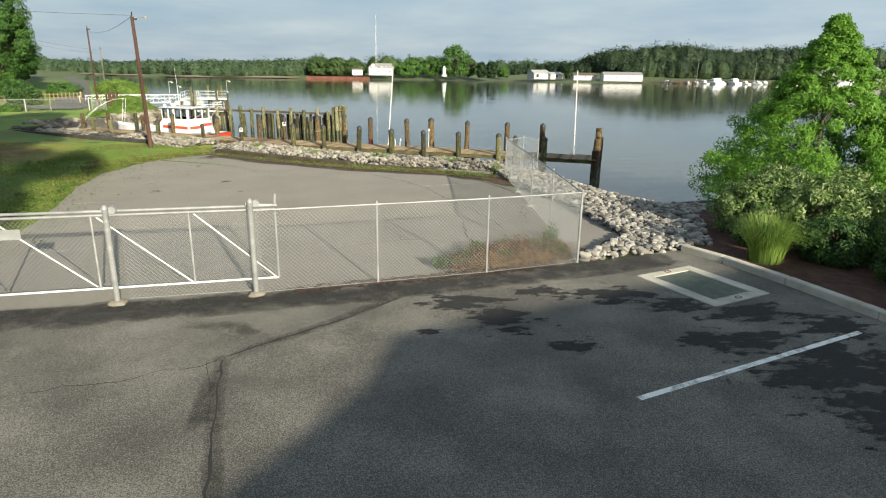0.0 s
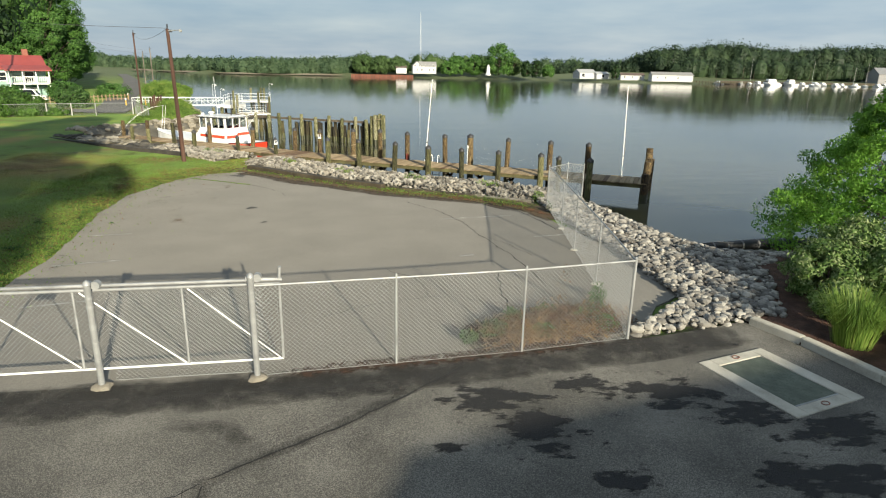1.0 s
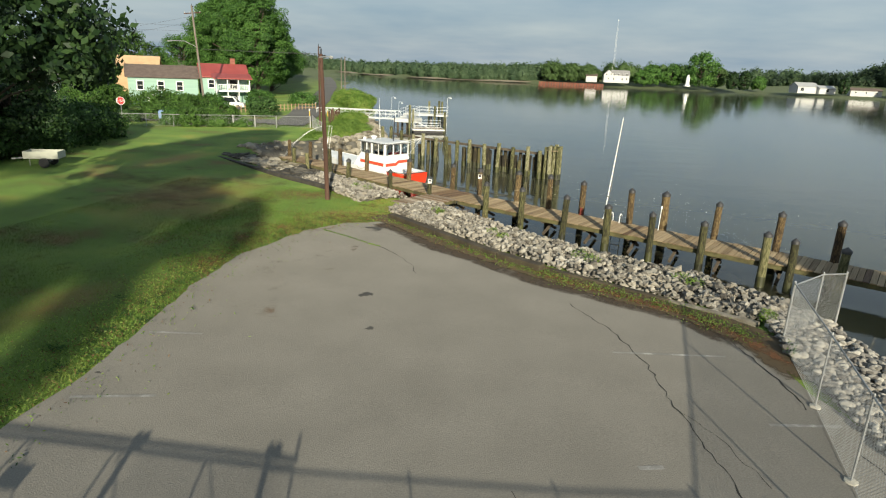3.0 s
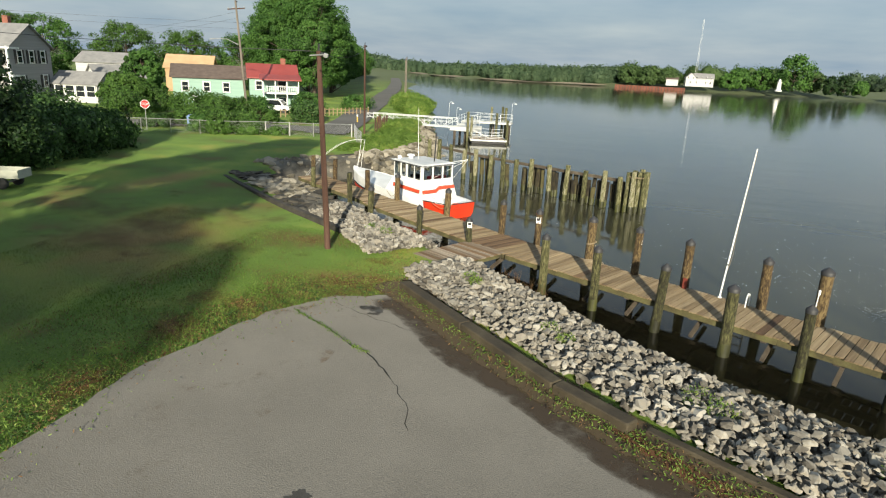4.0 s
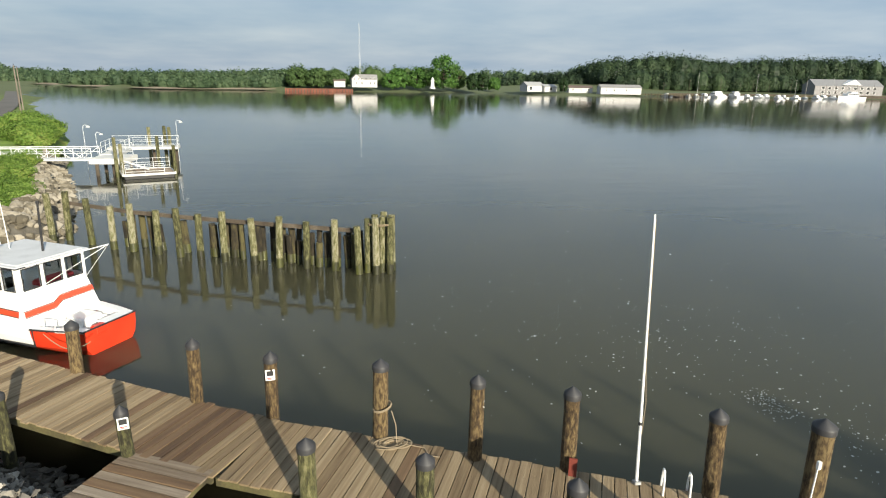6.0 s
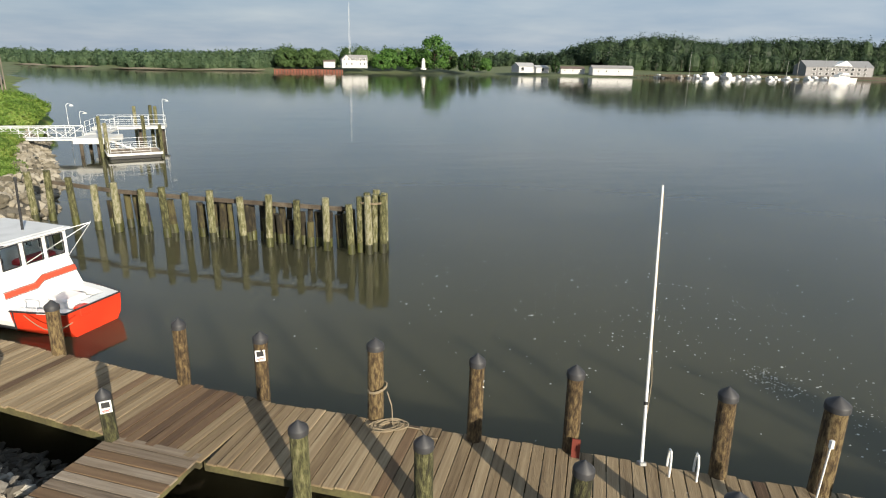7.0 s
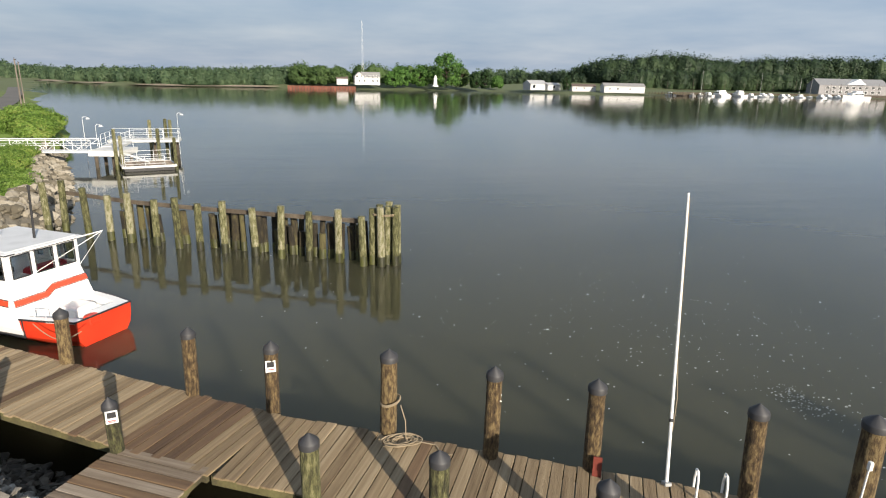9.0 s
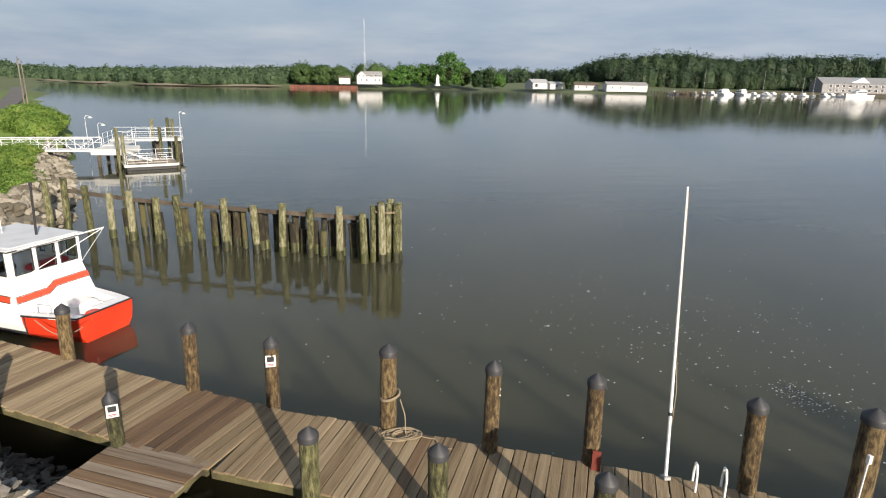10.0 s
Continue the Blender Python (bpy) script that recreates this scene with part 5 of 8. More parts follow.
def framed_wall(s, a, b, z0, z1, openings, th=0.05):
    """Wall from a to b in plan with window openings given as (from, to, sill, head) along it."""
    a, b = Vector((*a, 0)), Vector((*b, 0))
    L = (b - a).length
    u = (b - a) / L
    ang = math.degrees(math.atan2(u.y, u.x))
    cuts = [0.0]
    for o in openings:
        cuts += [o[0], o[1]]
    cuts.append(L)
    for k in range(0, len(cuts), 2):
        if cuts[k + 1] - cuts[k] > 0.01:
            c = a + u * (cuts[k] + cuts[k + 1]) / 2
            s.box(at(c.x, c.y, (z0 + z1) / 2, ang), cuts[k + 1] - cuts[k], th, z1 - z0)
    for f0, f1, lo, hi in openings:
        c = a + u * (f0 + f1) / 2
        for zz0, zz1 in ((z0, lo), (hi, z1)):
            if zz1 - zz0 > 0.01:
                s.box(at(c.x, c.y, (zz0 + zz1) / 2, ang), f1 - f0, th, zz1 - zz0)


SW = [(0.14, 0.62), (0.78, 1.30), (1.60, 1.92), (2.16, 2.64)]
for sg in (-1, 1):
    w = Shape()
    framed_wall(w, (C0, sg * CW), (C1, sg * CW * 0.95), 1.86, CT, [(f0, f1, 1.96, 2.69) for f0, f1 in SW])
    part("cabin_side", w, GEL, boat, "white cabin side with window openings")
    for f0, f1 in SW:
        yy = sg * (CW - 0.01)
        part("window", Shape().box(at(C0 + (f0 + f1) / 2, yy, 2.325), f1 - f0, 0.012, 0.72), CLEAR, boat)
        part("window_frame", Shape().tube([(C0 + f0, sg * (CW + 0.02), 1.96), (C0 + f1, sg * (CW + 0.02), 1.96), (C0 + f1, sg * (CW + 0.02), 2.69), (C0 + f0, sg * (CW + 0.02), 2.69), (C0 + f0, sg * (CW + 0.02), 1.96)], 0.022, 5), BLACK, boat)
w = Shape()
AW = [(0.14, 0.74), (0.91, 1.51), (1.68, 2.28)]
framed_wall(w, (C0, -CW), (C0, CW), 1.86, CT, [(f0, f1, 1.96, 2.67) for f0, f1 in AW])
part("aft_wall", w, GEL, boat, "white aft cabin wall with three windows")
for f0, f1 in AW:
    part("window", Shape().box(at(C0, -CW + (f0 + f1) / 2, 2.315), 0.012, f1 - f0, 0.70), CLEAR, boat)
    xx = C0 - 0.028
    part("window_frame", Shape().tube([(xx, -CW + f0, 1.96), (xx, -CW + f1, 1.96), (xx, -CW + f1, 2.67), (xx, -CW + f0, 2.67), (xx, -CW + f0, 1.96)], 0.022, 5), BLACK, boat)
w = Shape()
framed_wall(w, (C1, -CW * 0.95), (C1, CW * 0.95), 1.86, CT, [(0.1, 0.98, 1.96, 2.69), (1.15, 2.03, 1.96, 2.69)])
part("cabin_front", w, GEL, boat)
roofp = Shape()
for x, y, zz, sx, sy, hh in ((3.67, 0, CT + 0.05, 3.15, 2.69, 0.06), (3.67, 0, CT + 0.09, 2.9, 2.4, 0.05)):
    roofp.box(at(x, y, zz), sx, sy, hh, 0.02)
# white roof; the grey of grazing sunlight is put into its colour
part("roof", roofp, plain("light_greyed_roof", (0.55, 0.56, 0.57), 0.5), boat, "flat white cabin roof greyed for the low sun")
part("roof_edge", Shape().tube([(2.10, -1.345, CT + 0.03), (5.25, -1.345, CT + 0.03), (5.25, 1.345, CT + 0.03), (2.10, 1.345, CT + 0.03), (2.10, -1.345, CT + 0.03)], 0.02, 6), BLACK, boat)
strp = Shape()
for sg in (-1, 1):
    for z0, z1 in ((1.16, 1.33),):
        side_y = lambda x, z: 1.41 + 0.03 * (x - C0) / 3.85 + (CW - 1.41) * (z - CB) / (1.86 - CB) + 0.03
        xs = [C0 + 0.01 + 0.33 * k for k in range(9)]
        for xa, xb in zip(xs, xs[1:]):
            ra, rb2 = 0.02 * (xa - C0), 0.02 * (xb - C0)
            strp.add([(xa, sg * side_y(xa, z0 + ra), z0 + ra), (xb, sg * side_y(xb, z0 + rb2), z0 + rb2), (xb, sg * side_y(xb, z1 + rb2), z1 + rb2), (xa, sg * side_y(xa, z1 + ra), z1 + ra)], [(0, 1, 2, 3)])
for z0, z1 in ((1.16, 1.33),):
    ax_ = lambda z: 1.84 + 0.41 * (z - 0.46) / 1.4
    strp.add([(ax_(z0), 1.31, z0), (ax_(z0), 0.25, z0), (ax_(z1), 0.25, z1), (ax_(z1), 1.29, z1), (ax_(z0 + 0.16), -0.05, z0 + 0.16), (ax_(z1 + 0.16), -0.05, z1 + 0.16), (ax_(z0 + 0.16), -1.29, z0 + 0.16), (ax_(z1 + 0.16), -1.27, z1 + 0.16)], [(0, 1, 2, 3), (1, 4, 5, 2), (4, 6, 7, 5)])
part("stripe", strp, REDSTRIPE, boat, "orange-red waist stripe")
pin = Shape()
for z0 in (1.145, 1.345):
    for sg in (-1, 1):
        pin.tube([(x, sg * (1.41 + 0.03 * (x - C0) / 3.85 + (CW - 1.41) * (z0 + 0.02 * (x - C0) - CB) / (1.86 - CB) + 0.03), z0 + 0.02 * (x - C0)) for x in (C0, C0 + 0.9, C0 + 1.8, C0 + 2.65)], 0.012, 5)
    pin.tube([(ax_(z0), 1.31, z0), (ax_(z0), 0.25, z0), (ax_(z0 + 0.16), -0.05, z0 + 0.16), (ax_(z0 + 0.16), -1.28, z0 + 0.16)], 0.012, 5)
part("pinstripe", pin, BLACK, boat, "thin black lines edging the stripe")
inn = Shape().box(at(4.1, 0, 1.0), 3.3, 2.0, 0.06)
inn.box(at(3.6, 0.55, 1.6), 0.6, 0.55, 0.9, 0.05)
part("console", inn, DARK, boat, "dark cabin interior")
part("seat", Shape().box(at(2.75, -0.35, 1.72), 0.45, 1.3, 0.62, 0.06), REDSEAT, boat, "red vinyl seat")
part("radar", Shape().lathe(at(4.75, 0.15, CT + 0.12), [(0, 0.14), (0.12, 0.15), (0.13, 0.24), (0.20, 0.25), (0.25, 0.2), (0.27, 0.04)], 16), GEL, boat, "white radar dome", True)
part("antenna", Shape().rod((4.3, -0.1, CT + 0.1), (4.45, -0.1, CT + 3.2), 0.016, 0.008, 6), WHITE, boat, "white whip antenna")
part("exhaust_stack", Shape().rod((3.05, -0.35, CT + 0.1), (2.95, -0.35, CT + 1.75), 0.04, 0.034, 8).rod((2.95, -0.35, CT + 1.75), (2.95, -0.35, CT + 1.86), 0.055, 0.045, 8), BLACK, boat, "black stack pole on the roof")
part("horn", Shape().box(at(5.0, 0.85, CT + 0.2), 0.2, 0.2, 0.2, 0.03), GEL, boat)
for sg in (-1, 1):
    part("outrigger_stay", Shape().tube([(2.2, sg * 1.1, CT), (0.2, -0.5, CT + 0.62)], 0.014, 5).tube([(2.3, sg * 1.15, 1.72), (0.2, -0.5, CT + 0.62)], 0.011, 5), WHITE, boat)
bowrig = Shape()
for k in (-0.14, 0.14):
    bowrig.tube([(10.9, k, 1.2), (10.7, k, 2.1), (10.5, k, 2.9), (10.4, k, 3.35)], 0.015, 5)
bowrig.tube([(10.8, -0.1, 2.4), (10.3, 0.6, 1.5)], 0.014, 5)
part("bow_mast", bowrig, WHITE, boat)
arc = Shape()
for off in (0.0, 0.14):
    arc.tube([(10.4 + 0.35 * k, 0.3 * k + off, 3.35 - 0.014 * k * k - 0.18 * k * 0.12 * k) for k in range(10)], 0.011, 5)
part("bent_pole", arc, WHITE, boat, "two long white poles bent over the bow")
rail = Shape()
for s_, w_ in ((0.35, 0.98), (1.0, 1.16)):
    rail.tube([(s_, w_, 0.75), (s_, w_, 1.15), (s_ + 0.5, w_, 1.15), (s_ + 0.5, w_, 0.75)], 0.018, 5)
part("grab_rail", rail, ALU, boat)
part("storage_box", Shape().box(at(0.7, 0.6, 0.56, 20), 0.5, 0.35, 0.3, 0.04), GEL, boat)
part("bait_bucket", Shape().lathe(at(0.9, -0.5, 0.40), [(0, 0.14), (0.34, 0.17), (0.34, 0.15), (0.1, 0.13)], 12), GEL, boat)
for a, b in (((-6.9, 45.0), (-8.9, 47.2)), ((-10.7, 46.6), (-12.3, 49.0))):
    pts = []
    for k in range(9):
        t_ = k / 8
        pts.append((a[0] + (b[0] - a[0]) * t_, a[1] + (b[1] - a[1]) * t_, 0.25 - 0.55 * t_ - 0.35 * math.sin(math.pi * t_)))
    tagged(part("mooring_line", Shape().tube(pts, 0.014, 5), ROPE), "pale mooring line from pile to boat", "rope", "mooring lines")

# ---- pile breakwater ----
BW = [(1.37, 54.79), (0.36, 55.48), (-0.92, 56.09), (-2.17, 56.56), (-3.41, 57.22), (-4.82, 57.97), (-6.0, 58.54), (-7.07, 59.12), (-8.16, 59.79), (-9.53, 60.61), (-10.6, 61.22), (-12.0, 62.4), (-13.4, 63.6), (-14.1, 63.2)]
breakwater = thing("breakwater_rail", at(0, 0), "long weathered timber rail along the breakwater piles", "rail")
for a, b in zip(BW[::3], BW[3::3]):
    L = math.dist(a, b)
    part("rail_timber", Shape().box(at((a[0] + b[0]) / 2 + 0.14, (a[1] + b[1]) / 2 + 0.2, 0.62, along(a, b)), L, 0.1, 0.2, 0.012), BEAM, breakwater)
for k, (x, y) in enumerate(BW):
    pile(x, y, 1.25 + 0.1 * (k % 2) if k < 12 else 1.6, 0.165, GREYPILE, False, (random.uniform(-2, 2), random.uniform(-2, 2)), z=-0.3, label="grey algae-stained breakwater pile")
rb_ = random.Random(8)
for k in range(50):
    t_ = 0.04 + 0.60 * (k + rb_.random()) / 50 if k < 42 else rb_.uniform(0.62, 0.95)
    i = min(len(BW) - 3, int(t_ * (len(BW) - 3)))
    fr2 = t_ * (len(BW) - 3) - i
    x = BW[i][0] + (BW[i + 1][0] - BW[i][0]) * fr2 + rb_.uniform(0.25, 0.7)
    y = BW[i][1] + (BW[i + 1][1] - BW[i][1]) * fr2 + rb_.uniform(0.35, 0.9)
    pile(x, y, rb_.choice((0.5, 0.6, 0.1, 0.3, 0.7, 0.8)), rb_.choice((0.13, 0.16)), STUMP, False, (rb_.uniform(-4, 4), rb_.uniform(-4, 4)), z=-0.3, label="dark rotting pile stump of the old bulkhead")
for x, y, tp in ((1.85, 55.0, 1.5), (2.17, 54.6, 1.6), (2.5, 54.92, 1.6), (2.83, 54.65, 1.6), (2.2, 55.35, 1.6), (2.65, 55.4, 1.7), (2.98, 55.1, 1.6)):
    pile(x, y, tp, 0.165, GREYPILE, False, (rb_.uniform(-1.5, 1.5), rb_.uniform(-1.5, 1.5)), z=-0.3, label="algae-green pile bound into a cluster")
lash = Shape()
for dz in (0.0, 0.05):
    lash.tube([(2.43 + 0.62 * math.cos(k * 0.52), 55.0 + 0.58 * math.sin(k * 0.52), 0.95 + dz) for k in range(13)], 0.018, 5)
tagged(part("rope_lashing", lash, ROPE), "pale rope binding the pile cluster", "rope")

# ---- white pier with gangway and float ----
pier = thing("pier", at(0, 0), "white aluminium landing pier with railings on piles", "pier")


def railing(pts, name="railing", h=1.05, n_mid=2, parent=None, mat=ALU):
    s_ = Shape()
    for a, b in zip(pts, pts[1:]):
        a, b = Vector(a), Vector(b)
        k = max(1, round((b - a).length / 1.6))
        for i in range(k + 1):
            p = a.lerp(b, i / k)
            s_.rod(p, p + Vector((0, 0, h)), 0.022, n=5)
        for j in range(n_mid + 1):
            up_ = Vector((0, 0, h * (1 - j / (n_mid + 0.6))))
            s_.rod(a + up_, b + up_, 0.02, n=5)
    return part(name, s_, mat, parent)


PIERWHITE = plain("chalky_white_paint", (0.56, 0.56, 0.54), 0.6)
GW0, GW1, PLZ = Vector((-31.2, 90.8, -0.25)), Vector((-18.9, 88.5, -0.02)), 0.15
gw = Shape()
u_ = (GW1 - GW0).normalized()
nv = Vector((-u_.y, u_.x, 0))
for off in (-0.75, 0.75):
    a, b = GW0 + nv * off, GW1 + nv * off
    gw.rod(a, b, 0.09, n=4)
    gw.rod(a + Vector((0, 0, 1.05)), b + Vector((0, 0, 1.05)), 0.05, n=5)
    gw.rod(a + Vector((0, 0, 0.6)), b + Vector((0, 0, 0.6)), 0.03, n=5)
    for k in range(9):
        p = a.lerp(b, k / 8)
        gw.rod(p, p + Vector((0, 0, 1.05)), 0.035, n=5)
        if k < 8:
            q_ = a.lerp(b, (k + 1) / 8)
            gw.rod(p if k % 2 else p + Vector((0, 0, 1.05)), q_ + Vector((0, 0, 1.05)) if k % 2 else q_, 0.028, n=5)
part("gangway", gw, ALU, pier, "white trussed gangway")
c_ = (GW0 + GW1) / 2
part("gangway_deck", Shape().box(Matrix.Translation(c_) @ (GW1 - GW0).to_track_quat("X", "Z").to_matrix().to_4x4(), (GW1 - GW0).length, 1.5, 0.08), ALU, pier)
part("platform", Shape().box(at(-17.5, 88.7, PLZ - 0.22, -8), 2.9, 3.4, 0.5, 0.02), PIERWHITE, pier, "white landing platform")
part("walkway", Shape().box(at(-18.2, 92.8, PLZ - 0.02, 2), 1.7, 5.2, 0.2, 0.02), PIERWHITE, pier, "white walkway to the outer landing")
part("far_platform", Shape().box(at(-16.5, 96.3, PLZ + 0.02, 3), 6.6, 1.9, 0.24, 0.02), PIERWHITE, pier, "white outer landing")
railing([(-18.9, 90.3, PLZ), (-19.1, 95.3, PLZ), (-19.7, 97.2, PLZ), (-13.3, 97.2, PLZ), (-13.2, 95.5, PLZ)], h=1.15, parent=pier)
railing([(-16.2, 90.2, PLZ), (-17.4, 91.0, PLZ), (-17.3, 95.3, PLZ), (-14.6, 95.4, PLZ)], h=1.15, parent=pier)
for x, y in ((-18.6, 87.4), (-16.4, 87.2), (-18.6, 90.0), (-16.4, 89.9), (-17.5, 88.4), (-18.4, 93.8), (-13.6, 96.9), (-15.8, 97.0), (-13.6, 95.7)):
    part("pier_leg", Shape().rod((x, y, -3), (x, y, PLZ - 0.2), 0.15, n=10), BEAM, pier, smooth=True)
for x, y, h in ((-20.6, 91.6, 2.5), (-19.3, 90.6, 1.9), (-13.4, 97.0, 2.6)):
    part("lamp_post", Shape().tube([(x, y, PLZ - 1.5), (x, y, PLZ + h), (x + 0.15, y, PLZ + h + 0.15), (x + 0.4, y, PLZ + h + 0.1)], 0.02, 5), ALU, pier)
    part("lamp_shade", Shape().lathe(at(x + 0.45, y, PLZ + h - 0.08), [(0, 0.2), (0.1, 0.12), (0.16, 0.03)], 12), PIERWHITE, pier)
flo = thing("floating_dock", at(-14.3, 86.6, WATER, 18), "low floating dock with weathered decking and white railings", "floating dock")
for k in range(14):
    part("deck_board", Shape().box(at(-1.89 + 0.29 * k, 0, 0.44), 0.27, 3.2, 0.05, 0.008), GREYPLANK, flo)
rim = Shape()
for x, y, sx, sy in ((0, -1.68, 4.2, 0.12), (0, 1.68, 4.2, 0.12), (-2.1, 0, 0.12, 3.24), (2.1, 0, 0.12, 3.24)):
    rim.box(at(x, y, 0.40), sx, sy, 0.2, 0.02)
part("rim", rim, PIERWHITE, flo, "white edge of the float")
part("pontoon", Shape().box(at(0, 0, 0.15), 4.0, 3.1, 0.34, 0.05), BLACK, flo, "dark pontoon")
railing([(-2.05, -1.6, 0.48), (-2.05, 1.6, 0.48), (2.05, 1.6, 0.48)], parent=flo, h=0.95)
railing([(-1.9, -1.62, 0.48), (1.2, -1.62, 0.48)], parent=flo, h=0.8)
stair = Shape()
for sg in (-0.4, 0.4):
    stair.rod((-2.2, 1.5 + sg, 1.5), (0.2, 0.8 + sg, 0.5), 0.05, n=4)
part("ramp", stair, PIERWHITE, flo)
for x, y, tp, r in ((-16.7, 86.3, 2.4, 0.15), (-16.1, 85.7, 1.9, 0.15), (-11.9, 86.2, 1.7, 0.15), (-13.9, 89.6, 2.2, 0.16), (-16.4, 98.2, 2.4, 0.17), (-14.9, 98.4, 2.5, 0.17), (-14.4, 98.2, 2.4, 0.17)):
    pile(x, y, tp, r, GREYPILE, False, (0, 0), z=-0.3, label="tall algae-stained mooring pile by the pier")

# ---- bulkhead timbers and logs ----
TARLOG = material("tarred_log", [(0.014, 0.013, 0.011), (0.035, 0.031, 0.026), (0.07, 0.062, 0.05)], 1.6, 0.9, 0.5, 14.0)

RUSTBEAM = material("dark_brown_timber", [(0.028, 0.022, 0.013), (0.056, 0.043, 0.025), (0.092, 0.076, 0.046)], 1.2, 0.8, 0.4, 14.0)


def beam(name, pts, w, h, lift, mat, label):
    t = thing(name, at(0, 0), label, "timber", "shore timbers")
    for a, b in zip(pts, pts[1:]):
        L = math.dist(a, b)
        za, zb = lotz(*a), lotz(*b)
        part("timber", Shape().box(pose((a[0] + b[0]) / 2, (a[1] + b[1]) / 2, (za + zb) / 2 + lift, 0, -math.degrees(math.atan2(zb - za, L)), along(a, b)), L - 0.02, w, h, 0.03), mat, t)


DIRTYBEAM = material("dirty_concrete_beam", [(0.10, 0.085, 0.060), (0.19, 0.17, 0.135), (0.30, 0.275, 0.235)], 2.2, 0.9, 0.5, 30.0, spread=0.5)
beam("shore_timber", [(-5.45, 33.35), (-2.6, 30.7), (0.35, 28.05), (2.1, 26.85)], 0.40, 0.36, 0.10, RUSTBEAM, "dark brown mossy square timber holding back the stones")
beam("shore_timber", [(2.4, 27.0), (6.3, 24.75)], 0.25, 0.25, 0.0, RUSTBEAM, "dark square timber half buried in weeds")
beam("concrete_beam", [(6.3, 24.75), (8.75, 23.4)], 0.24, 0.24, -0.02, DIRTYBEAM, "dirty pale concrete beam along the stones")
beam("shore_log", [(-22.6, 47.3), (-16.6, 42.9), (-12.9, 40.5), (-9.8, 38.5)], 0.30, 0.30, 0.10, TARLOG, "long dark timber log edging the lawn")
beam("basin_bulkhead", [(-24.6, 52.2), (-23.3, 54.5), (-21.3, 57.4), (-19.8, 60.0), (-17.9, 62.0)], 0.28, 0.85, -0.16, TARLOG, "dark timber bulkhead round the boat basin")
boom_line = [(12.75, 18.55, -1.02), (13.5, 18.80, -1.10), (14.6, 18.98, -1.13), (15.95, 19.26, -1.15), (17.55, 19.56, -1.15), (18.6, 19.66, -1.15), (22.0, 19.3, -1.2), (27.0, 18.2, -1.25)]
boom_ob = thing("float_boom", at(0, 0), "black tube boom with grey bands along the water's edge", "boom")
part("tube", Shape().tube(boom_line, 0.21, 14), BLACK, boom_ob, smooth=True)
for a, b in zip(boom_line[1:], boom_line[2:]):
    for f in (0.25, 0.75):
        p, q = [tuple(u + (v - u) * g for u, v in zip(a, b)) for g in (f, f + 0.05)]
        part("worn_band", Shape().rod(p, q, 0.222, n=14), GREYROOF, boom_ob)
tagged(part("drift_cable", Shape().tube([(12.7, 18.45, -0.82), (13.3, 18.72, -0.88), (14.4, 18.9, -0.90), (15.3, 19.12, -0.92), (15.9, 19.05, -0.95)], 0.016, 5), GREYROOF), "grey cable looped over the boom", "cable")

# ---- poles on the dock, ladder, signs, ropes ----
def flagpole(x, y, z, h, lean):
    t = thing("white_pole", pose(x, y, z, lean[0], lean[1], 0), "slim white mast standing on the dock", "mast", "white masts")
    part("shaft", Shape().rod((0, 0, 0), (0, 0, h), 0.032, 0.018, 8), WHITE, t, smooth=True)
    part("base_plate", Shape().box(at(0, 0, 0.03), 0.14, 0.14, 0.07, 0.01), GALV, t)
    part("halyard", Shape().tube([(0.04, 0, 1.0), (0.09, 0.0, h * 0.3), (0.03, 0, h * 0.45), (0.03, 0, h - 0.1)], 0.008, 4), ROPE, t)
    part("clamp", Shape().lathe(at(0, 0, h * 0.22), [(0, 0.045), (0.06, 0.045)], 8), BLACK, t)


flagpole(5.13, 36.98, DECK, 5.35, (-13.0, 5.8))
flagpole(16.1, 30.9, DECK, 5.35, (-18, 6.5))
lad = thing("dock_ladder", at(5.75, 36.62, DECK, along(LINE[2], LINE[3])), "white tubular ladder handles at the dock edge", "ladder")
for off in (-0.24, 0.24):
    part("handle", Shape().tube([(off, -0.22, 0.0), (off, -0.2, 0.35), (off, -0.1, 0.47), (off, 0.05, 0.42), (off, 0.13, 0.2), (off, 0.15, -1.4)], 0.022, 7), WHITE, lad, smooth=True)
for k in range(4):
    part("rung", Shape().rod((-0.24, 0.15, -0.25 - 0.3 * k), (0.24, 0.15, -0.25 - 0.3 * k), 0.02, n=6), WHITE, lad)


def sign(x, y, z, dx, dy):
    t = thing("pile_sign", look((x, y, z), (x + dx, y + dy, z)), "small white notice with a dark symbol on a pile", "sign", "pile signs")
    part("board", Shape().box(at(0, 0, 0), 0.21, 0.26, 0.012), WHITE, t)
    part("symbol", Shape().box(at(0, 0.045, -0.009), 0.15, 0.12, 0.004), BLACK, t)
    part("text_bar", Shape().box(at(0, -0.07, -0.009), 0.15, 0.02, 0.004).box(at(0, -0.1, -0.009), 0.12, 0.014, 0.004), REDSIGN, t)


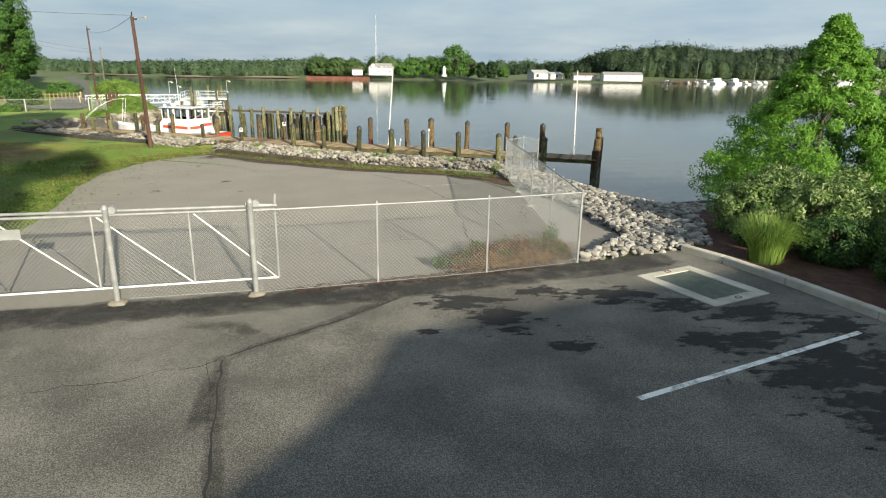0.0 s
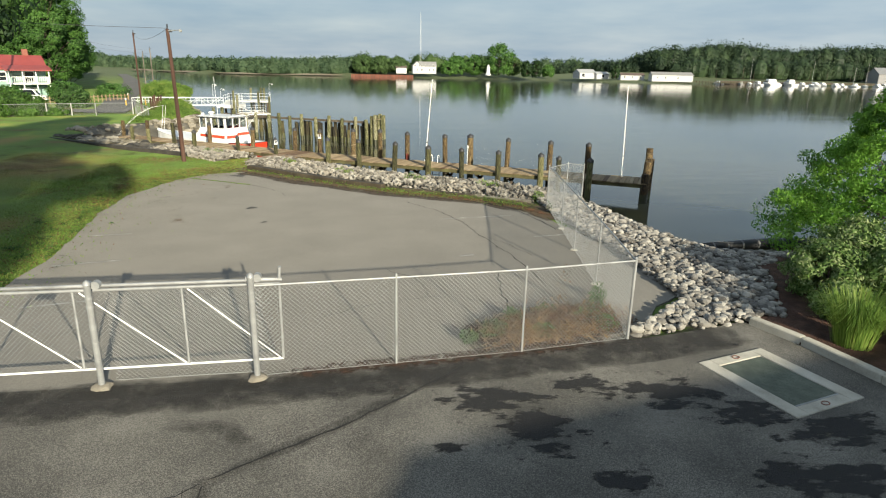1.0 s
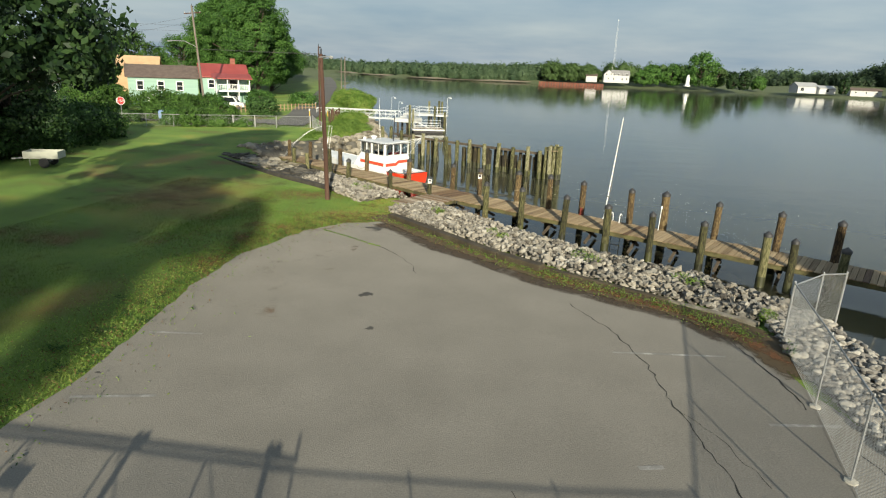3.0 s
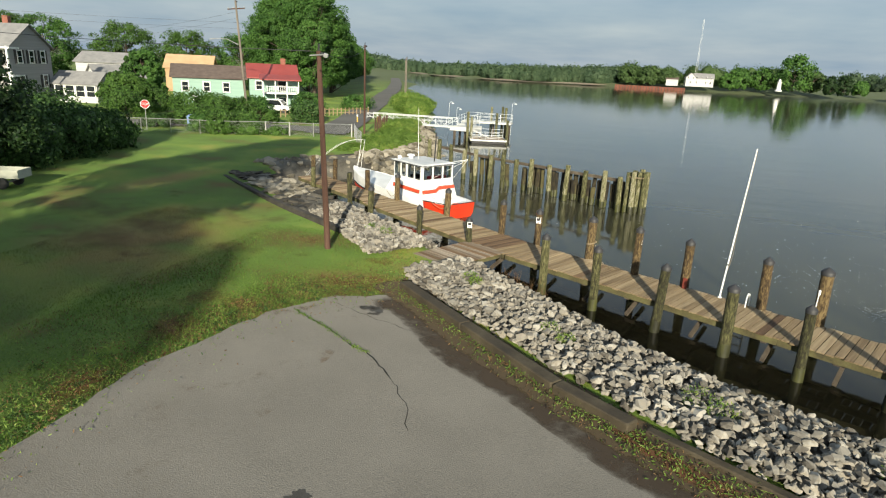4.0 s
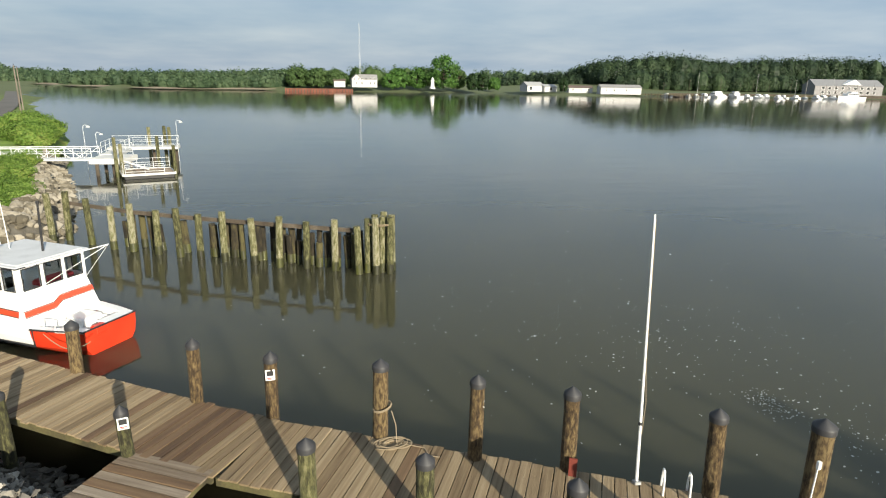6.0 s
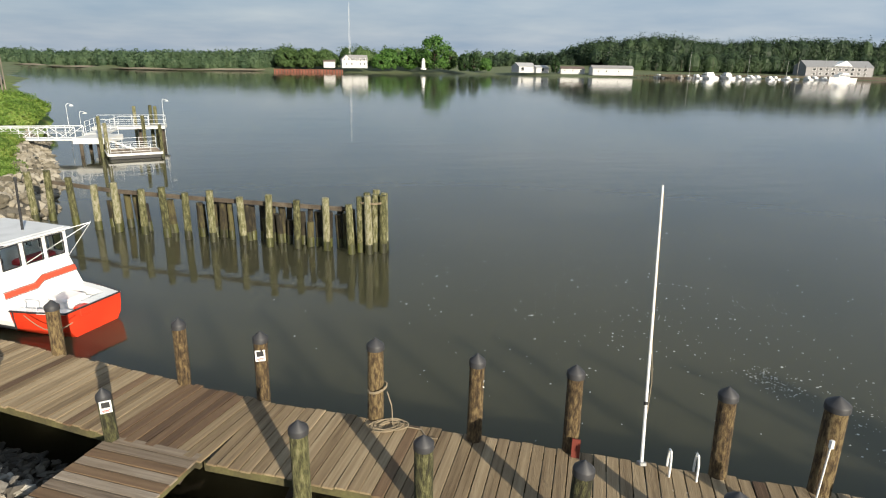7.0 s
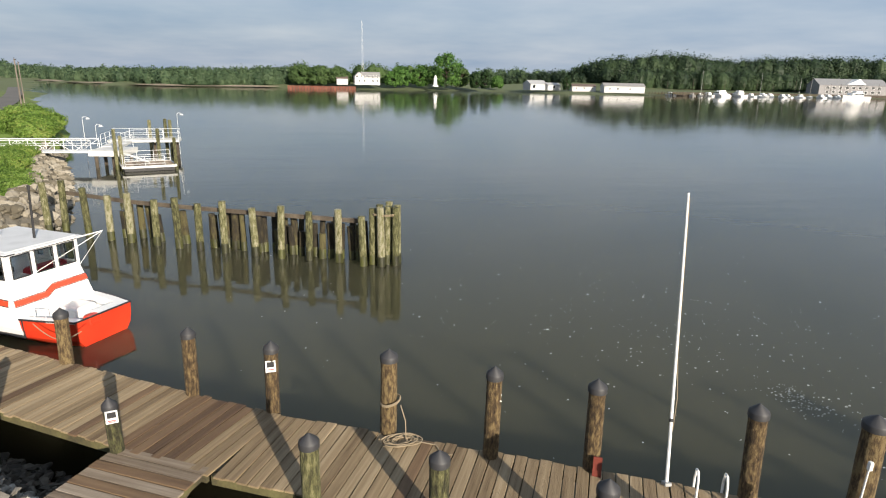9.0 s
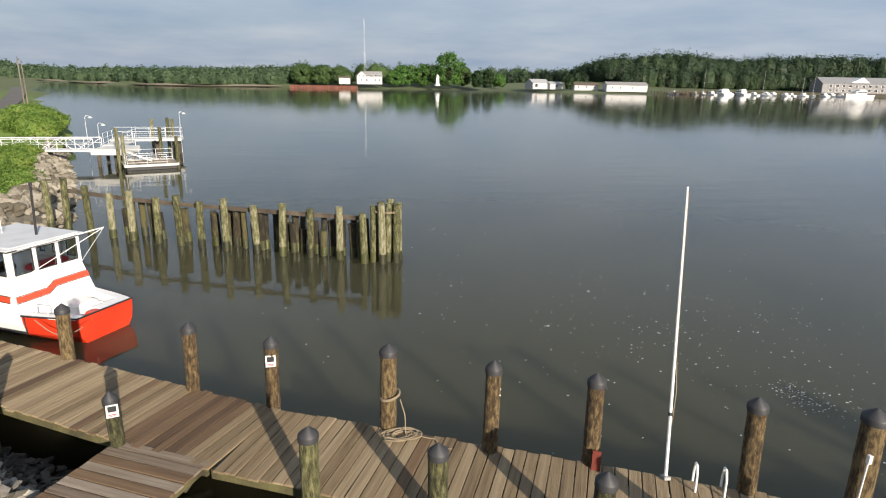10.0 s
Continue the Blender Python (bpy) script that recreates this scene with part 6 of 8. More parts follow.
sgx, sgy = outside_deck(-4.69, 40.32, 0.13)
sign(sgx + 0.03, sgy - 0.155, 0.50, 0.25, -1)
sign(-1.95, 40.875, 0.82, 0.05, -1)
crossk = thing("rope_cross", at(2.24, 38.40, 1.0), "white rope knotted in a cross on a pile", "rope")
part("strand", Shape().rod((0.02, -0.06, -0.11), (0.11, -0.05, 0.09), 0.010, n=5).rod((0.0, -0.07, 0.06), (0.11, -0.06, -0.06), 0.010, n=5).rod((0.03, -0.06, 0.1), (0.06, -0.06, -0.09), 0.009, n=5), WHITE, crossk)
coil = Shape()
rc = random.Random(3)
for loop in range(7):
    ox, oy, rr = rc.uniform(-0.14, 0.14), rc.uniform(-0.08, 0.08), rc.uniform(0.16, 0.30)
    coil.tube([(0.62 + ox + rr * 1.25 * math.cos(k * 0.45), 39.25 + oy + rr * 0.8 * math.sin(k * 0.45), DECK + 0.018 + loop * 0.007 + 0.006 * math.sin(k + loop)) for k in range(15)], 0.011, 5)
coil.tube([(0.9, 39.2, DECK + 0.03), (1.25, 39.0, DECK + 0.03), (1.3, 38.7, DECK + 0.03), (1.5, 38.6, DECK + 0.03)], 0.014, 5)
tagged(part("rope_coil", coil, ROPE), "loose coil of pale rope on the deck planks", "rope")
loopk = Shape()
for dz in (0.0, 0.03):
    loopk.tube([(0.44 + 0.2 * math.cos(k * 0.52), 39.66 + 0.2 * math.sin(k * 0.52), 0.42 + dz + 0.06 * math.cos(k * 0.52)) for k in range(13)], 0.014, 5)
loopk.tube([(0.62, 39.5, 0.4), (0.7, 39.4, 0.1), (0.7, 39.3, DECK + 0.03)], 0.012, 5)
tagged(part("pile_rope", loopk, ROPE), "pale rope looped round a pile", "rope")
gauge = thing("tide_gauge", at(7.66, 35.42, DECK), "white staff with a small box on a pile", "gauge")
part("staff", Shape().rod((0, 0, 0), (0.02, -0.02, 1.1), 0.018, n=6), WHITE, gauge)
part("box", Shape().box(at(0.02, -0.03, 1.15), 0.07, 0.07, 0.16, 0.01), WHITE, gauge)
redp = Shape().box(pose(3.98, 37.47, -0.12, 0, 0, 60), 0.03, 0.16, 0.45)
tagged(part("red_board", redp, plain("faded_red_board", (0.16, 0.03, 0.018), 0.8)), "faded red board at the foot of a pile", "board")

# ---- utility poles and wires ----
def utility(x, y, h, lean, label, r=0.13, arm=False, lamp=False, wood=GREYPOLE):
    g = gz(x, y)
    t = thing("utility_pole", pose(x, y, g, lean[0], lean[1], 0), label, "utility pole", "utility poles")
    part("pole", Shape().rod((0, 0, -0.3), (0, 0, h), r, r * 0.7, 12), wood, t, smooth=True)
    part("top_bracket", Shape().box(at(0.1, 0, h - 0.12), 0.3, 0.12, 0.14, 0.02).rod((0, 0, h), (0.02, 0, h + 0.25), 0.04, n=6), BLACK, t)
    if arm:
        part("crossarm", Shape().box(at(0, 0, h - 0.9), 2.4, 0.1, 0.12), POLEWOOD, t)
        for k in (-1.1, -0.4, 0.4, 1.1):
            part("insulator", Shape().lathe(at(k, 0, h - 0.84), [(0, 0.05), (0.12, 0.06), (0.16, 0.02)], 8), GALV, t)
    if lamp:
        part("lamp_arm", Shape().tube([(0, 0, h * 0.62), (-1.5, -0.3, h * 0.68), (-3.2, -0.6, h * 0.69)], 0.04, 6), GALV, t)
        part("lamp_head", Shape().box(pose(-3.4, -0.65, h * 0.685, 0, 0, 10), 0.6, 0.22, 0.12, 0.03), GALV, t)
    return t


utility(-9.92, 36.42, 7.75, (3.4, -0.5), "leaning reddish-brown wooden utility pole on the lawn", wood=POLEWOOD)
utility(-24.7, 74.0, 8.8, (0.5, 0.0), "leaning wooden utility pole beside the road", 0.11, wood=POLEWOOD)
utility(-44.4, 82.6, 13.5, (0, -4), "tall wooden utility pole with crossarms and lamps", 0.16, True, True)
utility(-44.0, 140, 8.5, (0, 0), "weathered wooden utility pole by the road")
utility(-58.0, 178, 8.5, (0, 0), "weathered wooden utility pole by the road")
utility(-75.0, 82, 8.5, (0, 0), "wooden utility pole between the houses")
tagbox = thing("pole_lamp", at(-9.1, 34.2, 7.25), "small pale lamp box bracketed to the pole top", "lamp")
part("arm", Shape().rod((-0.35, 0.1, 0.0), (0.2, 0, 0.05), 0.025, n=6), GALV, tagbox)
part("box", Shape().box(pose(0.3, 0, 0.02, 15, 20, 10), 0.16, 0.10, 0.14, 0.02), GALV, tagbox)
wires = Shape()


def wire(a, b, sag, k=12):
    pts = []
    for i in range(k + 1):
        t_ = i / k
        p = Vector(a).lerp(Vector(b), t_)
        p.z -= sag * 4 * t_ * (1 - t_)
        pts.append(p)
    wires.tube(pts, 0.012, 3)


wire((-9.6, 34.6, 7.4), (-24.7, 74.0, 8.5), 0.5)
wire((-9.6, 34.6, 7.4), (-48.0, 30.0, 9.5), 0.6)
for dz in (0.0, -0.7):
    wire((-45.3, 82.6, 12.2 + dz), (-75.0, 82.0, 8.2 + dz), 0.5)
    wire((-45.3, 82.6, 11.0 + dz), (-120.0, 50.0, 13.0 + dz), 0.8)
    wire((-45.3, 82.6, 11.0 + dz), (-44.0, 140.0, 8.1 + dz), 0.8)
tagged(part("overhead_wire", wires, BLACK), "thin dark overhead wires between poles", "wire", kind="stuff")

# ---- road along the bank, fences, posts ----
ROAD = [(-27.6, 70.5), (-29.0, 77), (-31.6, 86), (-35.4, 97), (-42.5, 120), (-52, 148), (-64, 185), (-84, 240), (-115, 320)]
rd = strip(ROAD, 4.2, lambda x, y: gz(x, y), 0.12)
tagged(part("road", rd, ROADTAR), "narrow dark asphalt road along the river bank", "road", kind="structure")
cross = strip([(-28.6, 74.5), (-42, 70), (-52, 66), (-70, 60)], 5.0, lambda x, y: gz(x, y), 0.11)
tagged(part("road", cross, ROADTAR), "side street meeting the bank road", "road", kind="structure")


PALEPOST = plain("pale_post", (0.40, 0.40, 0.38), 0.7)


def simple_fence(pts, h, label, white_posts=False, cell=0.16):
    t = thing("wire_fence", at(0, 0), label, "fence")
    for a, b in zip(pts, pts[1:]):
        L = math.dist(a, b)
        k = max(1, round(L / 2.5))
        for i in range(k + 1):
            x, y = a[0] + (b[0] - a[0]) * i / k, a[1] + (b[1] - a[1]) * i / k
            part("post", Shape().rod((x, y, gz(x, y) - 0.05), (x, y, gz(x, y) + h + 0.05), 0.06 if white_posts else 0.03, n=7), PALEPOST if white_posts else GALV, t)
        part("rail", Shape().rod((*a, gz(*a) + h), (*b, gz(*b) + h), 0.025, n=5), GALV, t)
        part("wire_mesh", chain_link(a, b, 0.05, h, gz(*a), gz(*b), cell, 0.004), WIRE, t)


simple_fence([(-44, 60.5), (-34.4, 64.6), (-31.6, 66.4)], 1.25, "low wire fence with vines behind the lawn")
simple_fence([(-31.6, 66.4), (-27.5, 68.2), (-24.4, 70.2)], 1.25, "wire gate with stout white posts by the road", True)
simple_fence([(-24.2, 70.4), (-22.6, 67.4), (-21.0, 64.8)], 1.3, "wire fence running down to the bank")
for x, y in ((-30.0, 84), (-34.6, 98), (-28.2, 86)):
    t = thing("marker_post", at(x, y, gz(x, y)), "short yellow and white road marker post", "post", "marker posts")
    part("post", Shape().lathe(at(0, 0), [(0, 0.07), (0.75, 0.07), (0.8, 0.03)], 8), YELLOW, t)
    part("reflector", Shape().lathe(at(0, 0, 0.78), [(0, 0.09), (0.2, 0.09), (0.22, 0.03)], 8), WHITE, t)
pk = thing("picket_fence", at(0, 0), "old weathered wooden picket fence", "fence")
for k in range(22):
    x, y = -40.5 + 0.30 * k, 84.0 + 0.62 * k
    part("picket", Shape().box(at(x, y, gz(x, y) + 0.5), 0.1, 0.1, 1.0), PICKET, pk)
for h in (0.35, 0.8):
    part("rail", Shape().rod((-40.5, 84, gz(-40.5, 84) + h), (-34.2, 97.0, gz(-34.2, 97) + h), 0.04, n=4), PICKET, pk)
st = thing("wood_stack", at(-24.0, 76.0, gz(-24, 76)), "rusty brown bollards and boards beside the road", "barrier")
for k in range(6):
    part("board", Shape().box(pose(-0.3 + 0.2 * k, 0.12 * k, 0.75 + 0.06 * (k % 3), 0, 3 * (k % 2), 20), 0.19, 0.16, 1.6 + 0.2 * (k % 3), 0.02), POLEWOOD, st)

# ---- houses ----
def window(s_parent, p, u, w, h, frame_mat=WHITE, shutters=False):
    """A window let into a wall face at p, u along the wall."""
    u = Vector(u).normalized()
    n = Vector((u.y, -u.x, 0))
    ang = math.degrees(math.atan2(u.y, u.x))
    t = part("window", Shape().box(at(p[0] + n.x * 0.02, p[1] + n.y * 0.02, p[2], ang), w, 0.10, h), GLASS, s_parent)
    f = Shape()
    for dx, dz, sx, sz in ((-w / 2, 0, 0.12, h + 0.2), (w / 2, 0, 0.12, h + 0.2), (0, -h / 2, w, 0.12), (0, h / 2, w, 0.12), (0, 0, w, 0.06)):
        f.box(at(p[0] + u.x * dx + n.x * 0.06, p[1] + u.y * dx + n.y * 0.06, p[2] + dz, ang), sx, 0.14, sz)
    part("frame", f, frame_mat, t)
    if shutters:
        for sg in (-1, 1):
            part("shutter", Shape().box(at(p[0] + u.x * sg * (w / 2 + 0.28) + n.x * 0.05, p[1] + u.y * sg * (w / 2 + 0.28) + n.y * 0.05, p[2], ang), 0.4, 0.08, h + 0.1), BLACK, t)
    return t


def gable_house(name, x, y, z, turn, L, W, h, rise, wall, roof, label, windows=(), chimney=False, shutters=False, over=0.35):
    """House body with its ridge along local x; windows on the -y face and +-x gables: (face, along, height, w, h)."""
    t = thing(name, at(x, y, z, turn), label, "house")
    b = Shape()
    pts = [(-L / 2, -W / 2, -1), (L / 2, -W / 2, -1), (L / 2, W / 2, -1), (-L / 2, W / 2, -1), (-L / 2, -W / 2, h), (L / 2, -W / 2, h), (L / 2, W / 2, h), (-L / 2, W / 2, h), (-L / 2, 0, h + rise), (L / 2, 0, h + rise)]
    b.add(pts, [(0, 1, 5, 4), (2, 3, 7, 6), (1, 2, 6, 9, 5), (3, 0, 4, 8, 7), (4, 5, 9, 8), (6, 7, 8, 9)])
    part("wall", b, wall, t)
    r = Shape()
    sl = rise / (W / 2)
    for sg in (-1, 1):
        e = W / 2 + over
        a0, a1 = (-L / 2 - over, sg * e, h - over * sl), (L / 2 + over, sg * e, h - over * sl)
        r0_, r1_ = (-L / 2 - over, 0, h + rise), (L / 2 + over, 0, h + rise)
        up_ = 0.16
        r.add([a0, a1, r1_, r0_, *[(p[0], p[1], p[2] + up_) for p in (a0, a1, r1_, r0_)]], [(0, 1, 2, 3), (4, 5, 6, 7), (0, 1, 5, 4), (1, 2, 6, 5), (2, 3, 7, 6), (3, 0, 4, 7)])
    rf = part("roof", r, roof, t)
    if chimney:
        part("chimney", Shape().box(at(L * 0.25, 0.3, h + rise + 0.2), 0.7, 0.7, 1.6, 0.03), BRICK, rf, "brick chimney")
    for face, al, hz, w_, hh in windows:
        if face == "front":
            window(t, (al, -W / 2, hz), (1, 0, 0), w_, hh, shutters=shutters)
        elif face == "back":
            window(t, (al, W / 2, hz), (-1, 0, 0), w_, hh, shutters=shutters)
        elif face == "right":
            window(t, (L / 2, al, hz), (0, 1, 0), w_, hh, shutters=shutters)
        else:
            window(t, (-L / 2, al, hz), (0, -1, 0), w_, hh, shutters=shutters)
    return t


# mint house: long low wing and a red-roofed cross block with a porch
mint = gable_house("house", -57.2, 92.8, 0.2, 35, 9.6, 6.0, 3.9, 1.5, MINT, BROWNROOF, "pale mint-green house wing with a brown shingle roof", [("front", -3.2, 2.6, 0.9, 1.3), ("front", -0.4, 2.6, 0.9, 1.3), ("front", 2.2, 2.6, 0.9, 1.3), ("front", -1.8, 0.7, 0.9, 1.1)])
red = gable_house("house", -49.6, 97.0, 0.2, 35, 6.6, 6.4, 4.2, 1.7, MINT, REDROOF, "mint-green two-storey house with a red metal roof and porch", [("front", -2.0, 3.1, 0.9, 1.2), ("front", 1.2, 3.1, 1.2, 1.4), ("front", 1.2, 0.8, 1.2, 1.4)], True)
part("porch_deck", Shape().box(at(0.9, -4.3, 2.15), 5.0, 2.3, 0.2), WHITE, red, "white upper porch deck")
for k in (-1.5, 0.1, 1.7, 3.3):
    part("porch_post", Shape().box(at(k, -5.35, 1.85), 0.13, 0.13, 4.4), WHITE, red)
porail = Shape()
for k in range(20):
    porail.box(at(-1.45 + 0.25 * k, -5.35, 2.65), 0.05, 0.05, 0.85)
porail.box(at(0.9, -5.35, 3.08), 4.9, 0.07, 0.07)
for k in range(8):
    porail.box(at(3.3, -5.3 + 0.27 * k, 2.65), 0.05, 0.05, 0.85)
part("porch_railing", porail, WHITE, red)
part("porch_roof", Shape().add([(-2.0, -3.2, 4.5), (3.7, -3.2, 4.5), (3.7, -5.8, 3.9), (-2.0, -5.8, 3.9), (-2.0, -3.2, 4.66), (3.7, -3.2, 4.66), (3.7, -5.8, 4.06), (-2.0, -5.8, 4.06)], [(0, 1, 2, 3), (4, 5, 6, 7), (0, 1, 5, 4), (1, 2, 6, 5), (2, 3, 7, 6), (3, 0, 4, 7)]), REDROOF, red)
gable_house("house", -74.5, 111, 0.6, 30, 7.5, 8, 4.2, 2.0, TANROOF, TANROOF, "house with a sunlit tan shingle roof")
gable_house("house", -80, 99, 0.6, 60, 7, 6, 2.4, 1.7, WHITESIDE, GREYROOF, "small white gabled house", [("left", 0, 2.6, 1.0, 1.2)])
gable_house("house", -90, 108, 0.6, 20, 8, 7, 4.4, 1.6, WHITESIDE, GREYROOF, "white two-storey house behind the street")
pav = gable_house("sunroom", -71.0, 84.0, -0.4, 20, 5.6, 5, 3.0, 1.4, WHITESIDE, GREYROOF, "white sunroom with a row of windows", [("front", -2.05, 2.0, 1.15, 1.5), ("front", -0.7, 2.0, 1.15, 1.5), ("front", 0.65, 2.0, 1.15, 1.5), ("front", 2.0, 2.0, 1.15, 1.5), ("right", -1.5, 2.2, 1.0, 1.4), ("right", 0, 2.2, 1.0, 1.4), ("right", 1.5, 2.2, 1.0, 1.4)])
grey = gable_house("house", -76.6, 75.5, 0.2, 20, 10, 9, 6.8, 2.6, GREYSIDE, GREYROOF, "grey-sided two-storey house with white balconies", [("right", -2.5, 5.6, 1.0, 1.5), ("right", 0.0, 5.6, 1.0, 1.5), ("right", 2.5, 5.6, 1.0, 1.5), ("right", -2.5, 2.6, 1.0, 1.5), ("right", 2.5, 2.6, 1.0, 1.5), ("front", 4, 5.6, 1.0, 1.5)], True, True)
balc = Shape()
for z_ in (3.4, 6.6):
    balc.box(at(3.0, -5.4, z_), 6.5, 2.0, 0.2)
for k in (0, 2.9, 5.9):
    balc.box(at(k, -6.3, 3.4), 0.2, 0.2, 6.8)
for z_ in (4.4, 3.9):
    balc.box(at(3.0, -6.3, z_), 6.3, 0.07, 0.07)
part("balcony", balc, WHITE, grey, "white balconies with railings")

# street clutter by the houses
stop = thing("stop_sign", at(-42.2, 62.9, gz(-42.2, 62.9)), "red octagonal stop sign on a post", "sign")
part("post", Shape().rod((0, 0, 0), (0, 0, 2.5), 0.035, n=6), GALV, stop)
m_ = look((0, 0, 2.4), (42, -43, 2.4)) 
oc = [(0.42 * math.cos(math.pi / 8 + k * math.pi / 4), 0.42 * math.sin(math.pi / 8 + k * math.pi / 4)) for k in range(8)]
part("border", Shape().add([m_ @ Vector((x, y, 0.0)) for x, y in oc] + [m_ @ Vector((x, y, -0.02)) for x, y in oc], [tuple(range(7, -1, -1)), tuple(range(8, 16))] + [(k, (k + 1) % 8, 8 + (k + 1) % 8, 8 + k) for k in range(8)]), WHITE, stop)
part("face", Shape().add([m_ @ Vector((x * 0.9, y * 0.9, -0.025)) for x, y in oc], [tuple(range(8))]), REDSIGN, stop)
txt = bpy.data.curves.new("stop_text", "FONT")
txt.body, txt.size, txt.align_x, txt.align_y, txt.extrude = "STOP", 0.3, "CENTER", "CENTER", 0.004
to = new("lettering", txt)
to.data.materials.append(WHITE)
to.parent = stop
to.matrix_basis = m_ @ Matrix.Translation((0, 0, -0.032)) @ pose(0, 0, 0, 0, 180, 0)


def car(x, y, turn, mat, label, van=False):
    g = gz(x, y)
    t = thing("parked_car", at(x, y, g, turn), label, "car")
    h = 1.75 if van else 1.45
    prof = [(-2.2, 0.35), (-2.25, 0.85), (-1.9, 0.98), (-1.35, h), (0.75, h), (1.35, 0.98), (2.15, 0.86), (2.25, 0.35)]
    s_ = Shape()
    n = len(prof)
    s_.add([(px, -0.85, pz) for px, pz in prof] + [(px, 0.85, pz) for px, pz in prof], [tuple(range(n)), tuple(range(2 * n - 1, n - 1, -1))] + [(k, n + k, n + (k + 1) % n, (k + 1) % n) for k in range(n)])
    part("body", s_, mat, t)
    gl = Shape()
    for sg in (-1, 1):
        gl.add([(-1.65, sg * 0.856, 1.02), (1.1, sg * 0.856, 1.02), (0.7, sg * 0.856, h - 0.08), (-1.3, sg * 0.856, h - 0.08)], [(0, 1, 2, 3)])
    gl.add([(1.32, -0.75, 1.02), (1.32, 0.75, 1.02), (0.82, 0.7, h - 0.06), (0.82, -0.7, h - 0.06)], [(0, 1, 2, 3)])
    part("windows", gl, GLASS, t)
    for wx in (-1.4, 1.4):
        for sg in (-1, 1):
            part("wheel", Shape().rod((wx, sg * 0.7, 0.33), (wx, sg * 0.88, 0.33), 0.33, n=14), BLACK, t)
    return t


car(-44.6, 89.6, 15, WHITE, "white estate car parked by the mint house", True)
cart = thing("blue_cart", at(-39.6, 66.6, gz(-39.6, 66.6), 30), "small blue cart beside the street", "cart")
part("tub", Shape().box(at(0, 0, 0.9), 1.5, 0.9, 0.9, 0.08), BLUE, cart)
for sg in (-0.4, 0.4):
    part("wheel", Shape().rod((0.4, sg - 0.05, 0.25), (0.4, sg + 0.05, 0.25), 0.25, n=12), BLACK, cart)
part("leg", Shape().rod((-0.5, 0, 0), (-0.5, 0, 0.5), 0.04, n=6), GALV, cart)
trl = thing("utility_trailer", at(-29.4, 38.4, gz(-29.4, 38.4), 20), "small open utility trailer on the lawn", "trailer")
TRAILER = plain("trailer_grey", (0.36, 0.37, 0.31), 0.7)
part("bed_floor", Shape().box(at(0, 0, 0.58), 2.0, 1.2, 0.06), TRAILER, trl)
for sg in (-0.58, 0.58):
    part("side_board", Shape().box(at(0, sg, 0.80), 2.0, 0.04, 0.38, 0.01), TRAILER, trl)
    part("end_board", Shape().box(at(sg * 1.69, 0, 0.80), 0.04, 1.12, 0.38, 0.01), TRAILER, trl)
part("axle", Shape().rod((0.2, -0.65, 0.3), (0.2, 0.65, 0.3), 0.03, n=6), GALV, trl)
part("drawbar", Shape().rod((-1.0, 0, 0.55), (-1.9, 0, 0.45), 0.05, n=6), GALV, trl)
for sg in (-0.65, 0.65):
    part("wheel", Shape().rod((0.2, sg - 0.08, 0.3), (0.2, sg + 0.08, 0.3), 0.3, n=14), BLACK, trl)
part("stand", Shape().rod((-0.9, 0, 0), (-0.9, 0, 0.6), 0.03, n=6), GALV, trl)

# ---- unseen building added behind the car park, roof shaped to shade the asphalt ----
bt_ = math.degrees(math.atan2(0.275, 0.96))
bld = thing("waterfront_building", at(3.9, -10.3, 0, bt_), "unseen low building with a hipped shingle roof, added to shade the car park", "building")
part("wall", Shape().box(at(13.3, -3.2, 1.7), 25.6, 5.4, 3.4), WHITESIDE, bld)
part("roof", Shape().add([(-1.38, 0.4, 3.5), (27, 0.4, 3.5), (27, -6.6, 3.5), (-1.38, -6.6, 3.5), (2.4, -2.09, 5.25), (23, -2.08, 5.25), (1.26, -1.4, 4.6)], [(0, 1, 6), (6, 1, 5, 4), (1, 2, 5), (2, 3, 4, 5), (3, 0, 6), (3, 6, 4), (0, 3, 2, 1)]), GREYROOF, bld)
for k in range(6):
    window(bld, (3 + 4 * k, -0.5, 1.9), (-1, 0, 0), 1.2, 1.2)

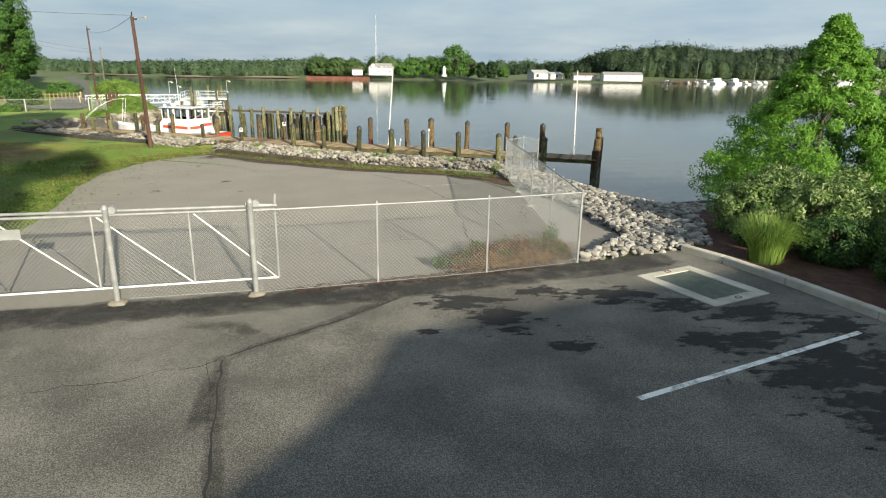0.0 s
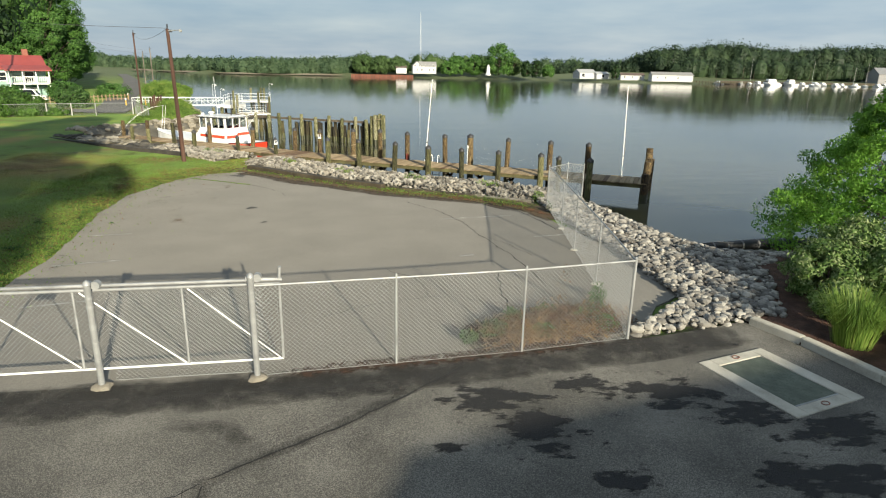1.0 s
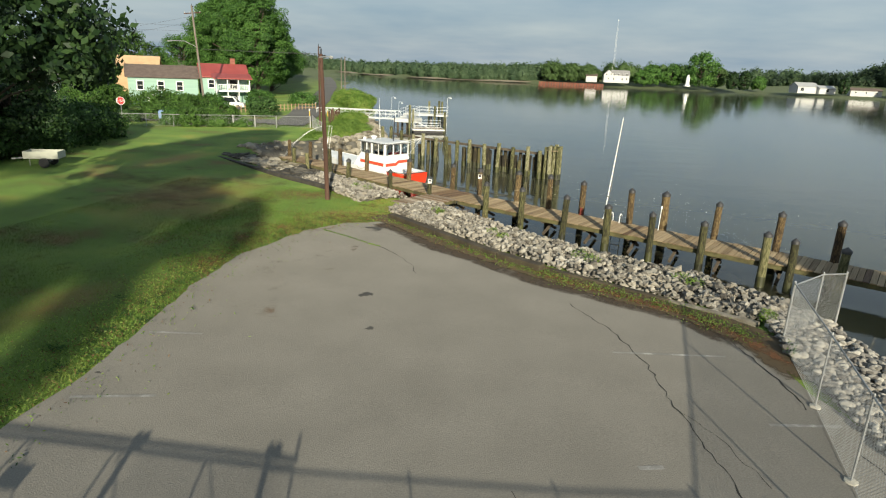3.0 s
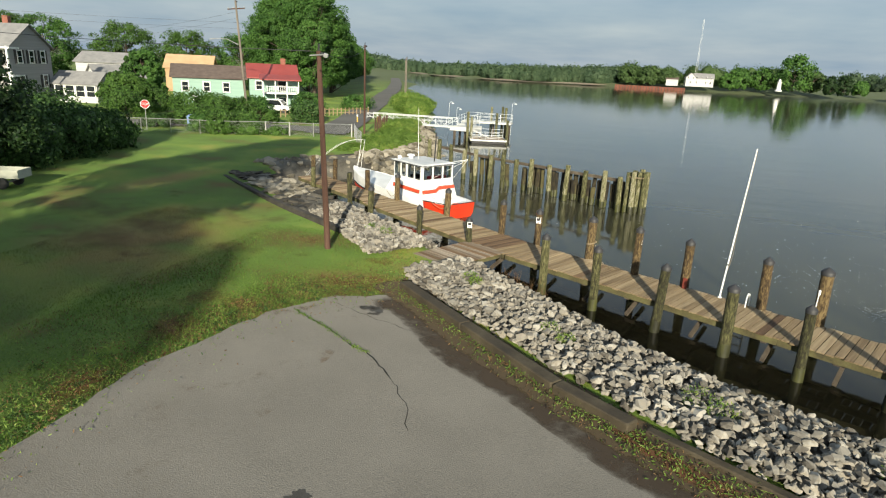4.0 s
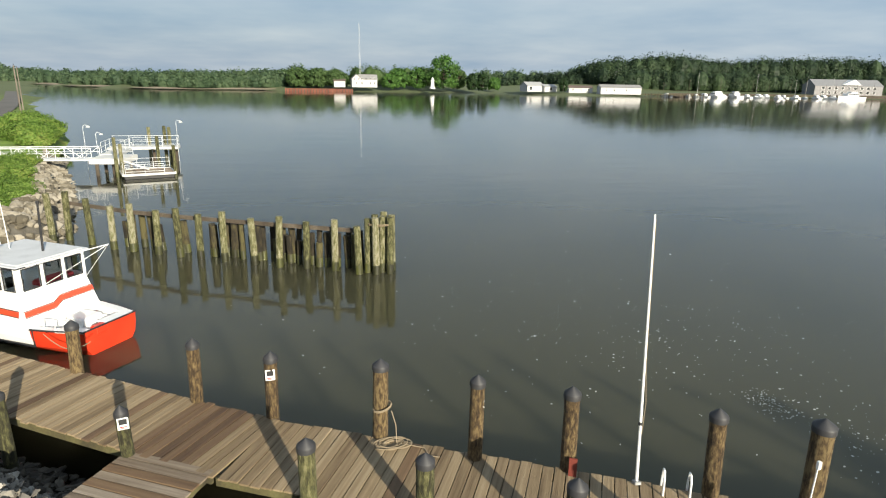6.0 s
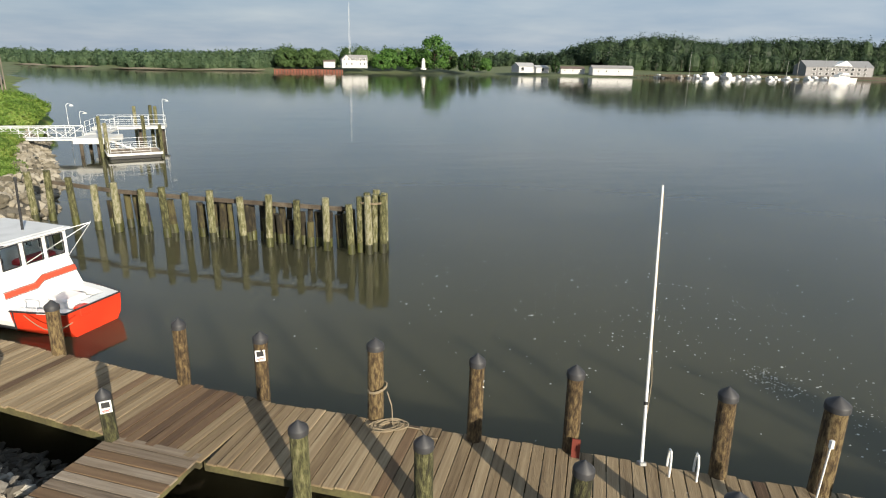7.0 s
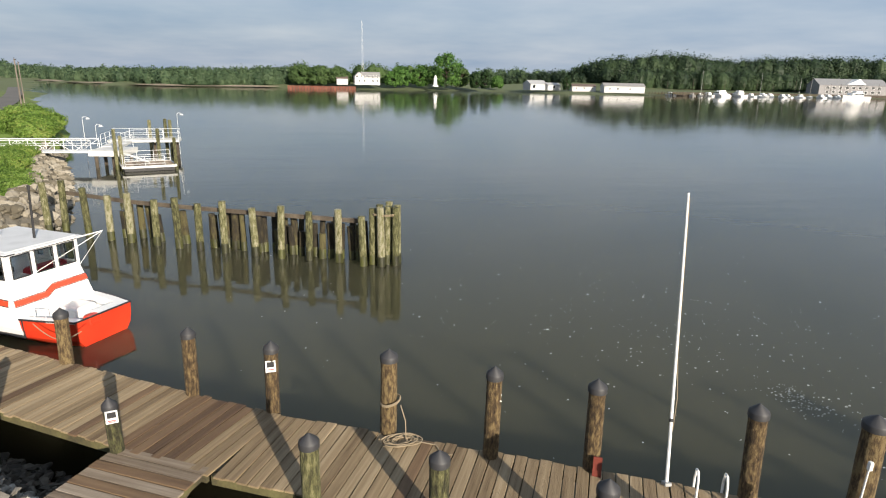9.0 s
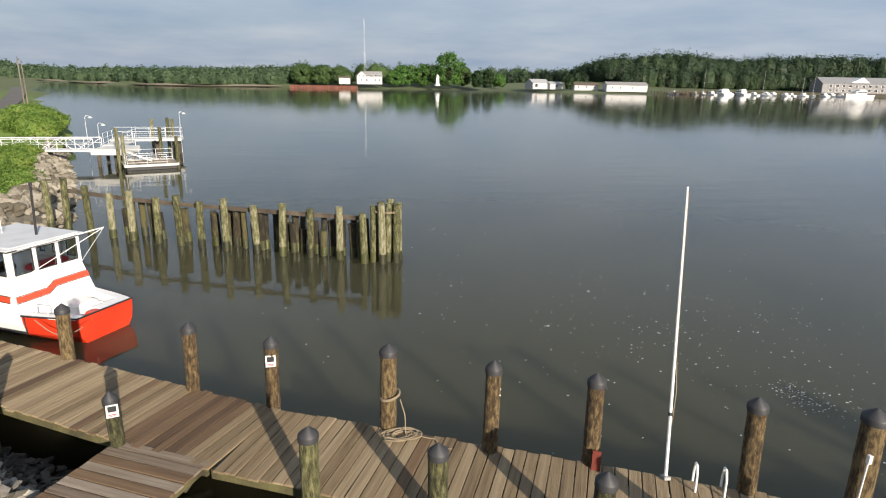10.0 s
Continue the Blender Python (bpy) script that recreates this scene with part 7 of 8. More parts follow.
# ---- planting ----
tree("feathery_tree", 19.0, 15.0, -0.2, 7.0, 3.7, 0.06, "bright green feathery-leaved young tree at the water's edge", FEATHER, 0.14, 430, 210, 3, "feather", 0.12, 0.10, droop=0.35, aspect=0.34)
tree("feathery_tree", 22.6, 12.6, 0.0, 6.2, 3.2, 0.06, "bright green feathery-leaved young tree in the bed", FEATHER, 0.14, 300, 200, 4, "feather", 0.12, 0.09, droop=0.35, aspect=0.34)
for k, (x, y, h, w, mt) in enumerate(((12.9, 10.5, 1.5, 1.0, SHRUB), (14.2, 9.3, 1.7, 1.1, SHRUB), (14.6, 11.6, 1.8, 1.2, SHRUB), (15.9, 10.3, 1.9, 1.2, SHRUB), (16.6, 8.4, 1.7, 1.3, SHRUB), (13.2, 7.6, 1.1, 0.9, DARKSHRUB), (14.6, 6.8, 1.3, 1.1, DARKSHRUB), (13.6, 5.5, 1.1, 0.9, DARKSHRUB), (12.3, 9.1, 0.9, 0.7, SHRUB), (17.0, 6.0, 1.6, 1.4, DARKSHRUB), (14.6, 4.2, 1.2, 1.1, DARKSHRUB), (15.6, 2.6, 1.4, 1.2, DARKSHRUB))):
    tree("garden_shrub", x, y, 0.05, h, w, 0.04, "leafy garden shrub with cream-tipped leaves in mulch" if mt is SHRUB else "low dark green shrub in mulch", mt, 0.125 if mt is SHRUB else 0.10, 80, 100, 20 + k, "round", 0.24, 0.03, aspect=0.36, group="garden shrubs")


def blades(name, x, y, z, n, r, h, seed, label, lean=0.5):
    """A tuft of arching blades, each of two pieces."""
    rng = np.random.default_rng(seed)
    v, f = [], []
    for k in range(n):
        a, q = rng.uniform(0, 2 * math.pi), r * 0.5 * math.sqrt(rng.random())
        b = Vector((q * math.cos(a), q * math.sin(a), 0))
        d = Vector((math.cos(a), math.sin(a), 0))
        hh, ll = h * rng.uniform(0.6, 1.1), r * lean * rng.uniform(0.5, 1.6)
        side_ = Vector((-d.y, d.x, 0)) * 0.0065
        m1, m2, tip = b + d * ll * 0.2 + Vector((0, 0, hh * 0.55)), b + d * ll * 0.6 + Vector((0, 0, hh * 0.92)), b + d * ll * 1.15 + Vector((0, 0, hh * 0.85))
        i = len(v)
        v += [b - side_, b + side_, m1 + side_, m1 - side_, m2 + side_ * 0.8, m2 - side_ * 0.8, tip]
        f += [(i, i + 1, i + 2, i + 3), (i + 3, i + 2, i + 4, i + 5), (i + 5, i + 4, i + 6)]
    me = bpy.data.meshes.new(name)
    me.from_pydata([tuple(p) for p in v], [], f)
    me.materials.append(BLADE)
    ob = new(name, me)
    ob.location = (x, y, z)
    return tagged(ob, label, "ornamental grass")


blades("ornamental_grass", 11.45, 7.85, 0.08, 900, 0.8, 1.15, 5, "arching clump of green ornamental grass by the kerb", 0.62)
blades("ornamental_grass", 13.0, 4.6, 0.08, 260, 0.6, 0.9, 6, "arching clump of green ornamental grass by the kerb", 0.62)

# dry brush piled against the fence
br = np.random.default_rng(9)
bc = np.stack([br.normal(5.4, 0.85, 7000), br.normal(9.35, 0.38, 7000), np.abs(br.normal(0, 0.13, 7000))], 1)
bc[:, 1] += (bc[:, 0] - 5.4) * 0.2
bc = bc[(bc[:, 1] > 8.25 + (bc[:, 0] - 4.3) * 0.15) & (bc[:, 2] < 0.45 - 0.2 * np.abs(bc[:, 0] - 5.4))]
bc[:, 2] += 0.02
soft_band("heap_soil", [(3.2, 8.75), (4.6, 9.15), (5.8, 9.45), (6.9, 9.9)], 1.7, lotz, 0.034, stained("dark_leaf_soil", (0.038, 0.026, 0.015), 2.2, 0.12, 0.42, most=0.92), "dark leafy soil under the brush heap", "soil")
bw = clumps([(x, y, lotz(x, y) + 0.18) for x, y in ((3.9, 9.0), (4.5, 9.7), (5.3, 9.9), (6.1, 9.5), (6.6, 10.2), (7.0, 11.0), (5.0, 8.9), (6.5, 9.2), (3.3, 8.7))], [0.34, 0.3, 0.32, 0.36, 0.3, 0.26, 0.25, 0.3, 0.22], 240, 81, 0.7)
tagged(part("heap_weeds", leaf_mesh("heap_weeds", bw, 0.085, DARKSHRUB, 14, 0.3), DARKSHRUB), "dark green weeds growing through the brush heap", "weeds", kind="stuff")
tagged(part("brush_heap", leaf_mesh("brush_heap", bc, 0.22, STRAW, 4, 0.12), STRAW), "heap of dry orange-brown brush against the fence", "brush", kind="stuff")
for k, (x, y, hh) in enumerate(((6.04, 10.8, 1.0), (6.98, 10.95, 0.5), (6.2, 9.6, 0.6), (8.75, 21.0, 0.5))):
    c3 = clumps([(0, 0, hh * j / 6) for j in range(1, 7)], [0.10 + 0.05 * j for j in (1, 2, 2, 2, 1, 1)], 11, 60 + k)
    o = tagged(part("dry_weed", leaf_mesh("dry_weed", c3, 0.06, DARKSHRUB if k % 2 else STRAW, k), STRAW), "tall dry weed growing by the fence", "weed", "dry weeds", kind="stuff")
    o.location = (x, y, lotz(x, y))

for k, (x, y) in enumerate(((-1.9, 36.0), (-1.5, 35.6), (-1.1, 35.3), (-2.4, 36.4))):
    rs_ = random.Random(400 + k)
    stalks = Shape()
    for _ in range(14):
        bx, by, hh = rs_.uniform(-0.22, 0.22), rs_.uniform(-0.22, 0.22), rs_.uniform(0.35, 0.85)
        tip = (bx + rs_.uniform(-0.3, 0.3), by + rs_.uniform(-0.3, 0.3), hh)
        stalks.rod((bx, by, -0.2), tip, 0.004, 0.002, 4)
        for j in range(3):
            f = 0.6 + 0.13 * j
            q = [p0 + (p1 - p0) * f for p0, p1 in zip((bx, by, 0.0), tip)]
            stalks.rod(q, (q[0] + rs_.uniform(-0.1, 0.1), q[1] + rs_.uniform(-0.1, 0.1), q[2] + 0.12), 0.004, 0.002, 3)
    o = tagged(part("dry_stalks", stalks, STRAW), "dead brown weed stalks standing among the stones", "weed", "dry stalks", kind="stuff")
    o.location = (x, y, gz(x, y) + 0.25)

# stones
def skin(name, quads, mat, label, lift=0.03):
    """A thin cover of mud or gravel over the ground's own shape."""
    s_ = Shape()
    for q_, _ in quads:
        n_ = 10
        U, V = np.meshgrid(np.linspace(0.0, 1.0, n_ + 1), np.linspace(0.05, 1.05, n_ + 1))
        a, b, c, d = [np.array(p) for p in q_]
        P = (a * (1 - U[..., None]) + b * U[..., None]) * (1 - V[..., None]) + (d * (1 - U[..., None]) + c * U[..., None]) * V[..., None]
        Z = ground_z(P[..., 0], P[..., 1]) + lift + 0.03
        lift += 0.004
        i_ = np.arange((n_ + 1) ** 2).reshape(n_ + 1, n_ + 1)
        s_.add(np.concatenate([P, Z[..., None]], -1).reshape(-1, 3).tolist(), np.stack([i_[:-1, :-1], i_[:-1, 1:], i_[1:, 1:], i_[1:, :-1]], -1).reshape(-1, 4).tolist())
    tagged(part(name, s_, mat, smooth=True), label, "mud", kind="structure")


COBBLE_AREA = [(((6.9, 8.72), (9.95, 9.2), (12.2, 12.6), (8.95, 10.45)), 1.2), (((9.15, 10.4), (12.2, 12.6), (12.9, 18.2), (9.3, 16.6)), 1.3), (((9.1, 16.2), (12.8, 18.2), (12.9, 23.0), (8.8, 21.6)), 1.3), (((8.9, 21.8), (12.9, 23.4), (11.6, 26.2), (9.0, 24.2)), 1.3), (((12.0, 12.6), (16.5, 15.2), (18.8, 18.4), (12.7, 18.4)), 1.0), (((9.95, 9.2), (11.0, 9.4), (12.8, 12.6), (11.5, 12.4)), 1.2)]
SLAB_AREA = [(((-22.6, 48.0), (-13.4, 41.3), (-12.4, 45.5), (-19.0, 50.3)), 0.8)]
MUD_SHORE = [(((-23.9, 52.6), (-20.2, 50.5), (-16.5, 58.5), (-19.8, 60.0)), 1.0)]
ROCK_AREA = [(((-19.5, 60.0), (-16.2, 58.2), (-13.2, 65.2), (-16.5, 66)), 1.2), (((-17.0, 66), (-13.6, 64.8), (-17.2, 78), (-19.6, 78)), 1.2), (((-20.2, 78), (-17.4, 78), (-24.0, 98), (-26.4, 98)), 1.0)]
RIPRAP_EAST = [(((-6.0, 34.7), (-5.0, 33.5), (-1.8, 35.9), (-4.6, 38.3)), 1.6), (((-5.0, 33.4), (-2.4, 31.3), (0.35, 34.35), (-1.8, 35.9)), 1.6), (((-2.4, 31.3), (0.7, 28.75), (2.2, 32.35), (0.35, 34.35)), 1.6), (((0.7, 28.75), (4.4, 26.1), (5.0, 30.4), (2.2, 32.35)), 1.6), (((4.4, 26.1), (8.9, 23.6), (9.6, 27.2), (5.0, 30.4)), 1.6), (((8.9, 23.6), (9.2, 24.2), (11.5, 26.1), (9.6, 27.2)), 1.5)]
RIPRAP_WEST = [(((-10.0, 38.2), (-8.0, 36.3), (-4.9, 40.2), (-7.4, 41.8)), 1.5), (((-10.2, 38.4), (-9.4, 38.0), (-7.0, 41.2), (-9.0, 42.9)), 1.5), (((-13.4, 41.3), (-9.9, 38.4), (-9.0, 42.9), (-12.4, 45.5)), 1.4)]
skin("mud", RIPRAP_EAST + RIPRAP_WEST, MUD, "dark wet dirt between the riprap stones")
skin("gravel", COBBLE_AREA, MUD, "dark wet gravel between the cobbles")
skin("mud", SLAB_AREA + MUD_SHORE + ROCK_AREA, MUD, "dark mud between the shore stones")
stone_bank("riprap", RIPRAP_EAST, 105, 0.205, "bank of grey and pale riprap stones under the dock", (-1.5, 31.5), 3)
stone_bank("riprap", RIPRAP_WEST, 105, 0.20, "bank of pale riprap stones beside the lawn", (-8, 38.6), 4)
stone_bank("riprap", COBBLE_AREA, 165, 0.158, "bank of pale rounded riverside cobbles", (10.5, 13.0), 5, ROUND_MESHES, 0.08, COBBLES)
stone_bank("riprap", [(((12.7, 18.5), (13.9, 19.3), (13.6, 22.2), (12.7, 22.4)), 1.0), (((12.6, 22.3), (13.5, 22.2), (12.4, 24.9), (11.7, 24.6)), 1.0)], 60, 0.16, "dark wet stones and debris at the river's edge", (13, 20), 15, SHINGLE_MESHES, 0.03, MUDSTONE)
stone_bank("rock_shore", SLAB_AREA, 9, 0.6, "flat muddy stone slabs at the basin's edge", (-18, 46), 6, SLAB_MESHES, 0.02, MUDSTONE, limit=120)
stone_bank("rock_shore", MUD_SHORE, 2.2, 0.5, "scattered muddy stones at the basin's foot", (-19, 55), 9, BOULDER_MESHES, 0.02, MUDSTONE, limit=80)
stone_bank("rock_shore", ROCK_AREA, 8, 0.62, "bank of large weathered boulders by the river", (-17, 62), 7, BOULDER_MESHES, 0.10, BOULDERS, limit=200)

# lawn grass standing up near the lot, and weeds among stones
def grass_field(name, n, area, h, seed, label, keep_fn=lambda x, y: True, w=0.012, mat=BLADE):
    rng = np.random.default_rng(seed)
    x, y = rng.uniform(area[0], area[1], n), rng.uniform(area[2], area[3], n)
    gap = line_gap(x, y, NEAR_SHORE)
    ok = np.array([g > 2.6 and keep_fn(a, b) for a, b, g in zip(x, y, gap)])
    x, y = x[ok], y[ok]
    z = ground_z(x, y)
    m = len(x)
    a = rng.uniform(0, 2 * math.pi, m)
    hh = h * rng.uniform(0.4, 1.2, m)
    dx, dy = np.cos(a), np.sin(a)
    tip = np.stack([x + hh * 0.5 * rng.normal(size=m), y + hh * 0.5 * rng.normal(size=m), z + hh], 1)
    v = np.stack([np.stack([x - dx * w, y - dy * w, z - 0.02], 1), np.stack([x + dx * w, y + dy * w, z - 0.02], 1), tip], 1).reshape(-1, 3)
    me = bpy.data.meshes.new(name)
    me.from_pydata(v.tolist(), [], np.arange(3 * m).reshape(-1, 3).tolist())
    me.materials.append(mat)
    tagged(new(name, me), label, "grass", kind="stuff")


def inside(x, y, poly):
    c = False
    j = len(poly) - 1
    for i in range(len(poly)):
        if (poly[i][1] > y) != (poly[j][1] > y) and x < (poly[j][0] - poly[i][0]) * (y - poly[i][1]) / (poly[j][1] - poly[i][1]) + poly[i][0]:
            c = not c
        j = i
    return c


grass_field("lawn_grass", 130000, (-20, -4, 11, 39), 0.06, 1, "short green lawn grass", lambda x, y: not inside(x, y, LOT) and (y < 33 or x < -5.5) and y > 10, 0.009, GRASS)
grass_field("lawn_clover", 16000, (-14, -4.5, 24, 39), 0.07, 2, "dark green clover and weeds in the lawn", lambda x, y: not inside(x, y, LOT) and (y < 33 or x < -5.5), 0.020, VINE)
grass_field("lawn_straw", 16000, (-14, -4.5, 24, 39), 0.06, 3, "dry brown blades in the lawn", lambda x, y: not inside(x, y, LOT) and (y < 33 or x < -5.5) and math.sin(x * 1.7) * math.sin(y * 1.3 + x) > -0.1, 0.016, STRAW)
tagged(part("weed_tufts", leaf_mesh("weed_tufts", clumps([(x, y, lotz(x, y) + 0.28) for x, y in ((-3.4, 34.6), (-3.1, 34.2), (-0.2, 31.2), (0.3, 30.6), (3.6, 28.4), (4.0, 28.0), (7.0, 26.6), (7.4, 26.2), (-8.4, 39.0), (-9.2, 39.4), (9.0, 23.6))], [0.35, 0.3, 0.35, 0.3, 0.5, 0.4, 0.4, 0.35, 0.4, 0.35, 0.3], 260, 3, 0.7), 0.10, BLADE, 5, 0.25), BLADE), "green weeds sprouting between the stones", "weeds", kind="stuff")
vr = np.random.default_rng(31)
vt = vr.random(3600)
vl = np.array([(-5.3, 33.0), (-2.0, 29.9), (0.7, 27.6), (3.0, 25.8), (6.4, 24.1), (8.2, 22.2)])
seg = np.minimum((vt * 5).astype(int), 4)
fr3 = (vt * 5 - seg)[:, None]
vp = vl[seg] * (1 - fr3) + vl[seg + 1] * fr3 + vr.normal(0, 0.30, (3600, 2))
vz = np.array([lotz(a, b) + 0.05 for a, b in vp])
tagged(part("verge_weeds", leaf_mesh("verge_weeds", np.column_stack([vp, vz + np.abs(vr.normal(0, 0.05, 3600))]), 0.085, VINE, 8, 0.3), VINE), "low weeds and moss along the lot edge", "weeds", kind="stuff")
vd = vr.random(2600) < 0.5
vq = vp[:2600][vd] + vr.normal(0, 0.22, (int(vd.sum()), 2))
tagged(part("verge_weeds", leaf_mesh("verge_weeds", np.column_stack([vq, [lotz(a, b) + 0.06 for a, b in vq]]), 0.09, STRAW, 12, 0.22), STRAW), "dry orange-brown weeds along the lot edge", "weeds", kind="stuff")

fr_line = np.array([(-8.2, 9.0), (-8.15, 12.3), (-8.3, 15.2), (-8.8, 18.6), (-9.5, 22.2), (-9.7, 25.6), (-8.8, 29.8), (-7.4, 32.0), (-5.6, 33.0)])
for k, (n_, wid, mt, sz, lb) in enumerate(((9000, 1.7, STRAW, 0.075, "dry orange-brown weeds fringing the lot"), (17000, 1.9, BLADE, 0.085, "green weeds fringing the lot"), (4400, 1.0, DARKSHRUB, 0.09, "dark green weed tufts fringing the lot"))):
    fg = np.random.default_rng(60 + k)
    ft = fg.random(n_) ** (0.6 if k == 0 else 1.0) * 8
    fi = np.minimum(ft.astype(int), 7)
    tuft = fg.normal(0, wid, (n_, 2)) * 0.55
    if k == 2:
        ft = np.repeat(fg.random(n_ // 40), 40) * 8
        fi = np.minimum(ft.astype(int), 7)
        tuft = np.repeat(fg.normal(0, 0.8, (n_ // 40, 2)), 40, 0) + fg.normal(0, 0.10, (n_, 2))
    fp2 = fr_line[fi] * (1 - (ft - fi))[:, None] + fr_line[fi + 1] * (ft - fi)[:, None] + tuft + np.array([-0.35, 0.1])
    fz = np.array([lotz(a, b) for a, b in fp2]) + np.abs(fg.normal(0, 0.035, n_)) + 0.01
    okf = np.array([not inside(a, b, LOT) or fg.random() < 0.12 for a, b in fp2])
    tagged(part("fringe_weeds", leaf_mesh("fringe_weeds", np.column_stack([fp2, fz])[okf], sz, mt, k, 0.3), mt), lb, "weeds", kind="stuff")
mc = np.random.default_rng(77)
mt_ = mc.random(420)
mp_ = np.array([(-7.83, 30.12), (-6.9, 29.6), (-6.03, 29.1), (-5.2, 28.5), (-4.58, 28.2)])
mi = np.minimum((mt_ * 4).astype(int), 3)
mxy = mp_[mi] * (1 - (mt_ * 4 - mi))[:, None] + mp_[mi + 1] * (mt_ * 4 - mi)[:, None] + mc.normal(0, 0.05, (420, 2))
tagged(part("crack_weeds", leaf_mesh("crack_weeds", np.column_stack([mxy, [lotz(a, b) + 0.04 for a, b in mxy]]), 0.06, VINE, 9, 0.35), VINE), "small green weeds growing in a pavement crack", "weeds", kind="stuff")

# bank bushes, reeds and vines near the pier
for k, (x, y, h, w) in enumerate(((-22.4, 76.6, 1.5, 1.3), (-21.2, 72.5, 0.75, 1.9), (-20.4, 68.6, 0.6, 2.0), (-19.8, 65.6, 0.45, 1.8), (-19.9, 73.8, 0.6, 1.6), (-23.6, 82.0, 1.1, 1.4), (-21.8, 78.8, 0.9, 1.5), (-20.6, 63.0, 0.4, 1.6), (-18.8, 70.6, 0.5, 1.4), (-21.8, 69.6, 0.45, 1.5), (-21.4, 74.6, 0.9, 1.4), (-19.0, 67.4, 0.5, 1.4), (-24.2, 86.2, 0.8, 1.4))):
    tree("bank_bush", x, y, gz(x, y) - 0.12, h, w, 0.02, "low leafy vines overgrowing the river bank", VINE if k % 3 else BLADE, 0.13, 50, 150, 100 + k, "round", 0.3, 0.03, group="bank bushes")
for k, (x, y, h, w) in enumerate(((-28.6, 102, 1.6, 2.0), (-30.8, 107, 2.2, 2.6), (-33.0, 112, 2.5, 2.8), (-35.6, 118, 2.4, 3.2), (-31.4, 113.5, 1.9, 2.2), (-38, 125, 2.0, 3.2), (-29.8, 104.6, 1.9, 1.8))):
    tree("bank_bush", x, y, gz(x, y) - 0.15, h, w, 0.02, "tall reeds and bushes on the river bank", VINE if k % 2 else BLADE, 0.24, 60, 130, 120 + k, "round", 0.28, 0.04, group="bank bushes")

# big trees and hedges on the landward side
for k, (x, y, h, w) in enumerate(((-57, 124, 20, 7.0), (-64, 128, 20.5, 7.5), (-66.5, 139, 21, 8), (-64.5, 146, 17, 6), (-69, 134, 19, 7.5), (-73.5, 166, 16, 6.5), (-74, 140, 19, 8), (-86, 196, 15, 6.5), (-98, 226, 14, 7), (-112, 262, 14, 7), (-126, 298, 13, 8))):
    tree("broadleaf_tree", x, y, gz(x, y), h, w * 0.95, 0.14, "tall dense broadleaf tree on the levee", OAK, 0.34, 300, 170, 140 + k, "tall", 0.15, 0.4, group="levee trees")
for k, (x, y, h, w) in enumerate(((-62, 85, 7.4, 2.7), (-58, 77.5, 4.6, 2.8), (-95, 118, 11, 6), (-106, 110, 11.5, 6), (-120, 108, 12, 7), (-84, 122, 10.5, 5.5), (-112, 96, 12, 6), (-98, 92, 9, 5), (-130, 120, 13, 7), (-78, 132, 11, 6), (-96, 84, 11, 5))):
    tree("broadleaf_tree", x, y, gz(x, y), h, w, 0.1, "leafy green tree among the houses", LEAF if k % 3 else OAK, 0.33, 170, 110, 160 + k, "tall", 0.16, 0.25, group="street trees")
for k, (x, y, h, w) in enumerate(((-34.9, 38.5, 3.6, 3.0), (-34.9, 43.0, 3.6, 3.0), (-35.4, 47.5, 3.4, 2.8), (-38.5, 40.5, 4.8, 3.6), (-40, 46, 4.6, 3.6), (-37.0, 52, 3.0, 2.6), (-42, 52.5, 4.0, 3.2), (-47, 48, 5, 4), (-33.6, 33.5, 4.2, 3.2), (-35, 29, 5.0, 3.6), (-40, 33, 6.0, 4.2))):
    tree("hedge_bush", x, y, gz(x, y) - 0.1, h, w, 0.02, "dense dark green hedge bush beside the lawn", DARKSHRUB, 0.26, 70, 90, 180 + k, "round", 0.27, 0.06, group="hedge bushes")
for k, (x, y, h, w, mt) in enumerate(((-36.0, 68.5, 2.0, 1.9, LEAF), (-38.6, 68.0, 2.2, 2.0, LEAF), (-41.0, 72.6, 3.0, 2.4, LEAF), (-38.0, 75.6, 1.9, 1.8, LEAF), (-35.0, 80.6, 2.6, 2.1, DARKSHRUB), (-43.0, 79.0, 2.4, 2.3, LEAF), (-47.0, 76.0, 3.2, 2.6, LEAF), (-50.0, 84.0, 2.4, 2.4, OAK), (-41.0, 92, 3.0, 2.3, OAK), (-53.0, 72.0, 3.2, 2.6, LEAF), (-39, 104, 2.2, 2.4, OAK), (-45, 84.5, 2.4, 2.4, OAK), (-56, 80, 3.0, 2.8, LEAF), (-33.6, 66.6, 1.3, 1.5, LEAF))):
    tree("garden_shrub", x, y, gz(x, y) - 0.1, h, w, 0.03, "leafy shrub beside the houses", mt, 0.26, 50, 80, 210 + k, "round", 0.28, 0.05, group="house shrubs")

for k, (x, y, h, w, mt) in enumerate(((-43.0, 69.4, 1.9, 1.5, LEAF), (-37.8, 65.6, 1.7, 1.5, OAK), (-35.6, 64.9, 2.1, 1.6, LEAF), (-33.4, 66.4, 1.5, 1.2, LEAF), (-31.0, 67.4, 0.8, 1.1, LEAF), (-45.6, 61.6, 1.2, 1.7, DARKSHRUB), (-48.6, 59.4, 1.6, 1.9, DARKSHRUB), (-43.6, 65.8, 1.3, 1.4, DARKSHRUB), (-51.5, 62.5, 2.0, 2.0, DARKSHRUB))):
    tree("fence_bush", x, y, gz(x, y) - 0.1, h, w, 0.03, "wild green bush overgrowing the chain-link fence" if mt is not DARKSHRUB else "low dark bush beside the street", mt, 0.22, 60, 90, 270 + k, "tall", 0.26, 0.05, group="fence bushes")

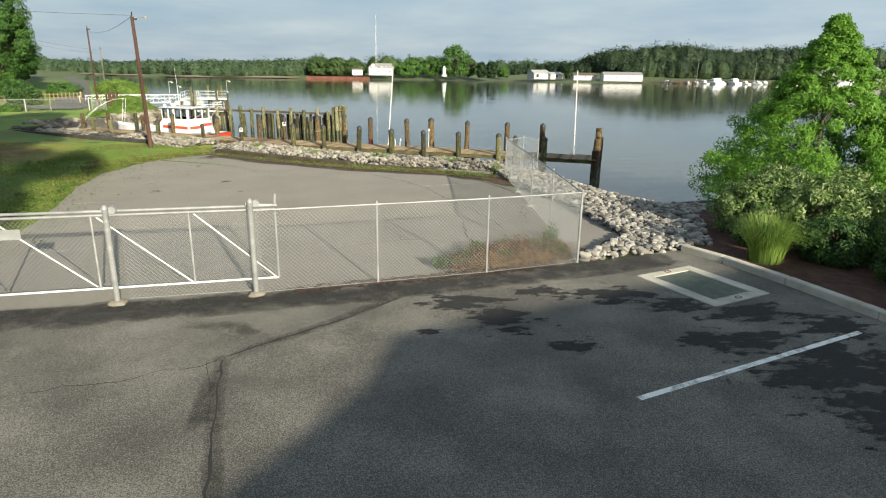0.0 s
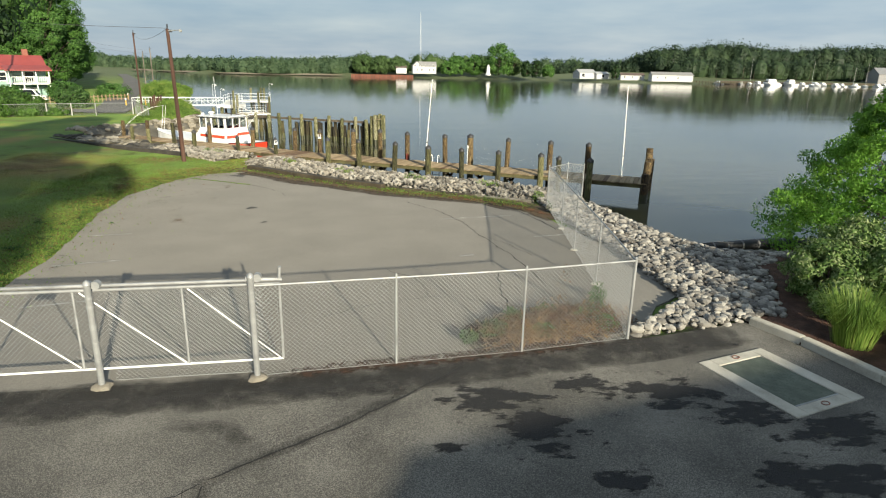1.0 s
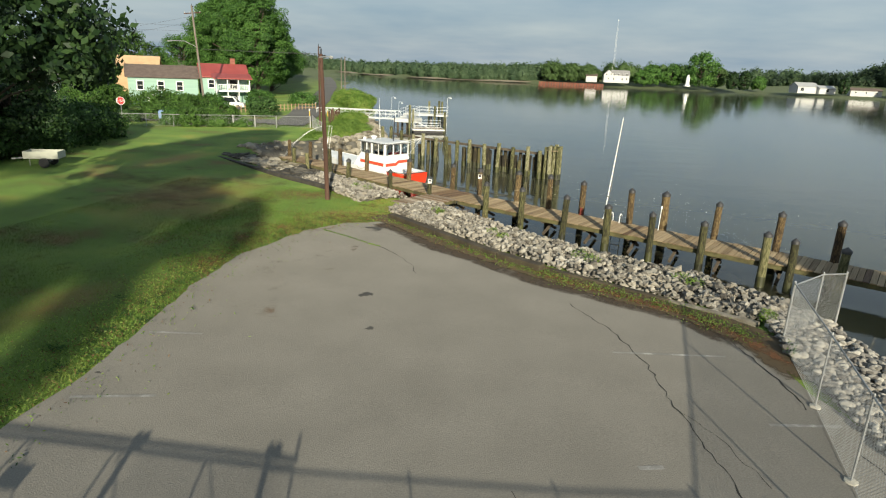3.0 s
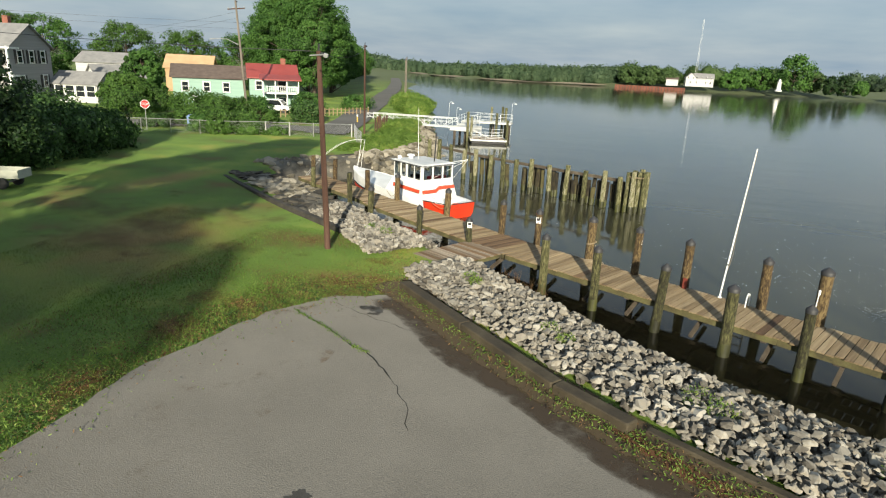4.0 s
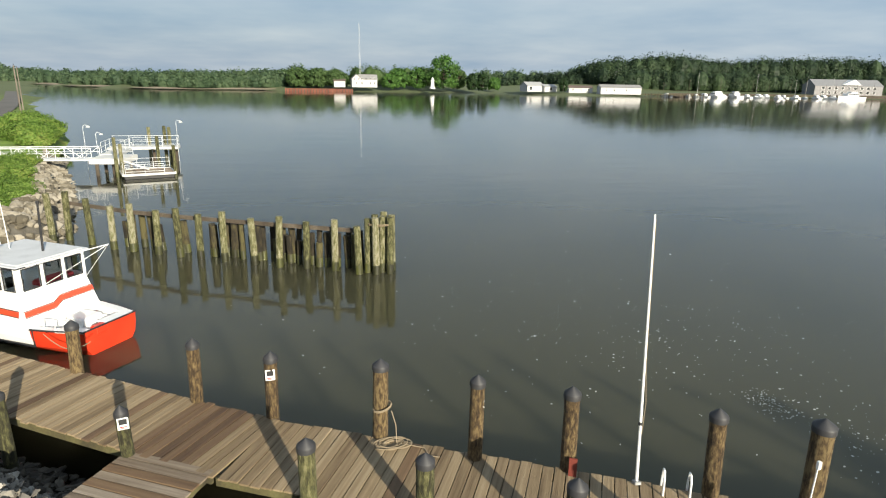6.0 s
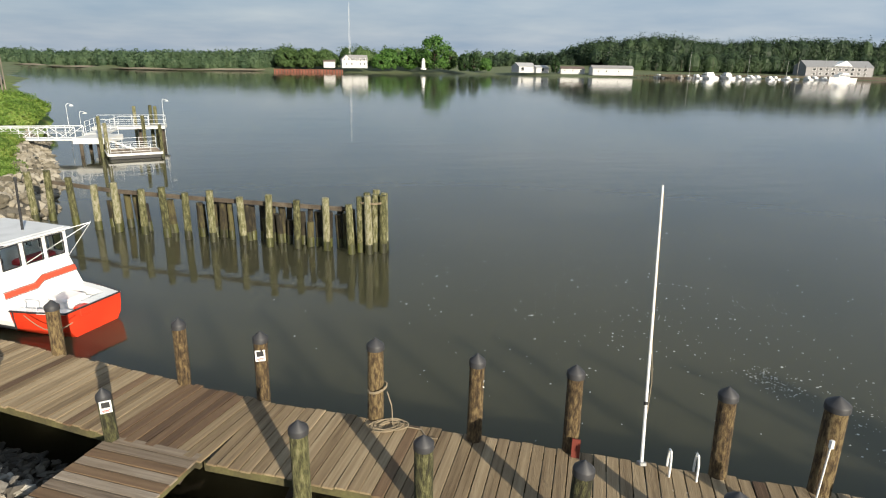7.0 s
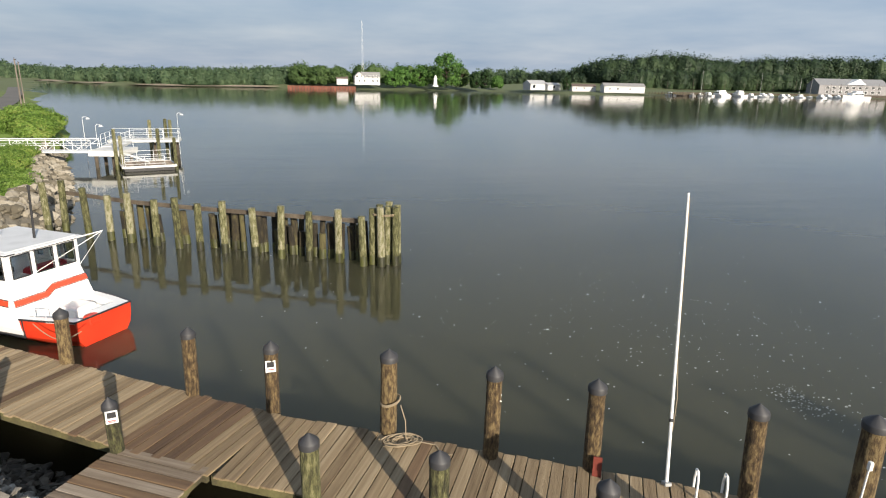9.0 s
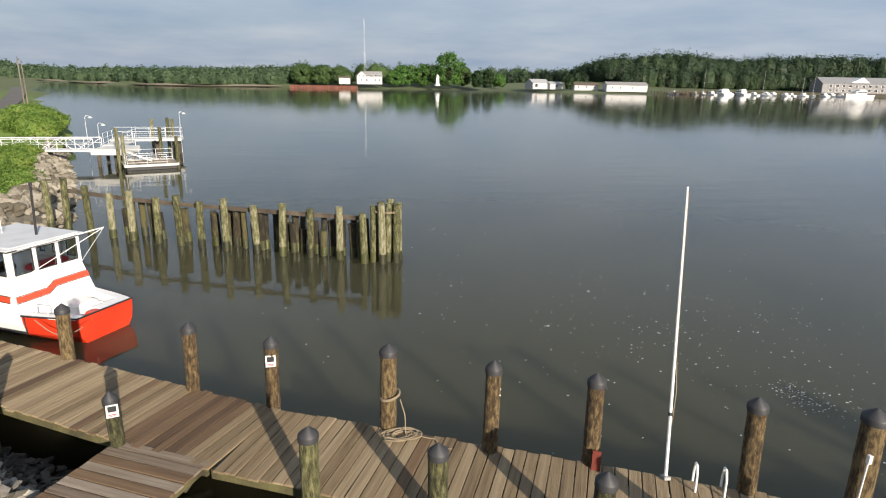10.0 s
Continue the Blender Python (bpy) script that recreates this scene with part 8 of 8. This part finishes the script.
# unseen trees added behind the car park, crowns shaped to shade the lawn
for k, (x, h, w, low) in enumerate(((3.4, 30.2, 2.3, 0.82), (0.3, 26.6, 2.3, 0.74), (-2.8, 23.8, 2.2, 0.70), (3.5, 26.6, 1.9, 0.68), (6.2, 26.2, 1.4, 0.79), (8.9, 25.6, 1.2, 0.89), (-0.9, 21.5, 2.6, 0.60), (7.0, 21.2, 0.7, 0.90), (-8.3, 33, 2.5, 0.5), (-12.6, 33, 3.0, 0.5), (-17.5, 31, 3.4, 0.5), (-22.5, 29, 3.4, 0.5))):
    tree("pine_tree", x, -40, 0, h, w, low, "tall dark pine, unseen, added to shade the lawn", NEEDLE, 0.58, 54 if x < 6 else 34, 120, 240 + k, "round", 0.36, 0.22 if x < 5 else 0.06, group="pines", limbs=x < 5)
tree("pine_tree", -33.4, 40.5, 0.0, 7.6, 3.4, 0.28, "dense dark pine beside the lawn", NEEDLE, 0.24, 110, 170, 251, "loose", 0.2, 0.2, group="pines")
tree("pine_tree", -17.6, 20.3, 0.0, 14.0, 6.6, 0.44, "tall dark pine with hanging branches beside the lawn", NEEDLE, 0.24, 240, 200, 250, "loose", 0.12, 0.2, group="pines", lean=4.0)

# ---- far shore ----
beach = strip([(-420, 899), (-260, 689), (-160, 544), (-88, 473), (-14, 487)], 7.0, lambda x, y: WATER, 0.55)
tagged(part("far_beach", beach, plain("pale_river_sand", (0.14, 0.122, 0.088), 0.95)), "pale sandy strip along the far bank", "beach", kind="structure")
METALROOF = plain("pale_metal_roof", (0.33, 0.335, 0.34), 0.6)

def woods(name, line, count, depth, mat, seed, label, per=110, leaf=1.7):
    """Far trees along a line of (x, y, base, height): crowns of leaf clumps with a broken skyline."""
    rng = np.random.default_rng(seed)
    pts, outs, cores = [], [], Shape()
    line = np.array(line, float)
    for k in range(count):
        t_ = rng.random() * (len(line) - 1)
        i = int(t_)
        p = line[i] * (1 - (t_ - i)) + line[i + 1] * (t_ - i)
        hh = p[3] * rng.choice((0.6, 0.75, 0.85, 0.95, 1.05, 1.2)) * rng.uniform(0.9, 1.1)
        rr = hh * rng.uniform(0.30, 0.62)
        x, y = p[0] + rng.normal(0, depth * 0.3), p[1] + abs(rng.normal(0, depth))
        cores.lathe(at(x, y, p[2]), [(0, rr * 0.45), (hh * 0.22, rr * 0.62), (hh * 0.5, rr * 0.64), (hh * 0.72, rr * 0.42), (hh * 0.84, rr * 0.12)], 9, 0.25)
        d = rng.normal(size=(per, 3))
        d /= np.linalg.norm(d, axis=1, keepdims=True)
        d *= rng.uniform(0.68, 1.0, (per, 1)) * (1 + 0.22 * np.sin(5 * d[:, :1] + k) * np.sin(4 * d[:, 2:] + 2 * k))
        pts.append(np.stack([x + d[:, 0] * rr, y + d[:, 1] * rr, p[2] + hh * 0.5 + d[:, 2] * hh * 0.52], 1))
        outs.append(d + np.array([0, 0, 0.2]))
    wood_ob = thing(name, at(0, 0), label, "woods", kind="stuff")
    part("inner_foliage", cores, mat, wood_ob)
    part("outer_foliage", leaf_mesh(name, np.concatenate(pts), leaf, mat, seed, 0.85, 0.0, np.concatenate(outs)), mat, wood_ob)


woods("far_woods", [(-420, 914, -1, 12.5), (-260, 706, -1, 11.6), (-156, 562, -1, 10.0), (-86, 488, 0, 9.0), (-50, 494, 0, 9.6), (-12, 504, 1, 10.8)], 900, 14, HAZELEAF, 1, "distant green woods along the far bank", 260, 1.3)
woods("far_woods", [(-14, 512, 3, 11), (20, 512, 3, 12), (60, 520, 3, 13), (100, 525, 3, 13), (122, 530, 3, 10)], 110, 10, FARLEAF, 2, "green woods behind the far waterfront", 420, 0.95)
woods("far_woods", [(100, 800, 3, 14), (240, 800, 4, 15), (330, 720, 5, 17), (380, 700, 6, 20)], 130, 14, HAZELEAF, 3, "haze-tinted wooded ridge far behind the river", 200, 1.9)
woods("far_woods", [(205, 640, 1, 9), (235, 620, 2, 11), (262, 585, 3, 13), (285, 560, 9, 18), (340, 548, 13, 18.5), (380, 545, 11, 17), (430, 530, 11, 17), (470, 520, 13, 20), (540, 500, 12, 18), (660, 440, 10, 18)], 760, 14, HILLLEAF, 4, "dark green wooded hill behind the marina", 300, 1.35)
woods("far_woods", [(285, 540, 3, 14), (330, 522, 3, 15), (390, 512, 3, 15), (430, 505, 3, 14), (540, 478, 3, 14)], 200, 8, HILLLEAF, 5, "green trees along the marina", 380, 1.15)
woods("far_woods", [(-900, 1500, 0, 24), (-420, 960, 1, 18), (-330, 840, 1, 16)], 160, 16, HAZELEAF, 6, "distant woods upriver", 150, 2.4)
for k, (x, y, h, w, pr, lf) in enumerate(((106, 482, 24, 11.5, "round", OAK), (88, 492, 15, 7, "round", OAK), (74, 490, 14, 7, "round", OAK), (66, 486, 10, 5, "round", OAK), (120, 492, 14, 6, "round", FARLEAF), (125.5, 473, 11.5, 4.0, "round", NEEDLE), (133.5, 473, 12, 4.4, "round", NEEDLE), (190.5, 456, 10, 3.0, "round", NEEDLE), (150, 496, 8.5, 5, "round", OAK), (28, 492, 12, 8, "round", FARLEAF), (14, 494, 13, 8, "round", FARLEAF), (0, 496, 12, 7, "round", FARLEAF))):
    tree("waterside_tree", x, y, 1.6, h, w, 0.08 if lf is not NEEDLE else 0.0, "broad green tree on the far bank" if lf is not NEEDLE else "dark conical evergreen on the far bank", lf, 1.5 if lf is not NEEDLE else 1.0, 70, 60, 300 + k, pr, 0.26, 0.4, group="far bank trees")
mb = np.array([(-420, 900), (-260, 690), (-160, 545), (-88, 474), (-14, 488)], float)
tq = np.linspace(0, 4, 161)
mx, my = np.interp(tq, range(5), mb[:, 0]), np.interp(tq, range(5), mb[:, 1])
gx_, gy_ = np.gradient(mx), np.gradient(my)
gl_ = np.hypot(gx_, gy_)
off_ = np.array([-1.0, 0.6, 2.0, 3.6]) * (1 + 0.25 * np.sin(tq * 9.0))[:, None]
MX_, MY_ = mx[:, None] - (gy_ / gl_)[:, None] * off_, my[:, None] + (gx_ / gl_)[:, None] * off_
faded("mud_bank", MX_, MY_, np.maximum(ground_z(MX_, MY_), WATER) + 0.22, np.ones(MX_.shape), material("pale_mud", [(0.105, 0.092, 0.066), (0.175, 0.152, 0.112)], 0.05, 0.95, 0.3, 0.6), "pale mud bank along the far shore", "mud bank")
bulk = thing("sheet_pile_wall", at(0, 0), "rusty red sheet-pile river wall", "wall")
part("sheets", Shape().box(at(15, 470, -0.9), 46, 0.8, 2.6), RUST, bulk)
part("cap", Shape().box(at(15, 469.9, 0.5), 46.4, 1.2, 0.3), RUST, bulk)
for k in range(23):
    part("fender_pile", Shape().rod((-7 + 2 * k, 469.3, -3), (-7 + 2 * k, 469.3, 0.3), 0.25, n=6), BEAM, bulk)
wh = gable_house("white_house", 50, 484, 2.8, 0, 13, 9, 4.6, 3.2, WHITESIDE, GREYROOF, "white two-storey house on the far bank", [("front", -4.5, 4.8, 1.1, 1.5), ("front", -1.5, 4.8, 1.1, 1.5), ("front", 1.5, 4.8, 1.1, 1.5), ("front", 4.5, 4.8, 1.1, 1.5), ("front", -4.5, 1.8, 1.1, 1.5), ("front", 1.5, 1.8, 1.1, 1.5), ("front", 4.5, 1.8, 1.1, 1.5)])
gable_house("white_house", 41.5, 482, 2.8, 90, 11, 6.5, 4.8, 3.0, WHITESIDE, GREYROOF, "white gabled wing of the far house", [("left", -1.6, 4.8, 1.0, 1.4), ("left", 1.6, 4.8, 1.0, 1.4), ("left", 0, 1.8, 1.0, 1.4)])
gable_house("white_house", 30, 487, 2.6, 0, 8, 7, 3.4, 1.8, WHITESIDE, BROWNROOF, "small pale house beside the river wall")
tower = thing("radio_mast", at(45, 488, 2), "tall white lattice radio mast", "mast")
tw = Shape()
for k in range(3):
    a = k * 2.094
    tw.rod((0.8 * math.cos(a), 0.8 * math.sin(a), 0), (0.3 * math.cos(a), 0.3 * math.sin(a), 44), 0.035, 0.022, 4)
for k in range(22):
    z_, f = 2 * k, 1 - k / 22 * 0.6
    for j in range(3):
        a, b = j * 2.094, (j + 1) * 2.094
        tw.rod((0.9 * f * math.cos(a), 0.9 * f * math.sin(a), z_), (0.88 * f * math.cos(b), 0.88 * f * math.sin(b), z_ + 2), 0.022, n=3)
part("lattice", tw, WHITE, tower)
mon = thing("light_beacon", at(96, 474, 1.6), "white stone light beacon on the far bank", "beacon")
part("shaft", Shape().lathe(at(0, 0), [(0, 2.2), (0.8, 2.2), (0.8, 1.5), (5.6, 1.1), (5.6, 1.5), (6.0, 1.5), (6.0, 0.8), (7.2, 0.8), (7.9, 0.1)], 10), WHITE, mon)
gable_house("white_barn", 172, 472, 1.5, 10, 14, 11, 3.4, 2.6, WHITESIDE, METALROOF, "white metal boat shed on the far bank", [("front", -4, 1.6, 2.4, 2.4)])
gable_house("white_barn", 184, 470, 1.5, 10, 11, 9, 2.8, 1.6, WHITESIDE, METALROOF, "white lean-to shed on the far bank", [("front", 0, 1.4, 2.0, 2.0)])
gable_house("white_shed", 206, 462, 1.0, -8, 18, 8, 2.9, 1.6, WHITESIDE, BROWNROOF, "low white waterfront building with a dark roof", [("front", -6, 1.6, 1.2, 1.2), ("front", 0, 1.6, 1.2, 1.2), ("front", 6, 1.6, 1.2, 1.2)])
gable_house("white_shed", 230, 446, 0.8, -10, 30, 10, 3.8, 2.0, WHITESIDE, GREYROOF, "long low white waterfront building", [("front", -11, 1.8, 1.2, 1.2), ("front", -5, 1.8, 1.2, 1.2), ("front", 4, 1.8, 1.2, 1.2)])
gable_house("house", 292, 560, 13, 0, 12, 8, 5, 3, GREYSIDE, GREYROOF, "grey house among the far trees", [("front", -3, 3, 1.2, 1.4), ("front", 3, 3, 1.2, 1.4)])
rest = gable_house("restaurant", 452, 470, 1.2, -12, 58, 18, 7.5, 5.0, material("pale_grey_siding", [(0.20, 0.195, 0.20), (0.27, 0.26, 0.265)], 0.6, 0.7, 0.3, 1.0), material("grey_roof_sheets", [(0.17, 0.175, 0.185), (0.235, 0.24, 0.25)], 1.2, 0.9, 0.4, 12.0), "large grey waterside building with a white gable", [("front", -22 + 5.5 * k, 5.5, 2.6, 1.8) for k in range(9)] + [("front", -22 + 5.5 * k, 2.0, 2.6, 1.8) for k in range(9)])
part("white_gable", Shape().add([(-6, -9.6, 8.2), (10, -9.6, 8.2), (4, -9.6, 12.6), (-6, -4, 8.2), (10, -4, 8.2), (4, 0, 12.6)], [(0, 1, 2), (0, 2, 5, 3), (1, 4, 5, 2)]), WHITE, rest, "white gabled dormer")
wharf = thing("wharf", at(0, 0), "old timber wharf on the far bank", "wharf")
part("deck", Shape().box(at(262, 428, 0.3, -10), 44, 4, 0.4), TIMBER, wharf)
for k in range(20):
    part("pile", Shape().rod((241 + 2.2 * k, 427.8 - 0.39 * k, -3), (241 + 2.2 * k, 427.8 - 0.39 * k, 1.4), 0.22, n=6), BEAM, wharf)


def yacht(x, y, L, turn, label, mast=0.0, fly=True):
    t = thing("moored_boat", at(x, y, WATER, turn), label, "boat", "marina boats")
    h = Shape()
    prof = [(-0.5, 0.16, 1.0), (-0.2, 0.18, 1.0), (0.15, 0.17, 1.15), (0.35, 0.11, 1.3), (0.5, 0.01, 1.5)]
    rows = [[(a * L, -b * L, c * L * 0.09), (a * L, -b * L * 0.8, -0.1), (a * L, b * L * 0.8, -0.1), (a * L, b * L, c * L * 0.09)] for a, b, c in prof]
    for r1, r2 in zip(rows, rows[1:]):
        for k in range(4):
            j = (k + 1) % 4
            h.add([r1[k], r2[k], r2[j], r1[j]], [(0, 1, 2, 3)])
    h.add(rows[0], [(0, 1, 2, 3)])
    part("hull", h, GEL, t)
    if fly:
        part("cabin", Shape().box(at(0, 0, 0.15 * L), L * 0.46, L * 0.26, 0.11 * L, 0.02 * L).box(at(-0.05 * L, 0, 0.235 * L), L * 0.26, L * 0.22, 0.06 * L, 0.015 * L), GEL, t)
        part("windows", Shape().box(at(0, 0, 0.165 * L), L * 0.40, L * 0.265, 0.035 * L), GLASS, t)
    else:
        part("cabin", Shape().box(at(0.05 * L, 0, 0.13 * L), L * 0.32, L * 0.2, 0.06 * L, 0.015 * L), GEL, t)
    if mast:
        part("mast", Shape().rod((0.05 * L, 0, 0.1 * L), (0.05 * L, 0, mast), 0.12, 0.08, 5), GALV, t)
    return t


ry = random.Random(21)
for k in range(24):
    x = 264 + 6.8 * k + ry.uniform(-1.5, 1.5)
    y = 434 - 0.03 * (x - 264) + ry.uniform(-5, 5)
    big = k in (5, 6, 8)
    yacht(x, y, 17 if big else ry.uniform(8, 11), ry.choice((-80, -100, 80, 175 if big else 100)), "white motor yacht moored at the marina" if big else "small white boat moored at the marina", ry.uniform(14, 19) if k in (3, 10, 15, 17, 20) else 0.0, k not in (10, 15, 17, 20))
yacht(408, 418, 22, 178, "long white motor yacht moored below the restaurant")
yacht(455, 408, 14, 200, "white motor boat at the marina's edge")
for k in range(14):
    x, y = 270 + 15 * k + ry.uniform(-4, 4), 446 - 0.03 * 15 * k
    t = thing("marina_pole", at(x, y, 0), "slim pole standing in the marina", "pole", "marina poles")
    part("pole", Shape().rod((0, 0, -2), (0, 0, ry.uniform(7, 14)), 0.14, 0.1, 5), BEAM, t)

md = thing("marina_dock", at(0, 0), "long dark timber marina dock", "dock")
part("deck", Shape().box(at(345, 440, 0.2, -2), 180, 3, 0.5), TIMBER, md)
for k in range(45):
    part("pile", Shape().rod((258 + 4 * k, 438 - 0.14 * k, -3), (258 + 4 * k, 438 - 0.14 * k, 1.6), 0.2, n=6), BEAM, md)
mb = thing("marina_bulkhead", at(0, 0), "dark timber bulkhead along the marina bank", "wall")
for a, b in zip(FAR_SHORE[10:14], FAR_SHORE[11:15]):
    part("bulkhead_run", Shape().box(at((a[0] + b[0]) / 2, (a[1] + b[1]) / 2 - 0.5, -0.2, along(a, b)), math.dist(a, b), 0.6, 3.0), BEAM, mb)

# foam flecks drifting on the river
ff = np.random.default_rng(17)
fp = np.concatenate([ff.normal((11.5, 45.0), (3.4, 2.6), (300, 2)), ff.normal((7.5, 50.0), (3.8, 4.2), (70, 2)), ff.normal((12.6, 38.6), (0.8, 1.2), (160, 2)), ff.normal((11.67, 40.69), (0.3, 0.45), (150, 2)), ff.uniform((-4, 41), (20, 62), (110, 2))])
fl = Shape()
for x, y in fp:
    if (x + 2.5) * 0.52 + (y - 40.1) * 0.857 < 2.0:
        continue
    s_ = abs(ff.normal(0.010, 0.010)) + 0.006
    a = ff.uniform(0, 6.28)
    fl.add([(x + s_ * math.cos(a + k * 1.57) * (1.5 if k % 2 else 0.8), y + s_ * math.sin(a + k * 1.57), WATER + 0.004) for k in range(4)], [(0, 1, 2, 3)])
tagged(part("foam_flecks", fl, FOAM), "pale foam flecks drifting on the water", "foam", kind="stuff")
